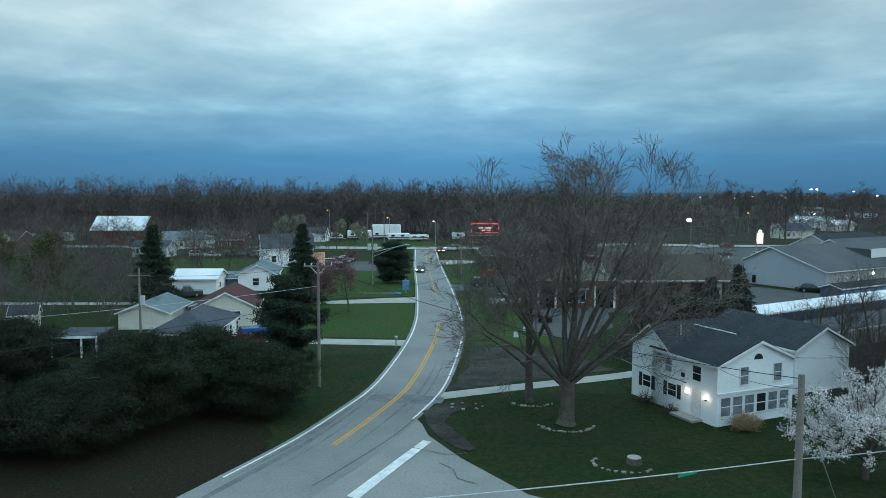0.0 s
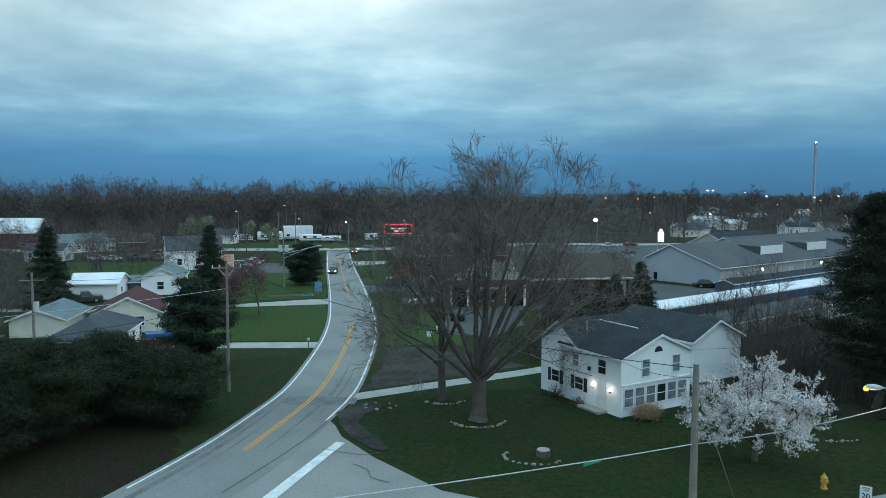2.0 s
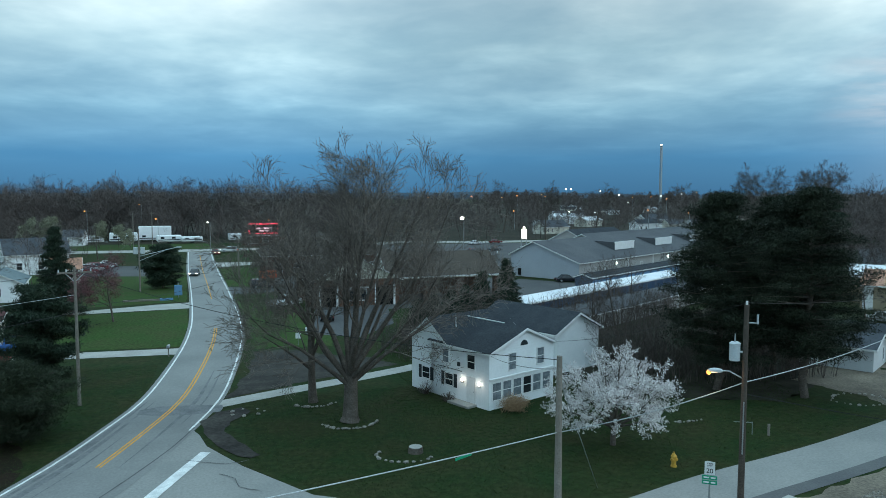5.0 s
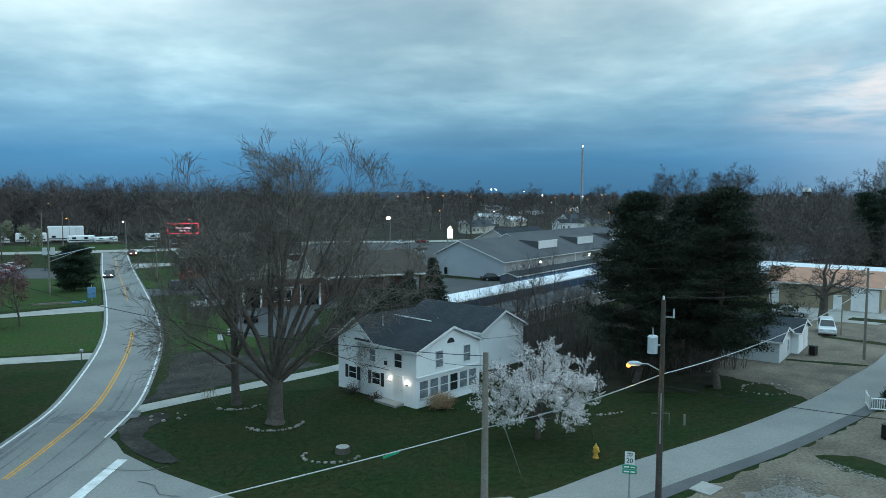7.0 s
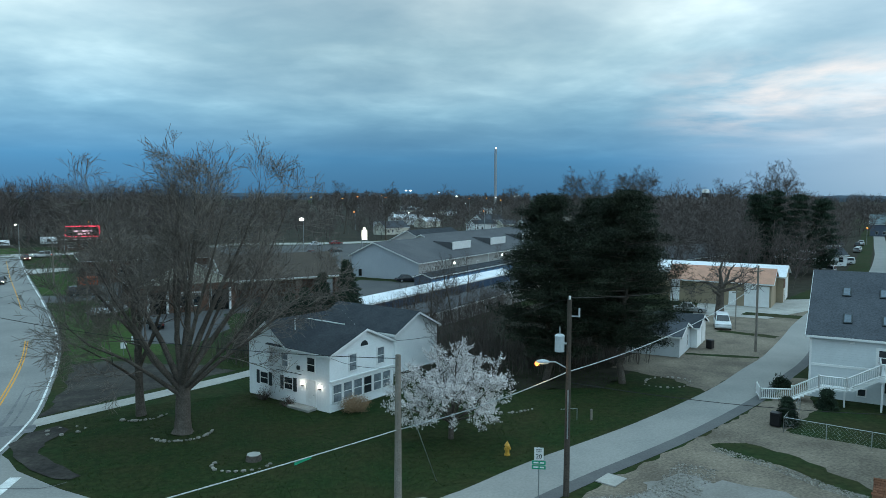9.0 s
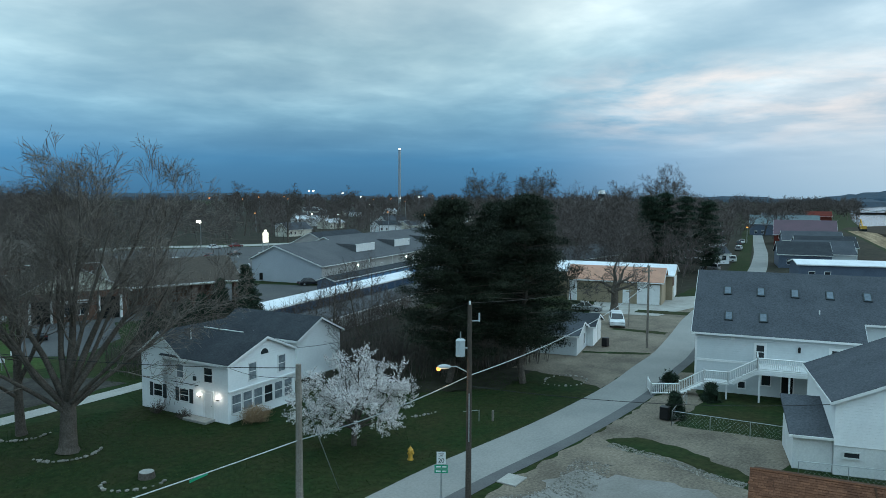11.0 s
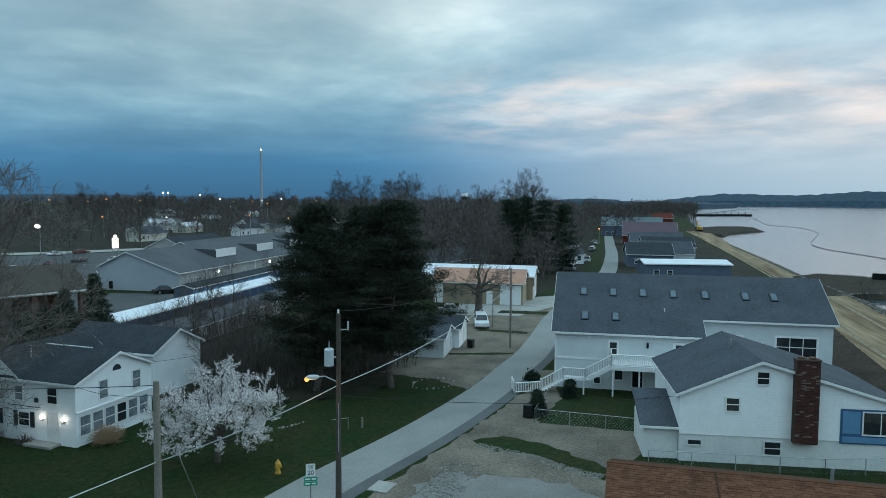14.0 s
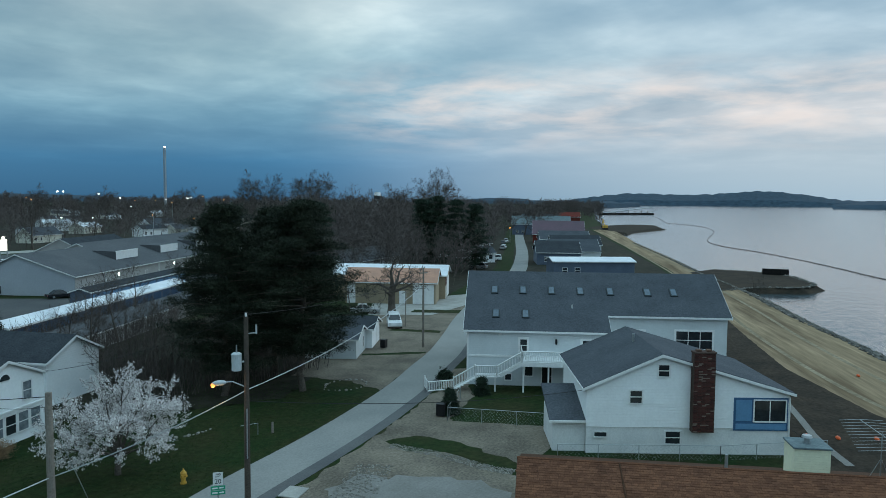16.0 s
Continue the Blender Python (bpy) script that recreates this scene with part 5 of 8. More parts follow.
# ---- store with grey roof and roof monitors ----
def store():
    root = thing("store_building", lane_frame(67.5, 126.4, 31), "long store building with blue-grey gable wall and weathered grey roof", "building")
    gable(root, Matrix(), 74, 16.5, 3.6, 4.6, 7.3, GREYWALL, STOREROOF, ry=10.8, over=0.45)
    # gable cladding in blue-grey
    f = face_frame(Matrix(), "x0", 74, 16.5)
    bm = bmesh.new()
    vs = [bm.verts.new(f @ Vector(p)) for p in ((0.02, 0.03, 0.05), (16.48, 0.03, 0.05), (16.48, 0.03, 3.55), (5.7, 0.03, 7.22), (0.02, 0.03, 4.55))]
    bm.faces.new(vs)
    part("gable_cladding", bm, BLUEWALL, root, "blue-grey metal cladding")
    for x in (20, 40, 60):
        bm = bmesh.new()
        a = [(x, 3.18, 4.6), (x + 9.0, 3.18, 4.6), (x + 9.0, 8.2, 6.6), (x, 8.2, 6.6), (x, 3.2, 6.6), (x + 9.0, 3.2, 6.6), (x + 9.0, 8.2, 6.75), (x, 8.2, 6.75)]
        vv = [bm.verts.new(p) for p in a]
        for q in ((0, 1, 5, 4), (4, 5, 6, 7), (1, 2, 6, 5), (0, 4, 7, 3), (3, 7, 6, 2)):
            bm.faces.new([vv[i] for i in q])
        mon = part("roof_monitor", bm, STOREROOF, root, "boxed roof monitor with pale front")
        box_part("front_panel", (x, 3.1, 4.95), (x + 9.0, 3.17, 6.5), WHITE, mon, "pale front panel")
        box_part("top_trim", (x - 0.1, 3.05, 6.5), (x + 9.1, 3.3, 6.68), WHITE, mon)
    e = face_frame(Matrix(), "y0", 74, 16.5)
    for s in (6, 26, 46):
        door(root, e, s, 0.05, 1.1, 2.1, GREYWALL)
    for s in (10, 20, 32, 44, 54):
        box_part("downpipe", (s, 0, 0.1), (s + 0.25, 0.16, 3.4), WHITE, root, "", e)
    for s in (15, 40):
        lp = box_part("wall_lamp", (s - 0.18, 0, 2.3), (s + 0.18, 0.2, 2.8), GREENL, root, "lit greenish wall lamp", e, 0.04)
    box_part("wall_box", (2.0, 0, 0.3), (2.6, 0.35, 1.7), DARK, root, "dark meter cabinet", f, 0.03)


store()
simple_house("store_annex", 88, 150, 31, 60, 15, 4.2, 7.4, GREYWALL, STOREROOF, "far store wing with grey roof", "building")
simple_house("roof_house", 98, 178, 31, 26, 14, 3.6, 7.0, GREYWALL, DARKROOF, "low dark-roofed building behind the store", "building")


def storage_row(x, y, deg, L, W, e, roof, label, doors):
    root = thing("storage_building", lane_frame(x, y, deg), label, "storage building")
    gable(root, Matrix(), L, W, e, e, e + 0.55, GREYWALL if not doors else SLATEBLUE, roof, over=0.25)
    f = face_frame(Matrix(), "y0", L, W)
    if doors:
        for i in range(int(L / 3.2)):
            xa, xb = 0.4 + i * 3.2, 2.9 + i * 3.2
            prof = [(0.0, 0.05)] + [(0.05 if (k // 2) % 2 else 0.03, 0.05 + 2.1 * ((k + 1) // 2) / 12) for k in range(24)] + [(0.0, 2.15)]
            v = [f @ Vector((xx, yy, zz)) for yy, zz in prof for xx in (xa, xb)]
            raw("roller_door", v, [(2 * k, 2 * k + 1, 2 * k + 3, 2 * k + 2) for k in range(len(prof) - 1)], doors, root, "blue ribbed roller door")
    return root


storage_row(38.9, 87.2, 31, 48, 4.2, 2.5, WHITEROOF, "long low storage row with white metal roof and dark blue doors", DOORBLUE)
storage_row(41.0, 77.2, 31, 46, 5.6, 2.0, STOREROOF, "long low storage row with weathered grey roof", None)
storage_row(61.5, 110.5, 31, 36, 3.4, 2.6, DARKROOF, "rear storage row with blue doors", LIGHTBLUE)

# ---- big grey lake house with skylights and deck ----
def lake_house():
    root = thing("lake_house", lane_frame(58.0, 36.8, -60), "large pale grey house with skylights in a charcoal roof", "house")
    Lx, D = 25.0, 17.4
    # ridge along x; front eave lower on the first 13.6 m, wall set back beyond
    sl = 4.6 / 8.7
    gable(root, Matrix(), 13.6, D, 5.4, 5.4, 10.0, GREYSIDE, GREYROOF, over=0.35, ov_x=(0.35, 0.0))
    gable(root, Matrix.Translation((13.6, 2.4, 0)), 11.4, D - 2.4, 5.4 + 2.4 * sl, 5.4, 10.0, GREYSIDE, GREYROOF, ry=8.7 - 2.4, over=0.35, ov_x=(0.0, 0.35), names=("setback_wall", "setback_roof"))
    f = face_frame(Matrix(), "y0", 13.6, D)
    f2 = face_frame(Matrix.Translation((13.6, 2.4, 0)), "y0", 11.4, D)
    for s in (5.1, 11.0):
        window(root, f, s, 3.35, 0.62, 1.15, t=0.22)
    box_part("belt_course", (0, 0, 2.75), (13.6, 0.06, 2.95), WHITE, root, "", f)
    box_part("corner_board", (-0.02, 0, 0.0), (0.14, 0.05, 5.3), WHITE, root, "", f)
    box_part("wall_lantern", (8.4, 0, 4.1), (8.6, 0.2, 4.6), BLACK, root, "small black wall lantern", f, 0.04)
    box_part("vent_hood", (3.0, 0, 4.85), (3.3, 0.15, 5.05), WHITE, root, "", f, 0.02)
    window(root, f, 5.6, 1.0, 0.7, 0.9, bars=0)
    window(root, f, 3.7, 0.55, 0.55, 0.55, bars=0)
    door(root, f, 7.2, 0.05, 0.9, 2.0, DARK)
    window(root, f2, 0.9, 3.6, 2.6, 1.5, bars=1, mull=1, t=0.2)
    window(root, f2, 6.6, 3.5, 3.4, 1.7, bars=1, mull=2, t=0.2)
    # skylights lie in the slope
    ang = math.atan(sl)
    for x, d in [(2.2, 5.0), (5.1, 5.0), (8.0, 5.0), (10.9, 5.0), (13.9, 5.0), (17.6, 5.0), (20.2, 5.0), (2.4, 1.4), (5.3, 1.4)]:
        m = Matrix.Translation((x, d, 5.4 + d * sl + 0.2)) @ Matrix.Rotation(ang, 4, "X")
        bm = bmesh.new()
        put_box(bm, (-0.05, -0.05, -0.1), (0.68, 1.25, 0.10), m, 0.02)
        sk = part("skylight", bm, SHUTTER, root, "dark-framed skylight")
        box_part("pane", (0.06, 0.06, 0.10), (0.57, 1.14, 0.115), SKYGLASS, sk, "glass with blue-grey sky reflection in its colour", m)
    rod_part("vent_pipe", (10.2, 3.0, 6.9), (10.2, 3.0, 7.5), 0.06, WHITE, root)
    # deck
    dk = thing("deck", lane_frame(58.0, 36.8, -60), "white railed timber deck with stairs on slim posts", "deck")
    box_part("floor", (5.2, -2.6, 2.7), (14.2, -0.06, 2.86), WHITE, dk, "")
    box_part("edge_beam", (5.2, -2.64, 2.45), (14.2, -2.56, 2.72), WHITE, dk)
    for x in (5.3, 7.6, 9.9, 12.2, 14.0):
        box_part("post", (x, -2.55, 0), (x + 0.14, -2.41, 2.5), WHITE, dk)

    def rail(a, b, h=1.0, n=None):
        a, b = Vector(a), Vector(b)
        bm = bmesh.new()
        for z in (0.12, h):
            put_rod(bm, a + Vector((0, 0, z)), b + Vector((0, 0, z)), 0.06, seg=4)
        part("handrail", bm, WHITE, dk)
        n = n or max(3, int((b - a).length / 0.16))
        for i in range(1, n):
            p = a.lerp(b, i / n)
            rod_part("baluster", p + Vector((0, 0, 0.1)), p + Vector((0, 0, h)), 0.03, WHITE, dk, seg=4)
        for p in (a, b):
            rod_part("newel", p, p + Vector((0, 0, h + 0.12)), 0.07, WHITE, dk, seg=4)

    rail((5.2, -2.55, 2.86), (14.2, -2.55, 2.86))
    rail((5.2, -0.2, 2.86), (5.2, -2.55, 2.86))
    # upper flight, landing, lower flight
    for i in range(8):
        box_part("tread", (5.2 - (i + 1) * 0.28, -2.5, 2.75 - (i + 1) * 0.17), (5.2 - i * 0.28 + 0.04, -1.4, 2.79 - (i + 1) * 0.17), WHITE, dk)
    box_part("stringer", (2.9, -2.56, 1.22), (5.2, -2.50, 1.5), WHITE, dk, m=Matrix.Translation((5.2, 0, 2.7)) @ Matrix.Rotation(radians(-31), 4, "Y") @ Matrix.Translation((-5.2, 0, -1.4)))
    rail((5.2, -2.55, 2.8), (2.9, -2.55, 1.42))
    box_part("landing", (0.9, -2.6, 1.3), (2.96, -1.2, 1.42), WHITE, dk)
    rail((0.9, -2.55, 1.42), (2.9, -2.55, 1.42))
    for x in (1.0, 2.7):
        box_part("post", (x, -2.5, 0), (x + 0.14, -2.36, 1.3), WHITE, dk)
    for i in range(7):
        box_part("tread", (0.9 - (i + 1) * 0.28, -2.5, 1.3 - (i + 1) * 0.17), (0.9 - i * 0.28 + 0.04, -1.4, 1.34 - (i + 1) * 0.17), WHITE, dk)
    rail((0.9, -2.55, 1.4), (-1.1, -2.55, 0.2))
    rail((-1.1, -2.55, 0.05), (-3.4, -3.6, 0.05), 0.95)
    rail((-3.4, -3.6, 0.05), (-3.9, -1.6, 0.05), 0.95)
    return root


lake_house()

# ---- white gable house with brick chimney ----
def chimney_house():
    d = math.degrees(math.atan2(-0.826, 0.563))
    base = lane_frame(47.0, 19.6, d)
    root = thing("chimney_house", base, "white lapped-siding house with charcoal roof and tall brick chimney", "house")
    # local x along the gable wall, y away from the street side; ridge along y
    rot = Matrix.Translation((14.2, 0, 0)) @ Matrix.Rotation(radians(90), 4, "Z")
    gable(root, rot, 10.5, 14.2, 4.4, 4.7, 7.0, SIDING, GREYROOF, ry=9.0, base=1.9, over=0.3)
    box_part("foundation", (0.02, 0.03, 0.0), (14.18, 10.47, 1.9), STUCCO, root, "white block foundation")
    f = face_frame(rot, "x0", 10.5, 14.2)
    # lapped boards, each a little proud at its lower edge
    for k in range(25):
        z0 = 1.92 + k * 0.205
        zt = z0 + 0.205
        lo_x = 0.0 if zt <= 4.7 else (zt - 4.7) / (7.0 - 4.7) * 5.2
        hi_x = 14.2 if zt <= 4.4 else 14.2 - (zt - 4.4) / (7.0 - 4.4) * 9.0
        if hi_x - lo_x < 0.3:
            break
        vs_ = [f @ Vector(p) for p in ((lo_x, 0.002, z0), (hi_x, 0.002, z0), (hi_x, 0.042, z0), (lo_x, 0.042, z0), (lo_x, 0.004, zt), (hi_x, 0.004, zt))]
        raw("siding_board", vs_, [(0, 3, 2, 1), (3, 4, 5, 2)], SIDING, root)
    fo = f @ Matrix.Translation((0, 0.046, 0))
    window(root, fo, 5.0, 5.55, 0.72, 0.8, bars=1)
    window(root, fo, 3.05, 3.65, 0.8, 0.85, bars=1)
    window(root, f, 5.6, 0.75, 1.0, 0.85, bars=1, name="basement_window", frame_mat=STUCCO)
    window(root, f, 0.6, 1.2, 0.85, 0.3, bars=0, name="basement_window", frame_mat=STUCCO)
    # picture window with blue panels
    box_part("blue_surround", (10.3, 0, 1.75), (14.1, 0.05, 4.1), BLUE, root, "dark blue window surround", f)
    for s in (10.45,):
        box_part("panel", (s, 0.05, 2.45), (s + 1.1, 0.08, 3.95), LIGHTBLUE, root, "light blue panel", f, 0.01)
    box_part("panel", (10.45, 0.05, 1.85), (13.95, 0.08, 2.25), LIGHTBLUE, root, "light blue panel", f, 0.01)
    window(root, face_frame(Matrix.Translation(f.to_3x3() @ Vector((0, 0.05, 0))) @ rot, "x0", 10.5, 14.2), 11.75, 2.45, 2.15, 1.45, bars=0, mull=1)
    # chimney: mortar core with bricks
    ch = box_part("chimney", (7.25, 0.02, 1.75), (8.75, 0.62, 7.3), MORTAR, root, "tall dark red brick chimney with pale worn bricks", f)
    box_part("chimney_cap", (7.2, -0.02, 7.3), (8.8, 0.68, 7.42), MORTAR, ch, "thin stained cap", f, 0.02)
    for s in (7.45, 8.15):
        box_part("flue", (s, 0.15, 7.42), (s + 0.35, 0.5, 7.56), BRICK, ch, "", f, 0.02)
    rod_part("flue_pipe", (4.6, 5.6, 6.2), (4.6, 5.6, 7.5), 0.11, GALV, root, label="metal flue pipe")
    # side porch
    box_part("porch_wall", (-2.3, 0.4, 0), (0.0, 5.2, 2.25), STUCCO, root, "white block side porch")
    bm = bmesh.new()
    top = [(-2.55, 0.1, 2.2), (0.0, 0.1, 2.2), (0.0, 5.3, 3.5), (-2.55, 5.3, 3.5)]
    a = [bm.verts.new(p) for p in top]
    b = [bm.verts.new((p[0], p[1], p[2] + 0.14)) for p in top]
    bm.faces.new(a)
    bm.faces.new(b[::-1])
    for i in range(4):
        bm.faces.new((a[i], a[(i + 1) % 4], b[(i + 1) % 4], b[i]))
    part("porch_roof", bm, GREYROOF, root)
    box_part("gutter", (-2.6, 0.0, 2.15), (0.0, 0.1, 2.3), WHITE, root)
    rod_part("downpipe", (14.2, -0.06, 0.5), (14.2, -0.06, 4.2), 0.05, WHITE, root)
    # bricks of the chimney, the face that is seen
    rnd = random.Random(5)
    bm = bmesh.new()
    put_box(bm, (0, 0, 0), (0.275, 0.03, 0.078), None, 0.008)
    me = bpy.data.meshes.new("brick")
    bm.to_mesh(me)
    bm.free()
    me.materials.append(BRICKVAR)
    for r in range(60):
        for c in range(5):
            off = 0.0 if r % 2 else 0.19
            s = 7.255 + c * 0.295 + off * 0.5 - 0.05
            s = min(max(s, 7.255), 8.47)
            o = new("brick", me)
            o.parent = ch
            o.matrix_local = f @ Matrix.Translation((s, 0.612 + rnd.uniform(0, 0.006), 1.78 + r * 0.0918))
            o.color = (1, 1, 1, 1)
    return root


def brick_material():
    m = bpy.data.materials.new("old_red_brick")
    m.use_nodes = True
    nt = m.node_tree
    b = nt.nodes["Principled BSDF"]
    oi = nt.nodes.new("ShaderNodeObjectInfo")
    rp = nt.nodes.new("ShaderNodeValToRGB")
    el = rp.color_ramp.elements
    el[0].position, el[0].color = 0.0, (0.055, 0.018, 0.014, 1)
    el[1].position, el[1].color = 0.90, (0.13, 0.038, 0.028, 1)
    e = el.new(0.93)
    e.color = (0.25, 0.19, 0.16, 1)
    nt.links.new(oi.outputs["Random"], rp.inputs[0])
    tc = nt.nodes.new("ShaderNodeTexCoord")
    no = nt.nodes.new("ShaderNodeTexNoise")
    no.inputs["Scale"].default_value = 18
    nt.links.new(tc.outputs["Object"], no.inputs["Vector"])
    mx = nt.nodes.new("ShaderNodeMix")
    mx.data_type, mx.blend_type = "RGBA", "MULTIPLY"
    mx.inputs[0].default_value = 0.6
    nt.links.new(rp.outputs[0], mx.inputs[6])
    nt.links.new(no.outputs["Fac"], mx.inputs[7])
    nt.links.new(mx.outputs[2], b.inputs["Base Color"])
    b.inputs["Roughness"].default_value = 0.92
    return m


BRICKVAR = brick_material()
chimney_house()

# ---- nearest house: red-brown shingle roof with a sided chimney chase ----
def shingle_house():
    d = math.degrees(math.atan2(-0.89, 0.457))
    root = thing("shingle_house", lane_frame(31.3, 15.9, d), "near house with red-brown shingle roof and pale yellow chimney chase", "house")
    # y away from the street; ridge at y=0, street slope towards -y
    m = Matrix.Translation((0.0, -6.5, 0))
    gable(root, m, 24, 13, 2.75, 2.75, 4.85, YELLOWS, RUSTBASE, over=0.4, names=("wall", "roof"), fascia=BRICK)
    sl = math.atan(2.1 / 6.5)
    rnd = random.Random(8)
    verts, faces = [], []
    rows, step = 38, 0.175
    for r in range(rows):
        dd = 0.02 + r * step
        x = -0.45 - (r % 3) * 0.12
        while x < 24.3:
            w = rnd.uniform(0.22, 0.46)
            x1 = min(x + w, 24.4)
            lift = 0.012 + rnd.uniform(0, 0.012)
            k = len(verts)
            for (px, q, up_) in ((max(x, -0.42), dd + step + 0.02, lift + 0.014), (x1 - 0.012, dd + step + 0.02, lift + 0.014), (x1 - 0.012, dd, lift), (max(x, -0.42), dd, lift)):
                verts.append((px, -q * math.cos(sl), 4.85 + 0.19 - q * math.sin(sl) + up_))
            lo = [(vx, vy, vz - 0.02) for vx, vy, vz in verts[k:k + 2]]
            verts.extend(lo)
            faces += [(k, k + 1, k + 2, k + 3), (k + 4, k + 5, k + 1, k)]
            x = x1
    sh = raw("shingles", verts, faces, RUSTSHING, root, "weathered red-brown asphalt shingles")
    sh["kind"] = "stuff"
    bm = bmesh.new()
    put_rod(bm, (-0.45, 0, 5.03), (24.4, 0, 5.03), 0.09, seg=6)
    part("ridge_cap", bm, RUSTSHING, root)
    # valley board on the slope
    rod_part("seam", (4.5, -0.1, 5.05), (4.7, -6.6, 2.95), 0.05, RUSTBASE, root, seg=5)
    ch = box_part("chimney_chase", (13.1, 1.7, 2.5), (14.8, 3.2, 5.65), YELLOWS, root, "pale yellow sided chimney chase")
    box_part("chase_cap", (13.03, 1.63, 5.65), (14.87, 3.27, 5.75), TEALROOF, ch, "blue-grey metal cap", bevel=0.02)
    rod_part("flue_pipe", (13.9, 2.4, 5.73), (13.9, 2.4, 6.05), 0.15, GALV, ch, seg=12)
    rod_part("flue_cowl", (13.9, 2.4, 6.05), (13.9, 2.4, 6.16), 0.26, GALV, ch, 0.22, seg=12)
    rod_part("vent_pipe", (9.6, 0.5, 4.6), (9.6, 0.5, 5.6), 0.08, GALV, root)


shingle_house()


def tv_aerial():
    """A rooftop aerial: mast, sloping boom and cross rods."""
    d = math.degrees(math.atan2(-0.89, 0.457))
    root = thing("tv_aerial", lane_frame(31.3, 15.9, d) @ Matrix.Translation((17.4, 2.4, 4.15)), "old metal television aerial with many thin cross rods on the roof", "aerial")
    rod_part("mast", (0, 0, -0.1), (0, 0, 2.3), 0.025, GALV, root, seg=6)
    rod_part("brace", (0.5, 0.1, -0.05), (0, 0, 1.0), 0.015, GALV, root, seg=5)
    rod_part("brace", (-0.5, 0.1, -0.05), (0, 0, 1.0), 0.015, GALV, root, seg=5)
    a, b = Vector((-0.45, 1.5, 2.5)), Vector((0.4, -1.3, 1.9))
    rod_part("boom", a, b, 0.02, GALV, root, seg=6)
    for k in range(11):
        p = a.lerp(b, k / 10)
        ln = 0.7 + 0.075 * k
        for sg in (-1, 1):
            rod_part("cross_rod", p, p + Vector((sg * ln * 1.5, -0.25 * ln, 0.03 * sg)), 0.009, GALV, root, seg=4)


tv_aerial()

# ---- small cottage and garages beside the street ----
simple_house("cottage", 56.2, 58.4, -59, 6.8, 6.0, 2.2, 3.2, GREYSIDE, GREYROOF, "small pale grey cottage with grey roof", "house",
             wins=[("xL", 4.1, 0.6, 0.45, 1.2)], over=0.3)
simple_house("shed_garage", 61.9, 60.6, -59, 6.5, 5.6, 2.3, 3.3, SIDING, DARKROOF, "small white-fronted garage with dark roof", "garage", doors=[("xL", 2.9, 2.3, 2.1, WHITE)], over=0.3)


def long_garage():
    root = thing("garage_building", lane_frame(91.5, 83.5, -60), "long tan garage with salmon metal roof and white doors", "garage")
    gable(root, Matrix(), 15.5, 8, 3.7, 3.7, 5.6, TAN, SALMON, over=0.35)
    f = face_frame(Matrix(), "y0", 15.5, 8)
    door(root, f, 9.4, 0.05, 1.0, 2.1, WHITE)
    for s in (0.3, 11.6):
        box_part("white_panel", (s, 0, 0.05), (s + 1.4, 0.03, 3.5), WHITE, root, "white metal panel", f)
    box_part("roller_door", (12.4, 0, 0.05), (15.2, 0.05, 3.3), WHITE, root, "white roller door", f)
    box_part("roller_door", (2.2, 0, 0.05), (8.6, 0.05, 3.4), TAN, root, "tan roller door", f)
    r = thing("garage_building", lane_frame(95.5, 90.5, -60), "taller tan garage with white metal roof", "garage")
    gable(r, Matrix(), 20.6, 9, 4.2, 4.2, 5.6, TAN, WHITEROOF, over=0.35)
    f = face_frame(Matrix(), "xL", 20.6, 9)
    door(r, f, 1.2, 0.05, 0.9, 2.1, WHITE)
    box_part("roller_door", (3.2, 0, 0.05), (7.6, 0.05, 3.6), WHITE, r, "white roller door", f)
    box_part("brown_panel", (0.1, 0, 2.4), (3.0, 0.03, 4.1), BRICK, r, "", f)


long_garage()

# ---- poles, lamps, cables ----
def pole(name, x, y, h, label, r=0.15, arm=None, mat=None):
    root = thing(name, lane_frame(x, y, 0), label, "utility pole")
    rod_part("shaft", (0, 0, -0.3), (0, 0, h), r, mat or WOODPOLE, root, r * 0.68, 12)
    return root


p_l = pole("utility_pole", -10.9, 62.9, 11.2, "weathered wooden utility pole with crossarm on the lawn")
bm = bmesh.new()
put_box(bm, (-1.25, -0.06, 10.7), (1.25, 0.06, 10.84), Matrix.Rotation(radians(12), 4, "Z"))
part("crossarm", bm, WOODPOLE, p_l)
for s in (-1.15, -0.6, 0.55, 1.15):
    v = Matrix.Rotation(radians(12), 3, "Z") @ Vector((s, 0, 10.84))
    rod_part("insulator", v, v + Vector((0, 0, 0.22)), 0.06, XFMR, p_l, 0.04)
rod_part("brace", (0, 0, 10.0), (-0.7, -0.12, 10.75), 0.03, GALV, p_l)
rod_part("brace", (0, 0, 10.0), (0.7, 0.16, 10.75), 0.03, GALV, p_l)

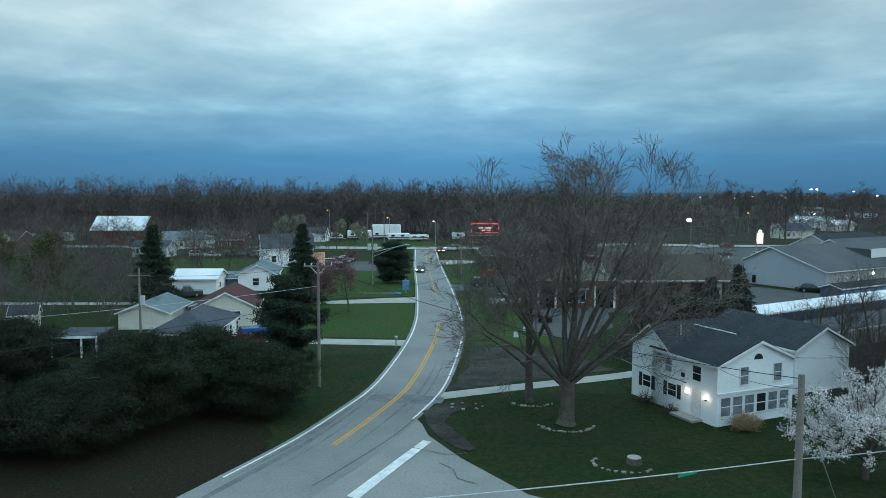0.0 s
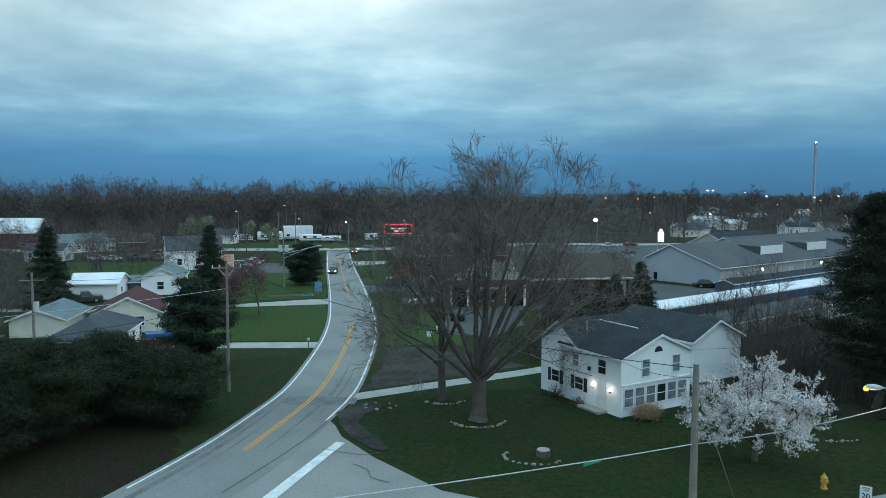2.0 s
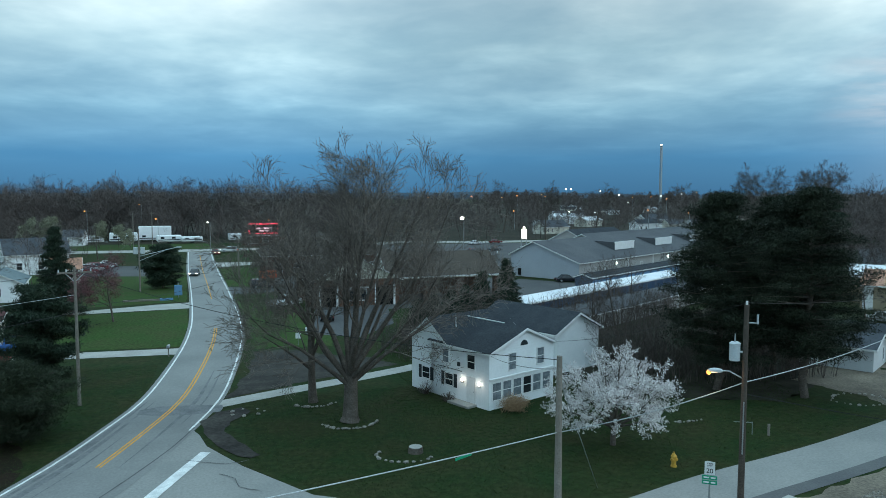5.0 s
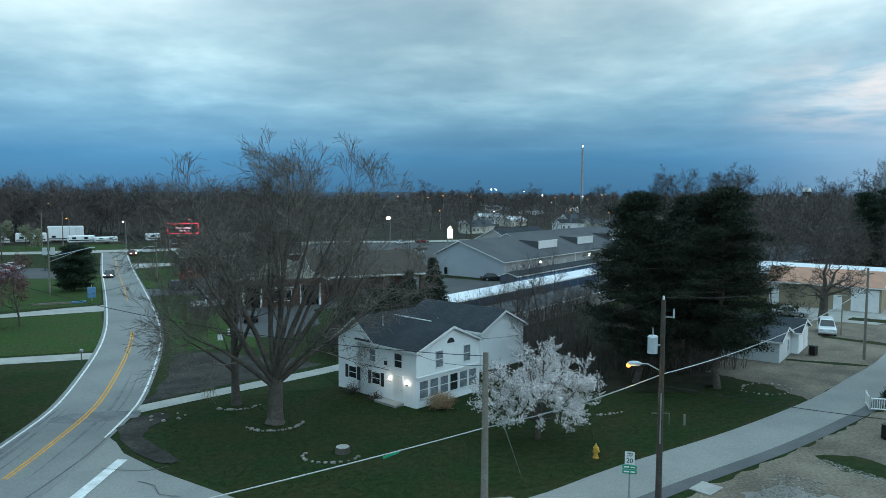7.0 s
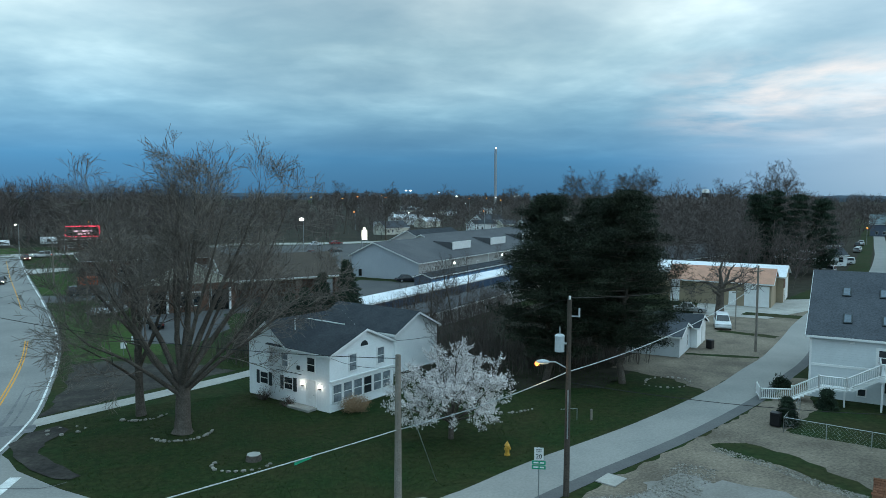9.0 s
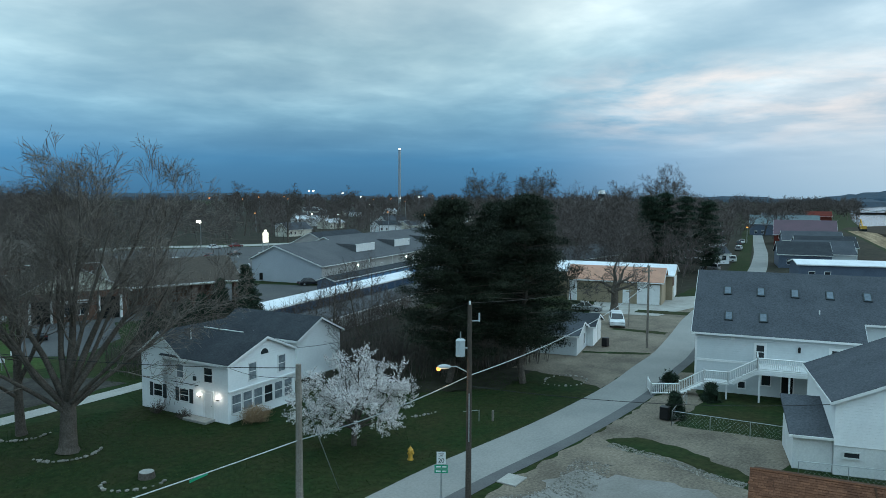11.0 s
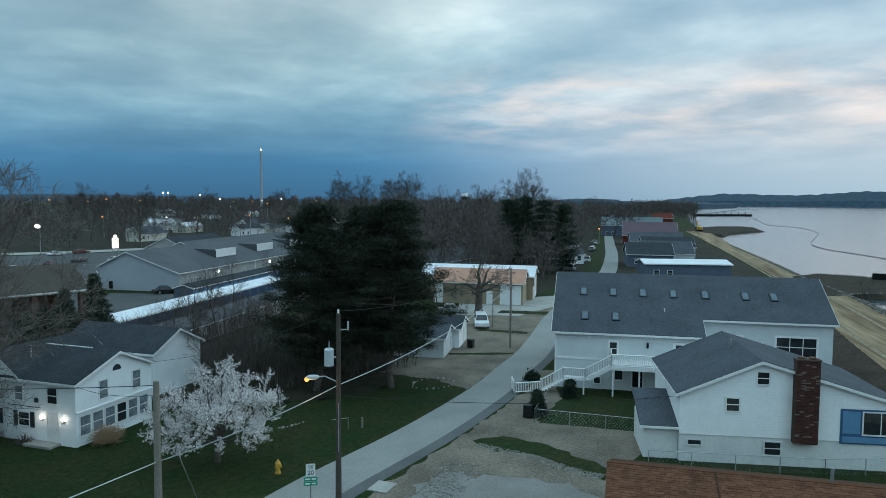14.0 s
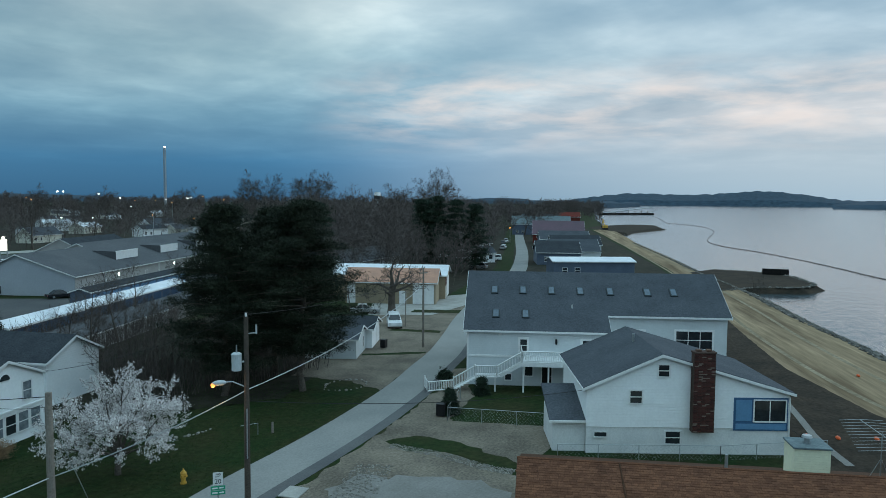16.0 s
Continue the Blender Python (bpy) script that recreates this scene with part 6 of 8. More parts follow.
p_r = pole("utility_pole", 26.2, 30.6, 11.3, "tall wooden utility pole with transformer and street lamp", 0.18, mat=DARKPOLE)
rod_part("insulator", (0, 0, 11.3), (0, 0, 11.5), 0.06, WHITE, p_r)
side = Vector((-0.87, 0.5, 0))
out_r = Vector((0.87, -0.5, 0))
rod_part("bracket", (0, 0, 10.35), tuple(out_r * 0.55 + Vector((0, 0, 10.35))), 0.03, GALV, p_r)
rod_part("insulator", tuple(out_r * 0.55 + Vector((0, 0, 10.3))), tuple(out_r * 0.55 + Vector((0, 0, 10.8))), 0.05, XFMR, p_r)
c = side * 0.52
xf = rod_part("transformer", tuple(c + Vector((0, 0, 8.35))), tuple(c + Vector((0, 0, 9.25))), 0.27, XFMR, p_r, seg=16, label="pale grey pole transformer can")
rod_part("transformer_lid", tuple(c + Vector((0, 0, 9.25))), tuple(c + Vector((0, 0, 9.33))), 0.29, XFMR, xf, 0.2, 16)
rod_part("bushing", tuple(c + Vector((0, 0, 9.3))), tuple(c + Vector((0, 0, 9.75))), 0.05, GALV, xf, 0.03)
rod_part("transformer_bracket", tuple(side * 0.1 + Vector((0, 0, 8.8))), tuple(side * 0.3 + Vector((0, 0, 8.8))), 0.06, GALV, p_r)
lamp_at = side * 1.45 + Vector((0, 0, 7.75))
rod_part("lamp_arm", (0, 0, 7.35), tuple(side * 0.75 + Vector((0, 0, 7.75))), 0.035, GALV, p_r)
rod_part("lamp_arm", tuple(side * 0.75 + Vector((0, 0, 7.75))), tuple(lamp_at), 0.035, GALV, p_r)
bm = bmesh.new()
bmesh.ops.create_uvsphere(bm, u_segments=12, v_segments=8, radius=0.2, matrix=Matrix.Translation(lamp_at) @ Vector((0, 0, 1)).to_track_quat("Z", "Y").to_matrix().to_4x4() @ Matrix.Rotation(math.atan2(side.y, side.x), 4, "Z") @ Matrix.Diagonal((2.0, 0.9, 0.7, 1)))
hd = part("lamp_head", bm, XFMR, p_r, "grey cobra-head street lamp")
bm = bmesh.new()
bmesh.ops.create_uvsphere(bm, u_segments=12, v_segments=8, radius=0.13, matrix=Matrix.Translation(lamp_at + side * 0.32 - Vector((0, 0, 0.10))))
part("lens", bm, LAMPO, hd, "glowing orange lens")
ld = bpy.data.lights.new("street_bulb", "POINT")
ld.energy, ld.color, ld.shadow_soft_size = 60, (1.0, 0.62, 0.30), 0.2
lo = new("street_bulb", ld)
lo.parent = p_r
lo.location = lamp_at + side * 0.30 - Vector((0, 0, 0.55))
rod_part("riser_pipe", (-0.12, -0.15, 3.4), (-0.12, -0.15, 6.2), 0.035, GALV, p_r)

p_m = pole("utility_pole", 17.5, 34.6, 8.3, "short grey wooden pole with guy wire", 0.22)
rod_part("guy_wire", (0.1, 0, 6.9), (3.3, 1.5, 0.0), 0.02, GALV, p_m, seg=5)
p_w = pole("utility_pole", -33.0, 78.0, 9.0, "wooden utility pole with transformer among the houses")
rod_part("transformer", (0.4, -0.2, 5.0), (0.4, -0.2, 6.0), 0.28, XFMR, p_w, seg=14)
rod_part("crossarm", (-1.2, 0, 8.2), (1.2, 0.2, 8.2), 0.06, WOODPOLE, p_w, seg=4)
p_b = pole("street_lamp_pole", -13.2, 135.2, 11.0, "wooden pole with a long street lamp arm")
rod_part("lamp_arm", (0, 0, 6.2), (6.2, 1.0, 7.6), 0.06, GALV, p_b)
rod_part("lamp_arm", (0, 0, 5.4), (4.0, 0.6, 7.0), 0.04, GALV, p_b)
box_part("lamp_head", (6.0, 0.85, 7.5), (6.9, 1.2, 7.7), XFMR, p_b, bevel=0.04)
box_part("equipment_box", (-0.9, -0.3, 6.6), (-0.25, 0.3, 7.8), XFMR, p_b, "grey equipment box", bevel=0.04)
box_part("equipment_box", (0.25, -0.3, 6.6), (0.9, 0.3, 7.8), XFMR, p_b, "grey equipment box", bevel=0.04)
for x, y, h, r in ((6.4, 102.9, 8.2, 0.13), (7.6, 105, 7.4, 0.11), (3.8, 149.6, 8.0, 0.15), (69.5, 50.6, 9.6, 0.15), (-26, 250, 11, 0.16), (-20, 246, 11.5, 0.16), (79.4, 61, 5.4, 0.08), (158, 99, 11, 0.18), (170, 104, 9, 0.15)):
    q = pole("utility_pole", x, y, h, "grey weathered wooden utility pole", r)
    rod_part("crossarm", (-0.8, 0, h - 0.6), (0.8, 0, h - 0.6), 0.06, WOODPOLE, q, seg=4)


def lamp_post(x, y, h, mat, label, r=0.32, pole_mat=None):
    root = thing("lamp_post", lane_frame(x, y, 0), label, "street lamp", "lit lamp posts")
    rod_part("shaft", (0, 0, 0), (0, 0, h), 0.12, pole_mat or GALV, root, 0.07)
    rod_part("arm", (0, 0, h), (-0.7, -0.3, h + 0.1), 0.05, GALV, root)
    bm = bmesh.new()
    bmesh.ops.create_icosphere(bm, subdivisions=2, radius=r * 0.6, matrix=Matrix.Translation((-0.7, -0.3, h)) @ Matrix.Diagonal((1, 1, 0.7, 1)))
    part("lamp_head", bm, mat, root, "glowing lamp head")
    return root


lamp_post(-2.3, 229, 8.6, LAMPW, "tall lit street lamp at the cross street", 0.4)
lamp_post(74, 215, 9.6, LAMPW, "bright lit car park lamp", 1.2)
for x, y, h, m_, r in ((-20, 270, 8.4, LAMPO, 0.5), (-44, 280, 11.0, LAMPO, 0.45), (-28, 300, 13.0, LAMPO, 0.45), (140, 330, 9.0, LAMPO, 0.7), (160, 310, 9.0, LAMPW, 0.5), (108, 118, 9.2, LAMPO, 0.28), (106, 122, 9.2, LAMPW, 0.22), (268, 152, 6.2, LAMPO, 0.6), (196, 118, 3.2, LAMPO, 0.5),
                       (185, 330, 8, LAMPW, 0.4), (330, 480, 14, LAMPO, 0.7), (420, 620, 16, LAMPW, 0.8), (350, 560, 15, LAMPO, 0.8), (500, 700, 18, LAMPW, 1.0), (520, 720, 18, LAMPW, 1.0), (260, 420, 12, LAMPW, 0.6), (-150, 330, 7, LAMPW, 0.4), (-190, 320, 8, LAMPW, 0.4), (190, 290, 10, LAMPO, 0.5), (300, 640, 17, LAMPO, 0.8), (610, 820, 20, LAMPO, 1.0), (150, 205, 11, LAMPO, 0.35), (16, 232, 9.0, LAMPO, 0.35), (9, 236, 5.0, LAMPO, 0.35)):
    lamp_post(x, y, h, m_, "small lit lamp far off among the houses", r)

for az_, h_ in ((27.0, 23), (27.35, 23), (29.6, 21), (19.6, 15), (22.0, 14), (23.2, 16), (25.4, 15), (31.0, 17), (33.4, 15), (35.6, 17), (38.2, 16), (16.2, 14)):
    lamp_post(800 * math.sin(radians(az_)), 800 * math.cos(radians(az_)), h_, LAMPW if h_ > 16 else LAMPO, "small lit lamp far off toward the horizon", 1.5)

wire("overhead_cable", (17.5, 34.6, 4.1), (26.2, 30.6, 7.2), 0.25, 0.028, CABLEG, "pale overhead cable between poles")
wire("overhead_cable", (26.2, 30.6, 7.2), (69.5, 50.6, 7.6), 0.9, 0.028, CABLEG, "pale overhead cable along the street")
wire("overhead_cable", (17.5, 34.6, 4.1), (-2.5, 24.6, 6.2), 0.1, 0.028, CABLEG, "pale overhead cable from the short pole")
wire("overhead_cable", (26.2, 30.6, 11.4), (69.5, 50.6, 9.5), 0.9, 0.014, CABLE, "thin black overhead wire along the street")
wire("overhead_cable", (26.2, 30.6, 11.4), (27.2, 55.6, 4.4), 0.5, 0.014, CABLE, "thin service wire to the white house")
wire("overhead_cable", (26.2, 30.6, 6.6), (47.5, 19.8, 4.4), 0.5, 0.018, CABLE, "black service wire across the gravel yard")
wire("overhead_cable", (17.5, 34.6, 7.6), (20.3, 52.2, 4.3), 0.3, 0.014, CABLE, "thin service wire to the house")
wire("overhead_cable", (-10.9, 62.9, 10.9), (17.5, 34.6, 8.1), 1.1, 0.020, CABLE, "black overhead wire across the road")
wire("overhead_cable", (-10.9, 62.9, 8.0), (6.4, 102.9, 7.2), 0.8, 0.018, CABLE, "black overhead wire across the road")
wire("overhead_cable", (-10.9, 62.9, 10.9), (-13.2, 135.2, 10.4), 0.9, 0.016, CABLE, "black overhead wire along the road")
wire("overhead_cable", (-10.9, 62.9, 10.9), (-33, 78, 8.3), 0.5, 0.016, CABLE, "black overhead wire to the houses")
wire("overhead_cable", (-10.9, 62.9, 7.6), (-40, 30, 8.0), 0.6, 0.022, CABLE, "black overhead wire over the pines")
wire("overhead_cable", (-10.9, 62.9, 9.0), (-60, 44, 7.4), 0.8, 0.018, CABLEG, "pale overhead wire over the pines")
wire("overhead_cable", (-33, 78, 8.0), (-80, 74, 8.0), 0.6, 0.018, CABLE, "black overhead wire among the houses")
tag = thing("cable_tag", Matrix.Translation((10.9, 31.3, 4.62)), "small green tag hanging on the cable", "tag")
box_part("plate", (-0.55, -0.02, -0.06), (0.55, 0.02, 0.06), SIGNGREEN, tag, m=Matrix.Rotation(radians(27), 4, "Z"))

# ---- small street things ----
def hydrant(x, y):
    root = thing("fire_hydrant", lane_frame(x, y, 20), "yellow-painted cast iron fire hydrant on the grass", "fire hydrant")
    bm = bmesh.new()
    for z0, z1, r0, r1 in ((0, 0.08, 0.20, 0.20), (0.08, 0.62, 0.145, 0.135), (0.62, 0.70, 0.19, 0.19), (0.70, 0.86, 0.165, 0.07)):
        put_rod(bm, (0, 0, z0), (0, 0, z1), r0, r1, 12)
    part("barrel", bm, HYDY, root)
    rod_part("top_nut", (0, 0, 0.86), (0, 0, 0.95), 0.04, HYDY, root, seg=6)
    for d in ((1, 0), (-1, 0), (0, -1)):
        rod_part("outlet", (d[0] * 0.1, d[1] * 0.1, 0.5), (d[0] * 0.25, d[1] * 0.25, 0.5), 0.085, HYDY, root, seg=10)


hydrant(27.0, 37.6)


def street_sign(x, y):
    root = thing("speed_sign", lane_frame(x, y, 0), "white speed limit sign above two green name plates", "road sign")
    rod_part("post", (0, 0, 0), (0, 0, 2.95), 0.035, GALV, root, seg=6)
    f = Matrix.Rotation(radians(-38), 4, "Z")
    box_part("speed_plate", (-0.26, -0.05, 2.25), (0.26, -0.03, 2.95), WHITE, root, "white plate with black lettering", f)
    up_m = lambda xx, zz: f @ Matrix.Translation((xx, -0.056, zz)) @ Matrix.Rotation(radians(90), 4, "X")
    text_part("20", 0.36, up_m(0, 2.44), BLACK, root)
    text_part("SPEED\nLIMIT", 0.12, up_m(0, 2.78), BLACK, root)
    for z0 in (1.98, 1.72):
        g_ = box_part("name_plate", (-0.38, -0.06, z0), (0.38, -0.04, z0 + 0.22), SIGNGREEN, root, "green name plate with plain white bars", f)
        for s0, s1 in ((-0.30, -0.02), (0.06, 0.30)):
            box_part("bar", (s0, -0.065, z0 + 0.07), (s1, -0.06, z0 + 0.15), WHITE, g_, "", f)


street_sign(24.6, 31.1)


def stone_ring(x, y, r, n, label, seed, arc=(0, 360)):
    root = thing("stone_ring", lane_frame(x, y, 0), label, "stones")
    rnd = random.Random(seed)
    for i in range(n):
        a = radians(arc[0] + (arc[1] - arc[0]) * i / n)
        bm = bmesh.new()
        s = rnd.uniform(0.07, 0.17)
        bmesh.ops.create_icosphere(bm, subdivisions=1, radius=s, matrix=Matrix.Translation((r * math.cos(a) * rnd.uniform(0.9, 1.1), r * 0.8 * math.sin(a), s * 0.4)) @ Matrix.Diagonal((1.2, 0.9, 0.7, 1)))
        for v in bm.verts:
            v.co += Vector((rnd.uniform(-1, 1), rnd.uniform(-1, 1), rnd.uniform(-1, 1))) * s * 0.2
        part("stone", bm, STONE, root)


stone_ring(9.2, 52.4, 2.1, 22, "ring of pale field stones round the tree", 3, (185, 350))
stone_ring(7.3, 58.2, 1.6, 14, "ring of pale field stones round the tree", 4, (190, 350))
stone_ring(11.6, 44.6, 1.9, 12, "broken ring of pale stones by the stump", 5, (150, 330))
stone_ring(50.6, 45.8, 2.2, 22, "oval stone-edged flower bed", 6)
stone_ring(33.6, 47.0, 2.6, 12, "loose line of white stones on the grass", 7, (200, 300))
stone_ring(1.9, 57.0, 1.2, 7, "pale broken stones at the road corner", 8)
stump = thing("tree_stump", lane_frame(12.2, 44.8, 0), "pale sawn tree stump on the lawn", "stump")
rod_part("stump_wood", (0, 0, 0), (0, 0, 0.38), 0.52, BARK, stump, 0.45, 14)
rod_part("cut_face", (0, 0, 0.38), (0, 0, 0.40), 0.44, CONCRETE, stump, 0.43, 14, "pale sawn top")
pad = thing("utility_pad", lane_frame(30.0, 31.0, 20), "pale square concrete cover in the gravel", "cover")
box_part("slab", (-0.8, -0.65, 0.0), (0.8, 0.65, 0.09), CONCRETE, pad, bevel=0.02)
pst = thing("wood_post", lane_frame(36.9, 40.6, 0), "short wooden post at the grass edge", "post")
box_part("post", (-0.07, -0.07, 0), (0.07, 0.07, 0.85), WOODPOLE, pst, bevel=0.01)
tin = thing("yard_gate", lane_frame(36.0, 41.2, 0), "low wire gate frame in the grass", "gate")
rod_part("post", (0, 0, 0), (0, 0, 0.9), 0.03, GALV, tin)
rod_part("rail", (0, 0, 0.88), (-1.2, 0.5, 0.88), 0.02, GALV, tin)
mb = thing("mailbox", lane_frame(-5.2, 79.6, 80), "small grey roadside mailbox on a post", "mailbox")
box_part("post", (-0.05, -0.05, 0), (0.05, 0.05, 0.95), WOODPOLE, mb)
box_part("box", (-0.28, -0.14, 0.95), (0.28, 0.14, 1.25), GALV, mb, bevel=0.05)
bsg = thing("blue_sign", lane_frame(-6.4, 124.5, 0), "small blue banner sign on a post", "sign")
box_part("post", (-0.06, -0.06, 0), (0.06, 0.06, 2.6), GALV, bsg)
box_part("panel", (-0.6, -0.1, 0.5), (0.6, 0.1, 2.2), LIGHTBLUE, bsg, bevel=0.05)
pl = thing("yard_plank", lane_frame(-12.5, 122.5, 4), "low teal-ended timber edging on the lawn", "edging")
box_part("plank", (-2.0, -0.1, 0), (3.4, 0.1, 0.3), WOODPOLE, pl, bevel=0.02)
box_part("teal_end", (3.4, -0.12, 0), (5.4, 0.12, 0.35), LIGHTBLUE, pl, bevel=0.02)
for x, y, w in ((9.9, 84.6, 0.75), (8.4, 81.4, 0.6)):
    s_ = thing("yard_sign", lane_frame(x, y, -5), "small white sign board on a stake", "sign")
    box_part("stake", (-0.03, -0.03, 0), (0.03, 0.03, 1.4), GALV, s_)
    box_part("board", (-w / 2, -0.03, 0.8), (w / 2, 0.0, 1.45), WHITE, s_, bevel=0.01)
dmp = thing("orange_bin", lane_frame(9.5, 150, 10), "orange skip beside the drive", "skip")
box_part("tub", (-1.6, -0.9, 0), (1.6, 0.9, 1.5), ORANGE, dmp, bevel=0.06)
bn = thing("wheeled_bin", lane_frame(48.0, 32.8, 20), "dark wheeled rubbish bin by the fence", "bin")
box_part("tub", (-0.32, -0.35, 0.08), (0.32, 0.35, 1.0), BLACK, bn, bevel=0.05)
box_part("lid", (-0.34, -0.37, 1.0), (0.34, 0.37, 1.08), BLACK, bn, bevel=0.03)
bn2 = copy_thing(bn, lane_frame(66.2, 54.0, 10))
ac = thing("heat_pump", lane_frame(63.0, 29.0, -60), "white outdoor air unit under the deck", "air conditioner")
box_part("case", (-0.45, -0.25, 0), (0.45, 0.25, 0.9), WHITE, ac, bevel=0.03)
tw = thing("radio_tower", lane_frame(505, 748, 0), "tall slim lattice radio mast with a light on top", "mast")
for i in range(3):
    a = i * 2.094
    rod_part("leg", (1.6 * math.cos(a), 1.6 * math.sin(a), 0), (1.3 * math.cos(a), 1.3 * math.sin(a), 76), 0.45, GALV, tw, 0.4, 5)
bm = bmesh.new()
for k in range(38):
    for i in range(3):
        a, b = i * 2.094, (i + 1) * 2.094
        put_rod(bm, (1.5 * math.cos(a), 1.5 * math.sin(a), k * 2), (1.5 * math.cos(b), 1.5 * math.sin(b), k * 2 + 2), 0.22, seg=4)
part("lattice", bm, GALV, tw)
bm = bmesh.new()
bmesh.ops.create_icosphere(bm, subdivisions=2, radius=1.0, matrix=Matrix.Translation((0, 0, 76.5)))
part("beacon", bm, LAMPW, tw, "white beacon")
wt_ = thing("water_tower", lane_frame(640, 540, 0), "far pale water tower with dark band", "water tower")
rod_part("stem", (0, 0, 0), (0, 0, 22), 2.0, GALV, wt_)
rod_part("tank", (0, 0, 18), (0, 0, 22), 4.2, SHUTTER, wt_, seg=16)
rod_part("tank_top", (0, 0, 22), (0, 0, 26), 4.2, WHITE, wt_, 3.2, seg=16)


def chain_fence(name, pts, h, label, mat):
    root = thing(name, Matrix(), label, "fence")
    for i in range(len(pts) - 1):
        a, b = Vector((*pts[i], 0)), Vector((*pts[i + 1], 0))
        n = max(1, int((b - a).length / 2.4))
        for k in range(n + 1):
            p = a.lerp(b, k / n)
            rod_part("post", p, p + Vector((0, 0, h)), 0.03, mat, root, seg=6)
        rod_part("top_rail", a + Vector((0, 0, h)), b + Vector((0, 0, h)), 0.022, mat, root, seg=5)
        bm = bmesh.new()
        ln = (b - a).length
        d = (b - a) / ln
        k = 0.0
        while k < ln - h * 0.5:
            for s in (1, -1):
                p = a + d * k + Vector((0, 0, 0.05 if s > 0 else h - 0.05))
                q = a + d * min(ln, k + h * 0.9) + Vector((0, 0, h - 0.05 if s > 0 else 0.05))
                put_rod(bm, p, q, 0.003, seg=3)
            k += 0.28
        part("mesh", bm, mat, root)


chain_fence("wire_fence", [(50.6, 24.0), (47.2, 31.6), (53.0, 34.2)], 1.15, "low chain-link fence round the back yard", GALV)
chain_fence("wire_fence", [(44.6, 20.6), (50.9, 11.4), (56.6, 5.6)], 1.1, "low chain-link fence along the house", GALV)

# ---- vehicles ----
car(85.0, 73.4, -48, "silver", "sedan", "old silver sedan parked beside the garage")
car(78.6, 62.4, -138, "white", "van", "white minivan parked on the driveway")
car(65.0, 126.6, -8, "black", "sedan", "black sedan parked at the store wall")
car(7.6, 134.0, 8, "grey", "suv", "dark grey car leaving the entrance drive")
car(9.4, 110.6, 30, "white", "pickup", "white pickup parked on the grass edge")
car(13.9, 97.5, 85, "black", "sedan", "black car parked before the brick building")
car(-4.9, 159.0, -95, "grey", "sedan", "grey car with lit headlamps on the road", True)
car(3.0, 221.0, 175, "white", "suv", "white car waiting at the far junction", True)
car(-0.8, 214.0, -80, "red", "sedan", "dark red car at the far junction", True)
car(-21.6, 86.4, 20, "blue", "pickup", "blue pickup parked beside the white house")
car(-42.6, 119.0, 20, "grey", "pickup", "dark vehicle before the white garage")
for i, (x, y, dg, col, st) in enumerate([(-27, 170, 10, "red", "sedan"), (-26.5, 173.5, 10, "silver", "suv"), (-26, 177, 10, "red", "suv"), (-25.5, 180.5, 10, "white", "sedan"), (-25, 184, 10, "silver", "sedan"),
                                          (-67, 197, 5, "white", "suv"), (-62.5, 196, 8, "white", "sedan"), (-58, 197, 84, "grey", "suv"), (-54.5, 197, 86, "black", "sedan"), (-51, 197, 84, "silver", "suv"), (-71, 203, 8, "grey", "suv")]):
    car(x, y, dg, col, st, f"{col} car in the row of parked vehicles", group="parked row")
for x, y, dg, col, st, lit in [(58, 186, 15, "silver", "suv", False), (70, 196, -80, "red", "sedan", True), (80, 204, 30, "grey", "sedan", False), (88, 200, 20, "white", "sedan", False), (90, 188, 20, "white", "pickup", False), (84, 232, 10, "white", "sedan", False), (93, 236, 5, "red", "sedan", False), (97, 210, 25, "silver", "suv", False)]:
    car(x, y, dg, col, st, f"{col} {st} standing in the wide car park", lit, "car park vehicles")

for x, y, dg, col, st in [(226, 131, 28, "silver", "suv"), (233, 134.5, 28, "white", "sedan"), (252, 146, 28, "grey", "suv"), (262, 150.5, 28, "white", "pickup"), (183, 109, 118, "white", "van"), (158, 98.5, 100, "silver", "suv")]:
    car(x, y, dg, col, st, f"{col} {st} parked along the lake street", False, "lake street cars")

# ---- roadside business with red neon frame ----
nb = simple_house("neon_shop", 9, 244, 8, 19, 9, 3.4, 4.6, BRICK, BROWNROOF, "low tan-lit roadside shop at the cross street", "shop", wins=[("y0", s, 1.0, 1.8, 1.4) for s in (1.5, 5, 9, 13)])
ns = thing("neon_sign", lane_frame(9.4, 240, 4), "framed sign with glowing red neon border", "sign")
box_part("board", (0, 0.05, 4.3), (9.4, 0.25, 7.6), DARK, ns, "dark board")
for lo_, hi_ in (((0, -0.1, 4.3), (9.4, 0.0, 4.55)), ((0, -0.1, 7.3), (9.4, 0.0, 7.6)), ((0, -0.1, 4.56), (0.26, 0.0, 7.29)), ((9.14, -0.1, 4.56), (9.4, 0.0, 7.29))):
    box_part("neon_tube", lo_, hi_, NEON, ns, "red neon")
for s0, s1, z0 in ((2.3, 4.2, 5.8), (4.6, 7.4, 5.8), (3.4, 4.7, 5.0), (5.0, 6.6, 5.0)):
    box_part("bar", (s0, -0.08, z0), (s1, 0.0, z0 + 0.5), NEONW, ns)
for s0 in (0.6, 8.6):
    rod_part("post", (s0, 0.15, 0), (s0, 0.15, 4.3), 0.12, GALV, ns)
ls = thing("lit_sign", lane_frame(82.3, 187, 0), "tall lit white pylon sign of the car park", "sign")
rod_part("post", (-0.8, 0, 0), (-0.8, 0, 5), 0.12, GALV, ls)
rod_part("post", (0.8, 0, 0), (0.8, 0, 5), 0.12, GALV, ls)
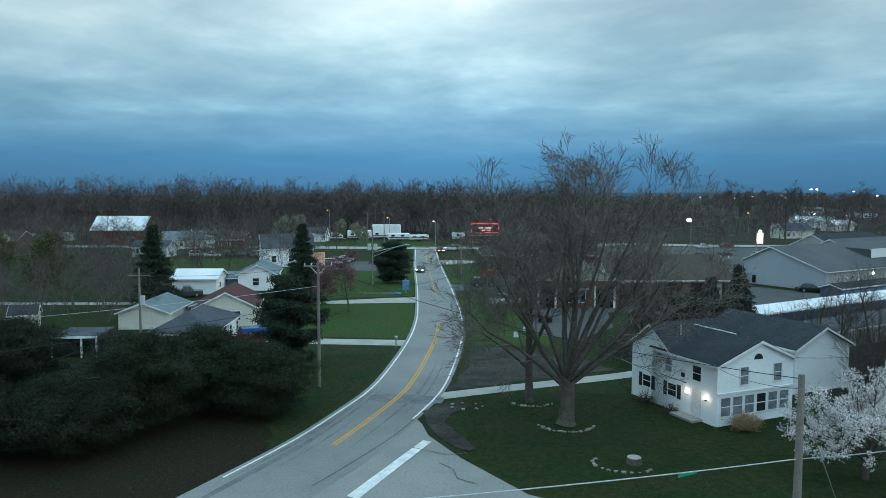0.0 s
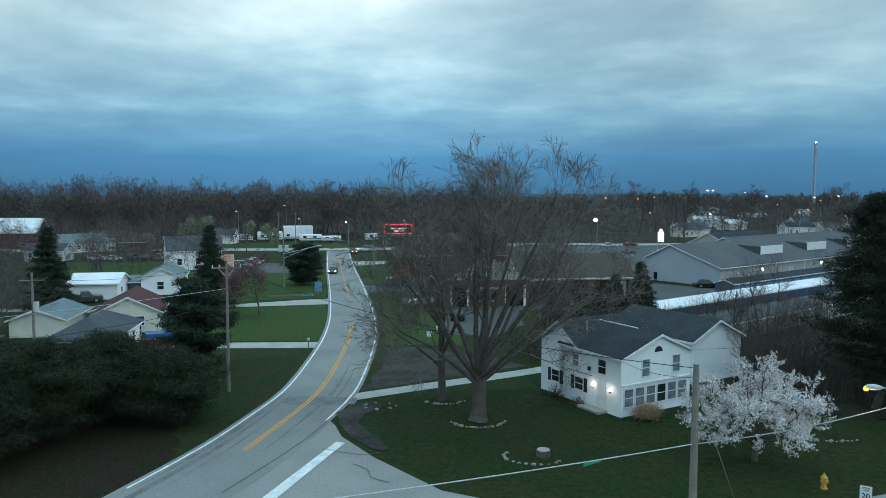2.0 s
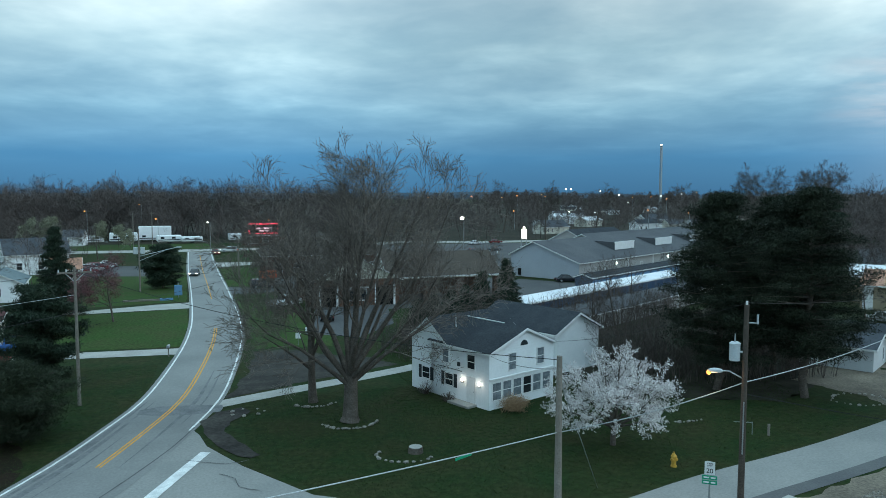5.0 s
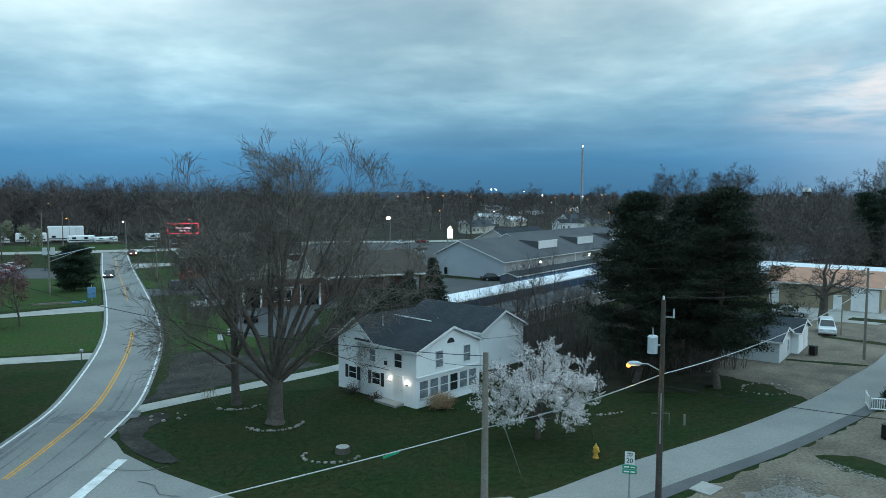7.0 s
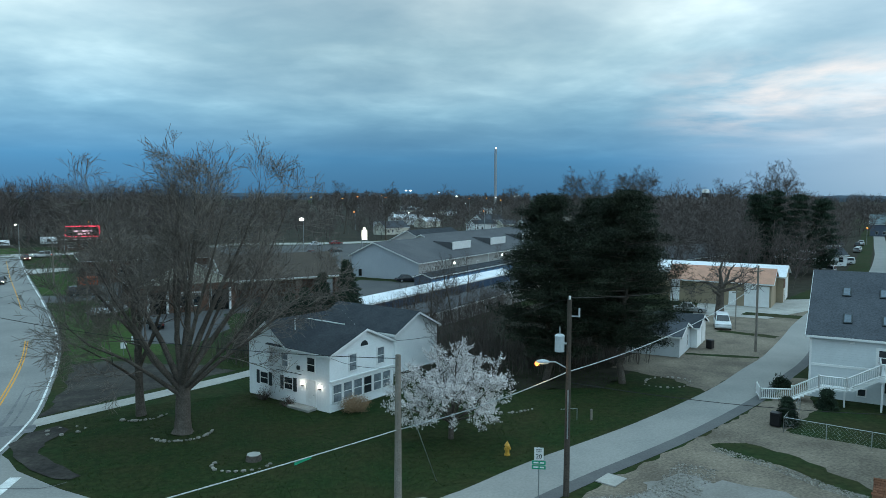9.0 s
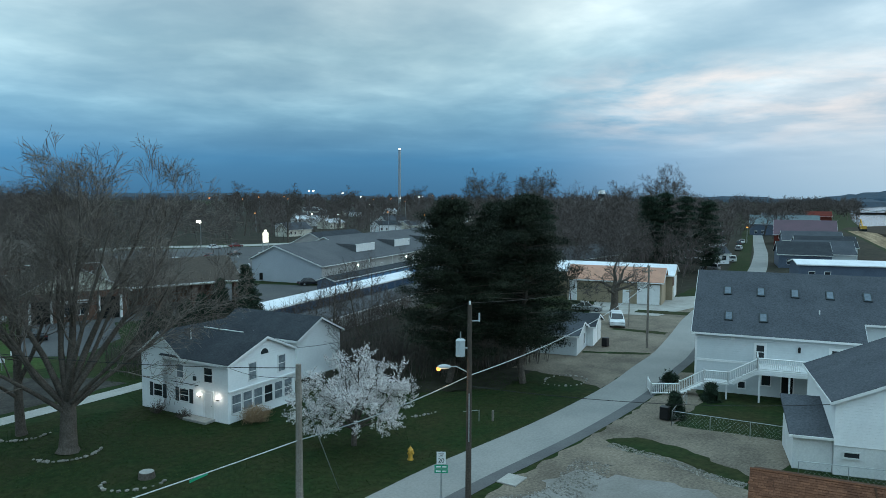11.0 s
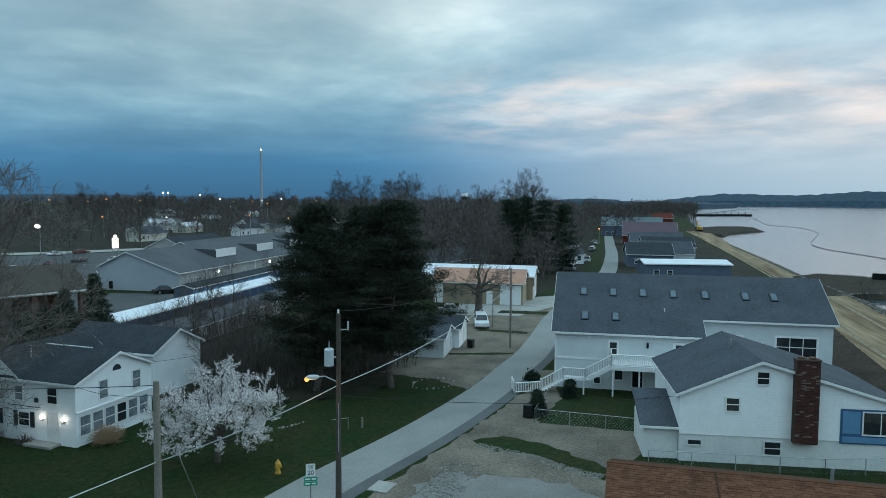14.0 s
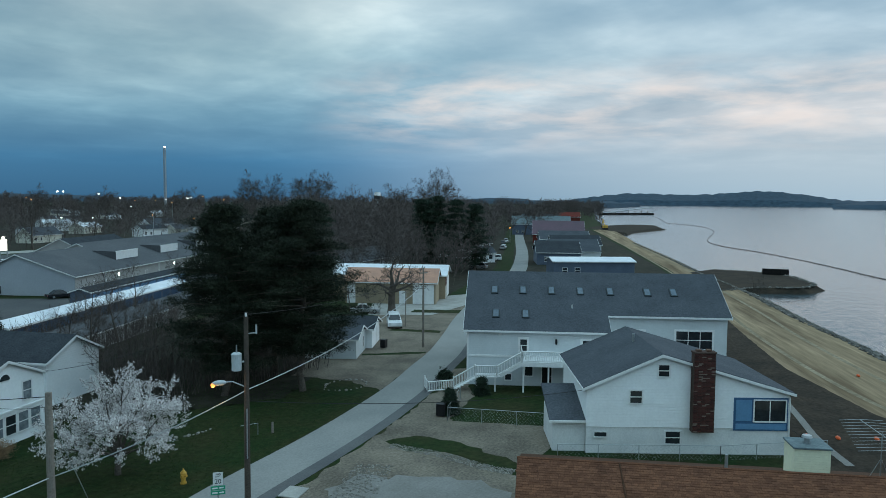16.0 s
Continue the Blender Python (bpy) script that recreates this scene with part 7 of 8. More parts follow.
box_part("lit_panel", (-0.75, -0.25, 4.6), (0.75, 0.25, 7.3), SIGNLIT, ls, "glowing white panel", bevel=0.05)
bm = bmesh.new()
bmesh.ops.create_icosphere(bm, subdivisions=2, radius=0.42, matrix=Matrix.Translation((0, 0, 7.7)))
part("globe", bm, SIGNLIT, ls)

# ---- houses on the near side streets ----
W1 = [("y0", 1.2, 1.0, 0.9, 1.1), ("y0", 4.0, 1.0, 0.9, 1.1), ("x0", 2.0, 1.0, 0.9, 1.1)]
simple_house("long_garage", -46.0, 122.0, 2, 7.4, 7, 2.6, 3.9, SIDING, WHITEROOF, "long white garage with white metal roof", "garage", wins=[("xL", 2.0, 1.0, 0.8, 0.8)])
simple_house("teal_house", -29.6, 127.5, 98, 11, 6.6, 2.9, 4.5, SIDING, TEALROOF, "white house with grey-teal shingle roof", "house", wins=[("x0", 2.6, 1.0, 1.0, 1.2)])
simple_house("link_garage", -38.5, 128, 10, 4.2, 5.5, 2.1, 2.9, SLATEBLUE, TEALROOF, "low slate-blue garage beside the white house", "garage")
simple_house("maroon_house", -24.1, 92.5, 100, 10.5, 7.6, 2.5, 4.4, CREAM, MAROON, "cream house with maroon shingle roof", "house", wins=[("x0", 4.4, 0.9, 1.2, 1.1), ("y0", 1.2, 1, 0.9, 1.1), ("y0", 4.4, 1, 0.9, 1.1), ("y0", 7.4, 1, 0.9, 1.1)])
hip_house("grey_roof_house", -24.3, 74.4, 92, 11.5, 6.2, 2.4, 4.4, SIDING, GREYROOF, "white house with dark grey hipped shingle roof", "house", [("y0", 2, 0.9, 0.8, 1.0), ("y0", 5, 0.9, 0.8, 1.0), ("y0", 8, 0.9, 0.8, 1.0), ("y0", 11, 0.9, 0.8, 1.0)])
simple_house("low_shed", -34.6, 90.2, 93, 9.0, 6.2, 2.1, 3.3, CREAM, TEALROOF, "low shed with grey-teal roof behind the pole", "shed")
simple_house("low_shed", -29.8, 98.0, 93, 6.0, 4.6, 1.8, 2.5, CREAM, DARKROOF, "low shed with dark roof between the houses", "shed")
simple_house("garden_shed", -53.2, 87.6, 20, 3.0, 3.0, 2.1, 3.0, CREAM, DARKROOF, "small tan garden shed with dark shingle roof", "shed", over=0.2)
cp = thing("carport", lane_frame(-40.6, 73.6, 6), "low carport with white edged grey roof and dark bay", "carport")
box_part("roof", (0, 0, 2.1), (4.7, 5.5, 2.3), GREYROOF, cp, "grey felt roof", bevel=0.03)
box_part("fascia", (-0.05, -0.06, 2.08), (4.75, -0.004, 2.30), WHITE, cp, "white front edge board")
# solid dark block takes the place of shade under the carport roof
box_part("bay", (0.2, 0.6, 0), (4.5, 5.2, 2.1), DARK, cp, "solid dark block for the shaded interior")
for s in (0.1, 3.0, 4.5):
    box_part("post", (s, 0.1, 0), (s + 0.15, 0.25, 2.1), WHITE, cp)
dk2 = thing("red_deck", lane_frame(-24.2, 78.4, 6), "dark red painted timber deck with sloping rail", "deck")
box_part("floor", (0, 0, 0.6), (4.5, 3, 0.75), REDPAINT, dk2, bevel=0.02)
for s in (0.1, 1.5, 2.9, 4.3):
    box_part("post", (s, 0.02, 0), (s + 0.12, 0.14, 1.7), REDPAINT, dk2)
box_part("rail", (0, 0.0, 1.55), (4.5, 0.1, 1.68), REDPAINT, dk2)
box_part("panel", (0, 0.04, 0.8), (4.5, 0.07, 1.5), REDPAINT, dk2)
bn_ = simple_house("red_barn", -117, 240, 3, 17, 12, 5.2, 9.4, BARNRED, WHITEROOF, "red barn with pale metal roof", "barn", wins=[("y0", 12, 1.0, 2.2, 1.6)])
simple_house("far_house", -86, 247, 12, 11, 7, 3.0, 4.8, SIDING, BROWNROOF, "white far house with lit porch", "house", wins=W1)
simple_house("big_white_house", -42, 168, 20, 12, 9, 4.4, 7.4, SIDING, GREYROOF, "large white house behind the spruce", "house", wins=[("y0", 2, 1.2, 1, 1.4), ("y0", 6, 1.2, 1, 1.4), ("y0", 9.5, 1.2, 1, 1.4), ("xL", 3, 3.4, 1, 1.3)])
simple_house("brown_shed", -30.0, 150, 10, 5, 5, 2.8, 4.6, CREAM, SALMON, "small house with orange-brown roof behind the spruce", "house")
rh = random.Random(21)
for i in range(26):
    t = i / 26
    x, y = rh.uniform(-260, -50), rh.uniform(190, 285)
    if -100 < x < -60 and y > 225 or -126 < x < -88 and y < 262 or -80 < x < -44 and y < 215:
        continue
    L_ = rh.uniform(8, 14)
    simple_house("far_house", x, y, rh.uniform(-20, 40), L_, rh.uniform(6, 8), rh.uniform(2.6, 3.4), rh.uniform(4.2, 5.4), rh.choice([SIDING, CREAM, GREYSIDE, BRICK]), rh.choice([DARKROOF, GREYROOF, BROWNROOF, TEALROOF]), "small far house among bare trees", "house", wins=W1[:2], group="far houses")
for i in range(24):
    x = rh.uniform(110, 420)
    y = x * rh.uniform(0.95, 1.9) + 40
    simple_house("far_house", x, y, rh.uniform(-20, 40), rh.uniform(9, 18), rh.uniform(7, 9), rh.uniform(3, 4), rh.uniform(4.6, 6), rh.choice([SIDING, SIDING, GREYSIDE, CREAM]), rh.choice([GREYROOF, WHITEROOF, DARKROOF, GREYROOF]), "small far house beyond the car park", "house", wins=W1[:2], group="far houses")
# houses along the lake side street
for x, y, dg, L_, W_, e_, r_, wl, rf, lb in [
    (152, 74, -52, 19, 9, 3.6, 4.3, SLATEBLUE, WHITEROOF, "slate-blue house with flat white roof edge"),
    (179, 92.5, -58, 12, 14, 3.4, 6.2, SLATEBLUE, DARKROOF, "dark low house with charcoal roof"),
    (186, 92, -58, 14, 14, 3.4, 6.4, GREYSIDE, GREYROOF, "low grey-roofed lake house"),
    (213, 105, -58, 16, 14, 3.4, 6.2, GREYSIDE, DARKROOF, "low dark-roofed lake house"),
    (238, 122, -58, 18, 14, 3.6, 6.4, SLATEBLUE, GREYROOF, "low grey-roofed lake house"),
    (266, 140, -62, 21, 18, 4.0, 9.2, BARNRED, PURPLE, "wide building with dull purple metal roof"),
    (330, 186, -60, 30, 14, 5.5, 9.5, SLATEBLUE, TEALROOF, "blue gabled lake house"),
    (262, 168, -20, 10, 9, 4.2, 7.5, GREYSIDE, GREYROOF, "pale gabled house by the street"),
    (196, 128, -30, 10, 8, 3.6, 5.8, SIDING, GREYROOF, "white house with lit lamp by the street"),
    (176, 122, -30, 8, 7, 3.0, 4.8, SIDING, WHITEROOF, "small white house by the street"),
    (232, 150, -30, 10, 8, 3.6, 6.0, SIDING, GREYROOF, "white house by the street"),
    (214, 141, -30, 9, 8, 3.2, 5.6, SIDING, WHITEROOF, "white cottage beside the street"),
    (172, 109, -30, 7, 6, 2.8, 4.4, SIDING, GREYROOF, "small white outbuilding beside the street"),
    (300, 200, -30, 12, 9, 4.0, 6.6, GREYSIDE, GREYROOF, "grey house by the street"),
    (360, 232, -30, 12, 9, 4.0, 7.0, SIDING, GREYROOF, "white house by the street"),
    (430, 235, -60, 24, 14, 5.0, 8.5, SIDING, GREYROOF, "wide white lakeside building"),
    (520, 262, -60, 26, 14, 5.0, 8.5, BARNRED, BARNRED, "far dark red lakeside building"),
    (118, 108, 15, 30, 12, 3.4, 5.6, GREYWALL, STOREROOF, "long low grey shed behind the garages"),
    (104, 108, 15, 16, 16, 3.4, 7.0, BRICK, DARKROOF, "dark-roofed house behind the garages"),
]:
    simple_house("street_house", x, y, dg, L_, W_, e_, r_, wl, rf, lb, "house", wins=[("y0", 2, 1.0, 1.1, 1.2), ("y0", 5, 1.0, 1.1, 1.2)])
# trailers and boats beyond the cross street
for i, (x, y, L_, h_) in enumerate([(-36, 272, 9, 3.6), (-27, 276, 11, 5.6), (-20, 264, 8, 2.9), (-12, 263, 7, 2.4), (-44, 268, 7, 2.8), (4, 268, 9, 3.0)]):
    tr_ = thing("travel_trailer", lane_frame(x, y, 4 + i * 3), "white travel trailer parked in the open storage yard", "trailer", "parked trailers")
    box_part("body", (0, 0, 0.7), (L_, 2.4, h_), SIDING, tr_, bevel=0.25)
    box_part("stripe", (0.3, -0.02, 1.2), (L_ - 0.3, -0.01, 1.5), SHUTTER, tr_)
    for s in (1.2, L_ * 0.6):
        box_part("window", (s, -0.03, 1.7), (s + 1.2, -0.01, min(h_ - 0.4, 2.4)), GLASS, tr_)
    for s in (L_ * 0.45, L_ * 0.55):
        rod_part("wheel", (s, 0.05, 0.35), (s, 0.3, 0.35), 0.35, RUBBER, tr_)
    rod_part("hitch", (L_, 1.2, 0.6), (L_ + 1.2, 1.2, 0.5), 0.07, GALV, tr_)

# ---- excavator, dock, boom and barge on the lake ----
ex = thing("excavator", lane_frame(430, 176, 40), "yellow excavator on the far spit", "excavator")
box_part("tracks", (-2, -1.5, 0), (2, 1.5, 1.0), RUBBER, ex, bevel=0.2)
box_part("cab_body", (-2, -1.3, 1.0), (1.6, 1.3, 2.8), HYDY, ex, bevel=0.15)
rod_part("boom_arm", (1.2, 0, 2.2), (4.6, 0, 6.4), 0.35, HYDY, ex, 0.25, 6)
rod_part("dipper_arm", (4.6, 0, 6.4), (6.4, 0, 2.2), 0.25, HYDY, ex, 0.2, 6)
box_part("bucket", (5.9, -0.6, 1.0), (7.0, 0.6, 2.2), BLACK, ex, bevel=0.1)
dkk = thing("dock", lane_frame(959, 401.5, -31.7) @ Matrix.Scale(1.9, 4), "long dark far dock on the water", "dock")
box_part("planks", (0, -2, -0.9), (48, 2, 0.6), DARK, dkk, bevel=0.1)
rod_part("gangway", (4, 0, 0.6), (46, -2, 5.0), 0.4, GALV, dkk, seg=5)
for k in range(8):
    rod_part("pile", (3 + k * 6, 1.6, -2), (3 + k * 6, 1.6, 2.2), 0.35, WOODPOLE, dkk, seg=6)
bg_ = thing("steel_barrier", lane_frame(191.2, 36.6, -79), "dark rusty steel wall section on the jetty", "barrier")
box_part("sheet", (0, -0.15, 0), (6.0, 0.15, 1.5), DARK, bg_, bevel=0.03)
for k in range(5):
    rod_part("rib", (0.5 + k * 1.25, -0.2, 0), (0.5 + k * 1.25, -0.2, 1.5), 0.1, DARK, bg_, seg=5)
bl = smooth_line([(915, 311), (760, 250), (640, 205), (602, 178), (558, 151), (477, 122), (368, 97), (324, 80), (293.5, 58.4), (262, 39), (234, 24), (210, 12), (150, -22)], 4.0)
me = path_tube("floating_boom", [Vector((p.x, p.y, -1.0)) for p in bl], 0.085, 6)
me.materials.append(DARKDIRT)
tagged(new("floating_boom", me), "thin dark floating silt boom curving over the lake", "boom")
for x, y in ((62.5, 3.0), (61.0, 5.4), (60.2, 7.4), (63.6, 0.4), (84.5, 6.2)):
    k = thing("orange_float", lane_frame(x, y, 30), "orange marker float lying on the earth", "float", "orange floats")
    bm = bmesh.new()
    bmesh.ops.create_uvsphere(bm, u_segments=10, v_segments=6, radius=0.19, matrix=Matrix.Translation((0, 0, 0.13)) @ Matrix.Diagonal((1.6, 0.8, 0.75, 1)))
    part("float_body", bm, ORANGE, k)
chain_fence("silt_fence", [(56, 6.0), (62, 10.5), (70, 15.0), (84, 22.4), (100, 28)], 0.7, "low dark silt fence along the haul road", CABLE)


def rocks(name, line, n, width, smin, smax, mat, label, seed, zlow=-1.1):
    """Loose rock along a line as one mesh."""
    rng = np.random.default_rng(seed)
    pts = smooth_line(line, 1.5)
    base = np.array([(0, 0, 1), (0.9, 0, 0.2), (-0.45, 0.78, 0.15), (-0.45, -0.78, 0.25), (0.1, 0.1, -0.7)])
    tri = np.array([(0, 1, 2), (0, 2, 3), (0, 3, 1), (4, 2, 1), (4, 3, 2), (4, 1, 3)])
    idx = rng.integers(0, len(pts) - 1, n)
    vs = np.empty((n, 5, 3))
    for j in range(n):
        i = idx[j]
        d = (pts[i + 1] - pts[i]).normalized()
        q = rng.uniform(-0.1, 1.0)
        s = rng.uniform(smin, smax)
        a = rng.uniform(0, 6.28)
        c, w = math.cos(a), math.sin(a)
        r = base * rng.uniform(0.7, 1.3, (5, 3)) * s
        x, y = r[:, 0] * c - r[:, 1] * w, r[:, 0] * w + r[:, 1] * c
        px = pts[i].lerp(pts[i + 1], rng.random())
        vs[j] = np.stack([px.x - d.y * q * width + x, px.y + d.x * q * width + y, zlow * max(q, 0) + r[:, 2] * 0.7], 1)
    me = fast_mesh(name, vs.reshape(-1, 3), (tri[None] + (np.arange(n) * 5)[:, None, None]).reshape(-1, 3))
    me.materials.append(mat)
    return tagged(new(name, me), label, "rocks", kind="stuff")


rocks("riprap", SHORE[7:15], 9000, 3.2, 0.14, 0.40, RIPRAP, "band of grey riprap boulders along the shore", 1)
rocks("riprap", [(196, 50), (196, 38), (190, 30), (180, 25), (174, 22.5), (166, 24), (160, 31.5), (152, 35)], 2600, -3.4, 0.18, 0.5, RIPRAP, "rough stones edging the jetty", 2)
rocks("loose_gravel", [(27, 29.6), (30.5, 28.6), (33, 29.6), (36, 31)], 1400, -2.4, 0.04, 0.12, STONE, "spread of pale crushed stone by the street", 3, 0.0)
rocks("loose_gravel", [(39.6, 31.6), (40.2, 27.6), (40.0, 24.0), (40.4, 21.8)], 1700, 0.9, 0.03, 0.10, STONE, "row of pale loose stones beside the grass strip", 4, 0.0)

# ---- trees ----
def trunk_rows(h, r0, r1, flare=1.45):
    zs = [0, 0.35, 1.0, 2.0, h]
    rs = [r0 * flare, r0 * 1.12, r0, (r0 + r1) / 2, r1]
    return [((0.03 * i, 0.02 * i, zs[i]), (0.03 * (i + 1), 0.02 * (i + 1), zs[i + 1]), rs[i], rs[i + 1]) for i in range(4)]


MAPLE = branch_segments(11, [(3.7, 15, 350, 14.8, 0.29), (3.5, 25, 350, 15.2, 0.27), (3.4, 24, 70, 14.2, 0.24), (3.5, 35, 8, 15.2, 0.24), (3.3, 24, 188, 14.0, 0.24), (3.0, 40, 170, 12.6, 0.21), (3.0, 48, 205, 11.6, 0.19),
                             (3.4, 30, 275, 13.6, 0.22), (3.5, 32, 105, 13.6, 0.22), (2.8, 50, 352, 13.4, 0.20), (2.7, 60, 186, 10.2, 0.18), (3.1, 50, 310, 12, 0.19), (3.1, 48, 130, 12, 0.19), (3.6, 14, 215, 13.4, 0.22), (3.0, 42, 28, 14.2, 0.19)],
                        (4.4, 2.6, 1.5, 0.85), (10, 6, 5, 3), ((24, 52), (22, 54), (22, 56), (20, 58)), up=0.06, wig=0.10, taper=0.58, min_r=0.0115, trunk=trunk_rows(3.9, 0.56, 0.48), bare=0.32)
bare_tree("maple_tree", 9.2, 52.6, MAPLE, "large bare maple with several spreading limbs on the lawn", (BARK, TWIGL), split=0.06)
M2 = branch_segments(23, [(4.2, 6, 40, 11, 0.24), (4.0, 26, 200, 9.5, 0.18), (3.4, 38, 320, 8, 0.16), (5.0, 22, 120, 9, 0.18), (2.6, 48, 80, 6.5, 0.14)],
                     (4.2, 2.2, 1.2, 0.7), (8, 6, 4, 3), ((25, 55), (25, 55), (25, 60)), up=0.09, wig=0.10, taper=0.55, min_r=0.011, trunk=trunk_rows(5.2, 0.34, 0.27, 1.25), bare=0.2)
bare_tree("maple_tree", 7.2, 58.4, M2, "slimmer bare tree standing behind the maple", (BARK, TWIGL), turn=120, split=0.05)
CH = branch_segments(31, [(1.2, 6, 10, 3.9, 0.10)] + [(0.9 + 0.05 * (k % 4), (30, 62, 46, 72)[k % 4], k * 360 / 16 + (k % 3) * 7, (3.7, 3.7, 3.8, 3.6)[k % 4], 0.075) for k in range(16)],
                     (1.55, 0.8, 0.42), (8, 5, 4), ((30, 58), (30, 60), (25, 60)), up=0.035, wig=0.08, taper=0.55, min_r=0.007, trunk=[((0, 0, 0), (0.03, 0, 1.15), 0.17, 0.13)], bare=0.28)
bare_tree("cherry_tree", 25.4, 42.2, CH, "spreading cherry tree covered in white blossom", size=1.2, turn=10, split=0.04, buds=(BLOSSOM, 0.056, 1, 0.07, 0.0105))

conifer("white_pine", 46.8, 47.6, 17.6, 6.4, "tall dark white pine", PINEN, 3, "pine", 0.2, 132, 0.20, 115, 0.92, "group of pines", trunk_r=0.36)
conifer("white_pine", 41.4, 52.0, 17.2, 5.6, "tall dark white pine", PINEN, 5, "pine", 0.16, 132, 0.20, 115, 0.92, "group of pines", trunk_r=0.34)
conifer("white_pine", 50.5, 55.5, 16.8, 6.0, "tall dark white pine", PINEN, 7, "pine", 0.18, 132, 0.20, 115, 0.92, "group of pines", trunk_r=0.34)
for i, (x, y, h, r) in enumerate([(35.0, 84.8, 8.8, 3.3), (31.8, 85.2, 7.2, 2.7), (29.4, 84.4, 5.6, 2.4), (27.0, 83.4, 5.2, 2.4), (24.6, 82.4, 4.8, 2.2), (22.4, 81.2, 4.4, 2.0)]):
    conifer("arborvitae", x, y, h, r, "dark conical evergreen behind the house", SPRUCEN, 12 + i, "cone", 0.02, 150, 0.20, 46, 0.36, "conical evergreens")
for i, (x, y, h, r) in enumerate([(-13.9, 54.8, 5.0, 3.4), (-22.0, 51.4, 6.6, 4.6), (-18.8, 56.6, 6.0, 4.2), (-31.4, 51.5, 7.6, 4.2), (-37.0, 46.0, 7.6, 5.0), (-27.4, 48.2, 3.6, 3.6), (-32.5, 43.0, 6.0, 4.6), (-24.5, 46.5, 4.4, 4.0)]):
    conifer("scots_pine", x, y, h, r, "broad low pine with grey-green needle clumps", LIGHTPINE if i < 3 else PINEN, 40 + i, "round", 0.08, 160, 0.17, 130, 0.85, "roadside pines", trunk_r=0.2, wide=0.10)
conifer("pine_tree", -15.2, 70.5, 8.8, 3.0, "dark bushy pine beside the pole", SPRUCEN, 60, "round", 0.06, 115, 0.28, 66, 0.7)
conifer("spruce_tree", -21.8, 112, 12.4, 3.9, "dark pointed spruce on the lawn", SPRUCEN, 61, "cone", 0.05, 190, 0.24, 46, 0.5)
conifer("spruce_tree", -45.6, 113, 12.2, 4.2, "dark spruce among the houses", SPRUCEN, 62, "cone", 0.05, 190, 0.24, 46, 0.5)
conifer("evergreen_tree", -9.8, 139, 7.6, 3.6, "dense dark evergreen on the lawn", SPRUCEN, 63, "round", 0.04, 105, 0.30, 66, 0.8)
conifer("small_spruce", 49.0, 32.6, 2.0, 0.65, "small dark conical shrub by the fence", SPRUCEN, 64, "cone", 0.03, 40, 0.18, 48, 0.3)
conifer("small_spruce", 55.6, 33.6, 1.5, 0.5, "small dark conical shrub by the deck", SPRUCEN, 65, "cone", 0.03, 40, 0.18, 48, 0.3)
bush("round_bush", 58.2, 39.6, 0.8, 1.1, SPRUCEN, "round dark bush by the street corner of the house", 66, 1200, 0.12)
BT = [upright_tree(100 + k, 10, (0.36, 0.19, 0.10), (11, 6, 4), 0.17, min_r=0.012, bare=0.2) for k in range(5)]
TALL = [upright_tree(200 + k, 10, (0.38, 0.20, 0.10, 0.05), (13, 7, 5, 3), 0.17, min_r=0.010, bare=0.32, up=0.08) for k in range(3)]
OAK = branch_segments(77, [(2.4, 30, 20, 4.2, 0.30), (2.8, 55, 100, 3.8, 0.2), (3.0, 12, 200, 4.4, 0.28), (2.2, 66, 190, 4.0, 0.2), (2.6, 60, 280, 3.8, 0.2), (3.0, 40, 330, 3.8, 0.2)],
                      (2.4, 1.3, 0.7), (6, 5, 4), ((30, 70), (30, 70), (30, 70)), up=0.0, wig=0.26, taper=0.55, min_r=0.018, trunk=trunk_rows(3.2, 0.46, 0.40, 1.3), bare=0.25)
bare_tree("oak_tree", 88.0, 70.5, OAK, "gnarled bare tree with crooked limbs before the garage", size=1.25, split=0.06)
bare_tree("bare_tree", 86.5, 78.0, BT[0], "small bare reddish tree", size=0.65, buds=(PINKBUD, 0.10, 2, 0.3))
bare_tree("redbud_tree", -13.6, 104, BT[1], "spreading tree with dusky pink buds on the lawn", size=0.85, buds=(PINKBUD, 0.13, 9, 0.6))
bare_tree("redbud_tree", -17.4, 101, BT[2], "spreading tree with dusky pink buds on the lawn", size=0.78, turn=70, buds=(PINKBUD, 0.13, 9, 0.6))
for i, (x, y, s) in enumerate([(-62, 112, 1.0), (-70, 104, 0.9), (-76, 124, 1.0)]):
    bare_tree("budding_tree", x, y, BT[i], "tree with young yellow-green leaves", size=s, turn=i * 80, buds=(YGREEN, 0.2, 9, 0.9), group="budding trees")
for i, (x, y, s) in enumerate([(-46, 228, 0.95), (-52, 232, 0.9), (-36, 250, 0.8), (-30, 248, 0.7), (-25, 236, 0.6)]):
    bare_tree("blossom_tree", x, y, BT[i % 5], "pale budding pear tree", size=s, turn=i * 50, buds=(PALEBUD, 0.28, 7, 0.9), group="pale budding trees")
rt = random.Random(9)
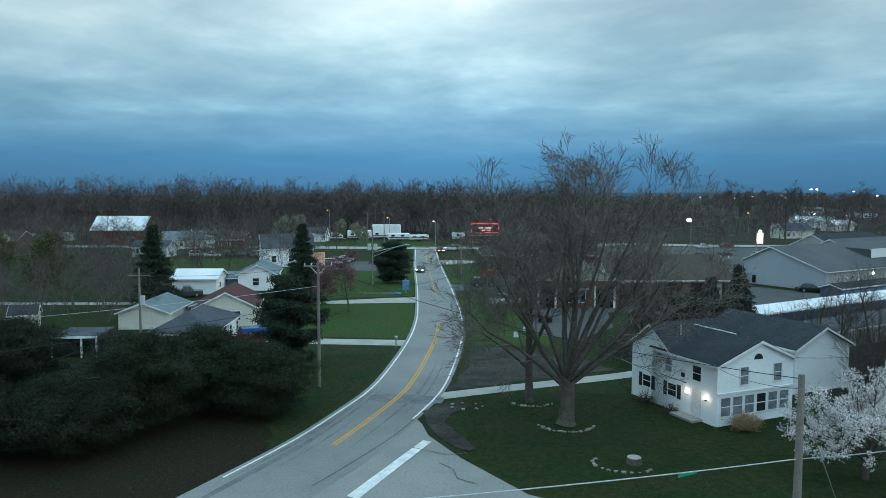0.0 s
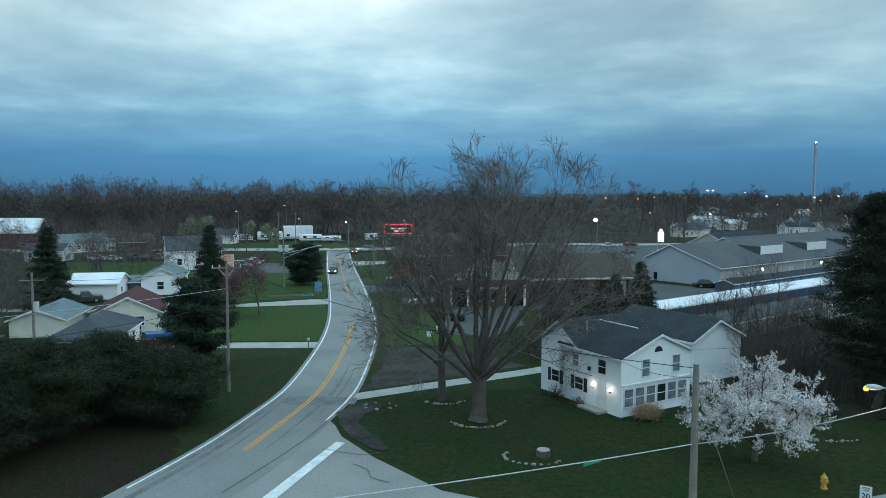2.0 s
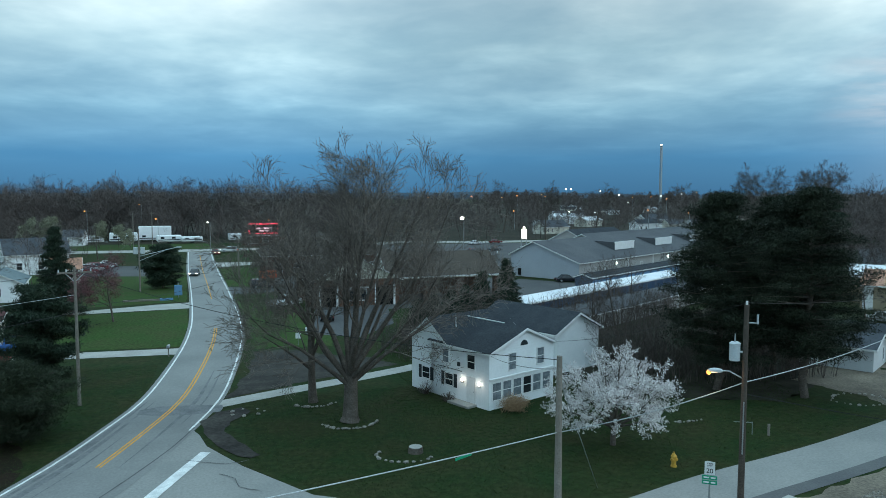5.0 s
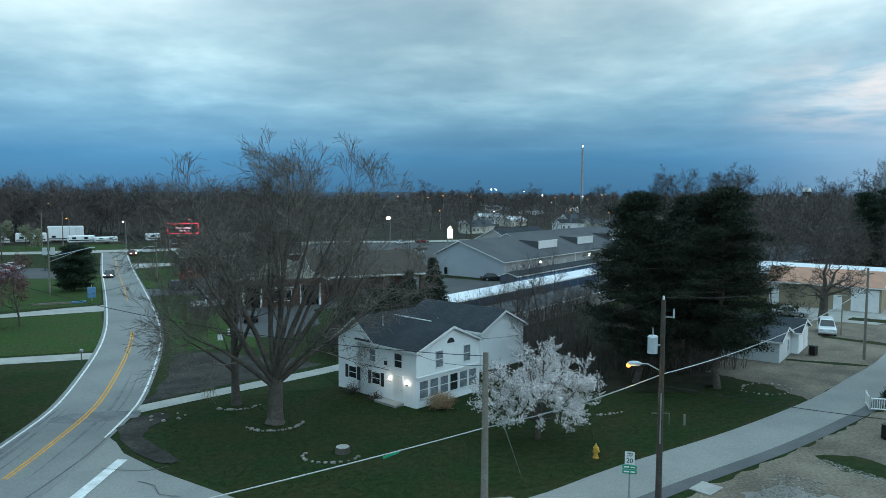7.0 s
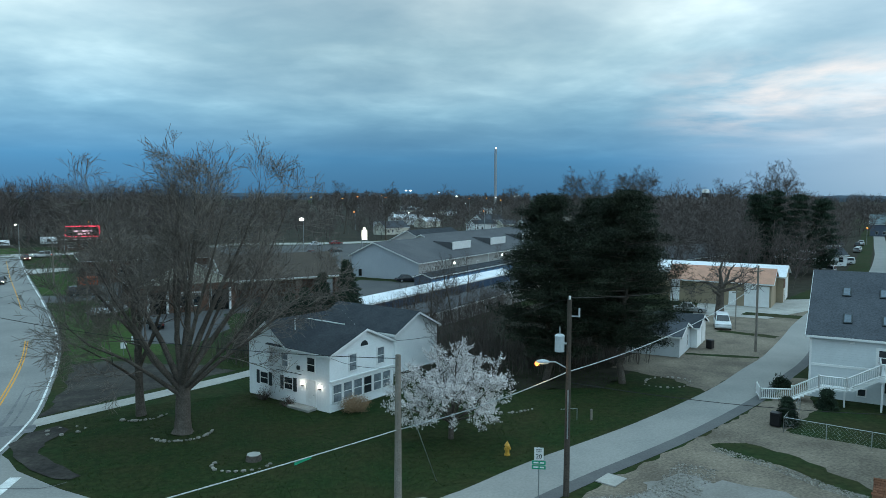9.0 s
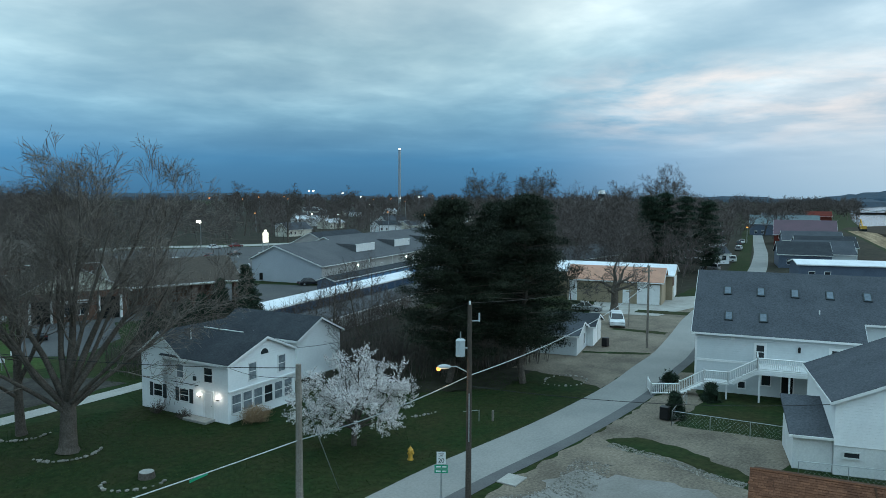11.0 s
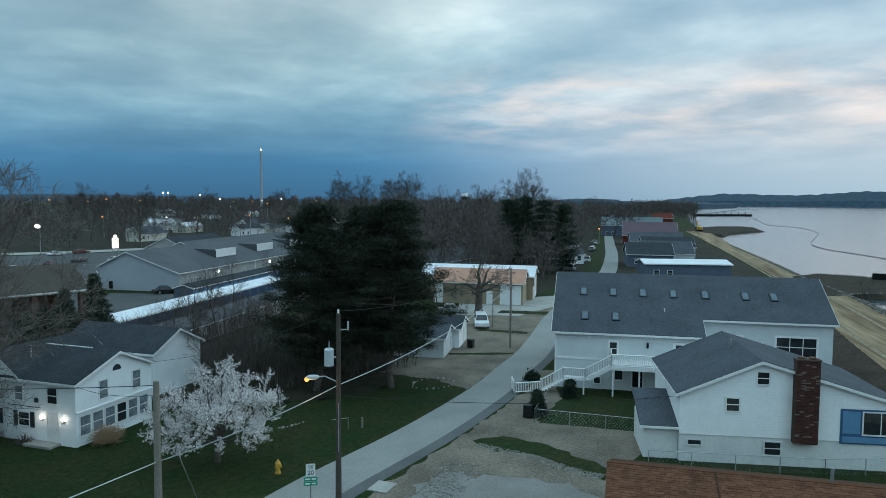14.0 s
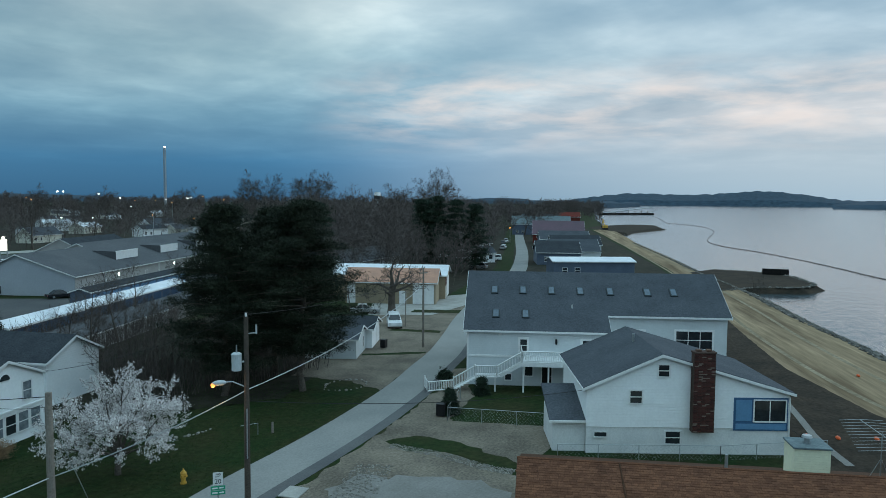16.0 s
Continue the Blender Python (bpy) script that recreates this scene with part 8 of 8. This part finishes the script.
spots = [(-54, 105, 1.2), (-60, 128, 1.2), (-48, 145, 1.1), (-66, 140, 1.3), (-80, 150, 1.3), (-38, 150, 1.0), (-90, 130, 1.2), (-96, 170, 1.4), (-72, 175, 1.3), (-110, 150, 1.3), (-120, 190, 1.4), (-60, 195, 1.3), (-84, 205, 1.3), (-30, 205, 1.1),
         (20, 76, 0.8), (24, 78, 0.7), (28, 74, 0.7), (36, 70, 0.9), (40, 72, 0.9), (45, 74, 1.0), (36, 62, 0.75), (39, 60, 0.7), (42, 63, 0.8), (33.5, 58, 0.55), (50, 66, 0.9), (55, 68, 0.8), (46, 84, 0.8), (52, 90, 0.8), (58, 92, 0.9),
         (66, 78, 1.0), (74, 84, 1.0), (80, 92, 1.1), (70, 98, 1.0), (90, 106, 1.1), (62, 70, 0.8), (134, 92, 1.0), (140, 98, 1.1), (150, 104, 1.0), (162, 112, 1.1), (180, 126, 1.2), (206, 140, 1.2), (146, 28, 0.42), (150, 30, 0.4), (178, 108, 1.0)]
for i, (x, y, s) in enumerate(spots):
    bare_tree("bare_tree", x, y, BT[i % 5], "bare leafless tree with fine dark twigs", size=s * rt.uniform(0.9, 1.1), turn=rt.uniform(0, 360), group="bare trees")
for i, (x, y, h) in enumerate([(162, 190, 26), (166, 184, 24), (172, 180, 27), (178, 176, 26), (204, 146, 27), (208, 140, 25), (150, 268, 21), (122, 300, 22), (330, 470, 26), (60, 330, 24), (66, 325, 22), (214, 168, 24), (118, 248, 21)]):
    bare_tree("tall_bare_tree", x, y, TALL[i % 3], "tall bare tree standing above the woods", size=h / 10, turn=i * 47, group="tall bare trees")
for i, (x, y, h) in enumerate([(146, 108, 18), (147, 104, 19), (150, 100, 18), (153, 96.5, 17), (158, 116, 18), (120, 118, 17), (112, 122, 16)]):
    conifer("dark_evergreen", x, y, h, 4.6, "tall dark evergreen before the woods", SPRUCEN, 80 + i, "pine", 0.1, 65, 0.4, 52, 1.1, "dark evergreens")

# loose grass blades over the near lawns, kept off the paving
def line_dist(p, line):
    best = np.full(len(p), 1e9)
    for a, b in zip(line[:-1], line[1:]):
        a, b = np.array(a), np.array(b)
        t = np.clip(((p - a) @ (b - a)) / ((b - a) @ (b - a)), 0, 1)
        best = np.minimum(best, np.linalg.norm(p - a - t[:, None] * (b - a), axis=1))
    return best


def grass_blades(n, x0, x1, y0, y1, seed):
    rng = np.random.default_rng(seed)
    p = np.stack([rng.uniform(x0, x1, n), rng.uniform(y0, y1, n)], 1)
    d1, d2, d3 = line_dist(p, MAIN), line_dist(p, SIDE), line_dist(p, [(-0.6, 59.8), (5, 62.2), (11, 64.6), (17.6, 67.4), (24, 71)])
    d4 = line_dist(p, [(1.2, 45.6), (4.9, 39.9), (10, 36.6), (19, 34.4)])
    east = (p[:, 0] > 1.5 + (45.6 - np.minimum(p[:, 1], 45.6)) * 0.75) & (p[:, 1] > 35)
    west = p[:, 0] < -6
    ok = (d1 > 3.6) & (d2 > 2.3) & (d3 > 1.05) & (east | west) & ~((p[:, 0] < 16) & (p[:, 1] > 61) & (p[:, 0] > 0) & (p[:, 1] < 80))
    ok &= ~((p[:, 0] > 20) & (p[:, 1] < 37) & (p[:, 0] - 20 > (p[:, 1] - 30) * 3.2))
    p = p[ok]
    m = len(p)
    h = rng.uniform(0.03, 0.075, m)
    a = rng.uniform(0, 6.28, m)
    w = rng.uniform(0.02, 0.05, m)
    lean = rng.normal(0, 0.06, (m, 2))
    v = np.zeros((m, 3, 3))
    v[:, 0, 0], v[:, 0, 1] = p[:, 0] - np.cos(a) * w, p[:, 1] - np.sin(a) * w
    v[:, 1, 0], v[:, 1, 1] = p[:, 0] + np.cos(a) * w, p[:, 1] + np.sin(a) * w
    v[:, 2, :2], v[:, 2, 2] = p + lean, h
    me = fast_mesh("grass_blades", v.reshape(-1, 3), np.arange(m * 3).reshape(-1, 3))
    me.materials.append(BLADES)
    return tagged(new("grass_blades", me), "short dark green grass blades on the lawn", "grass", kind="stuff")


grass_blades(120000, -24, 48, 35, 76, 5)

# thickets of thin stems behind the white house
def thicket(name, zone, n, hmin, hmax, seed, mat, label, sides=3, thick=0.03):
    rng = np.random.default_rng(seed)
    (x0, y0), (ux, uy), (vx, vy) = zone
    a, b = rng.random(n), rng.random(n)
    px, py = x0 + ux * a + vx * b, y0 + uy * a + vy * b
    h = rng.uniform(hmin, hmax, n)
    segs = []
    for i in range(n):
        p = np.array([px[i], py[i], 0.0])
        q = p + [rng.normal(0, 0.4), rng.normal(0, 0.4), h[i]]
        segs.append((*p, *q, thick, thick * 0.4))
        for k in range(7):
            t = rng.uniform(0.25, 0.95)
            s = p + (q - p) * t
            e = s + [rng.normal(0, 0.5), rng.normal(0, 0.5), rng.uniform(0.3, 1.0)]
            segs.append((*s, *e, thick * 0.5, thick * 0.2))
    ob = new(name, seg_mesh(name, np.array(segs), sides, mat))
    return tagged(ob, label, "thicket", kind="stuff")


thicket("thicket", ((30, 64), (34, 22), (-5, 12)), 1300, 1.8, 4.2, 1, TWIG, "tangle of bare brush along the storage rows")
thicket("thicket", ((33, 55), (22, -3), (4, 12)), 900, 1.6, 4.4, 2, TWIG, "bare brush under the pines")
thicket("thicket", ((18, 70), (14, 6), (-2, 8)), 360, 1.6, 3.6, 3, TWIG, "bare brush behind the white house")


def woods(name, bands, seed, label):
    """Far leafless woods: many small-twigged trees merged into one mesh."""
    rng = np.random.default_rng(seed)
    kinds = [upright_tree(300 + k, 10, (0.36, 0.20, 0.12), (12, 5, 4), 0.12, min_r=0.016, bare=0.18, parts=(3, 2, 1, 1)) for k in range(6)]
    vs, fs, off = [], [], 0
    for pts_fn, n, hmin, hmax, thick in bands:
        for i in range(n):
            x, y = pts_fn(rng)
            h = rng.uniform(hmin, hmax) * rng.choice([1.0, 1.0, 0.9, 0.8])
            a = kinds[rng.integers(0, 6)]
            s = h / 10
            wd = s * rng.uniform(0.85, 1.25)
            ang = rng.uniform(0, 6.28)
            c, w = math.cos(ang), math.sin(ang)
            P = a[:, :6].reshape(-1, 2, 3)
            X, Y = P[..., 0] * c - P[..., 1] * w, P[..., 0] * w + P[..., 1] * c
            Q = np.stack([X * wd + x, Y * wd + y, P[..., 2] * s], -1)
            v, f = ribbons(Q[:, 0], Q[:, 1], a[:, 6] * s * thick, a[:, 7] * s * thick, rng)
            vs.append(v)
            fs.append(f + off)
            off += len(v)
    me = fast_mesh(name, np.concatenate(vs), np.concatenate(fs))
    me.materials.append(FARTWIG)
    return tagged(new(name, me), label, "woods", kind="stuff")


def polar(a0, a1, d0, d1):
    def pick(rng):
        a, d = radians(rng.uniform(a0, a1)), rng.uniform(d0, d1)
        return d * math.sin(a), d * math.cos(a)
    return pick


woods("woods", [(polar(-42, 9, 292, 345), 560, 17, 24, 1.2), (polar(-42, 9, 280, 292), 160, 8, 14, 1.2)], 4, "belt of dark leafless woods beyond the village")
woods("woods", [(polar(8, 48, 420, 900), 380, 14, 20, 2.0), (polar(6, 46, 258, 460), 420, 6, 13, 1.2), (polar(20, 52, 900, 1700), 260, 17, 24, 4.0)], 5, "scattered dark woods toward the horizon")
woods("woods", [(polar(43, 58.5, 190, 340), 300, 13, 20, 1.2), (polar(44, 57, 150, 190), 80, 8, 15, 1.0), (polar(50, 64.3, 340, 900), 280, 13, 20, 1.9)], 6, "dense leafless woods behind the garages")
woods("woods", [(polar(63, 67.4, 620, 1500), 150, 14, 20, 2.6), (polar(58.2, 59.8, 170, 420), 16, 7, 11, 0.9)], 7, "dark wooded shore beyond the houses")
woods("village_trees", [(polar(-33, -9, 135, 275), 150, 7, 12, 1.0), (polar(-34, -23, 92, 190), 80, 6, 10, 0.9)], 9, "scattered bare trees among the far houses")
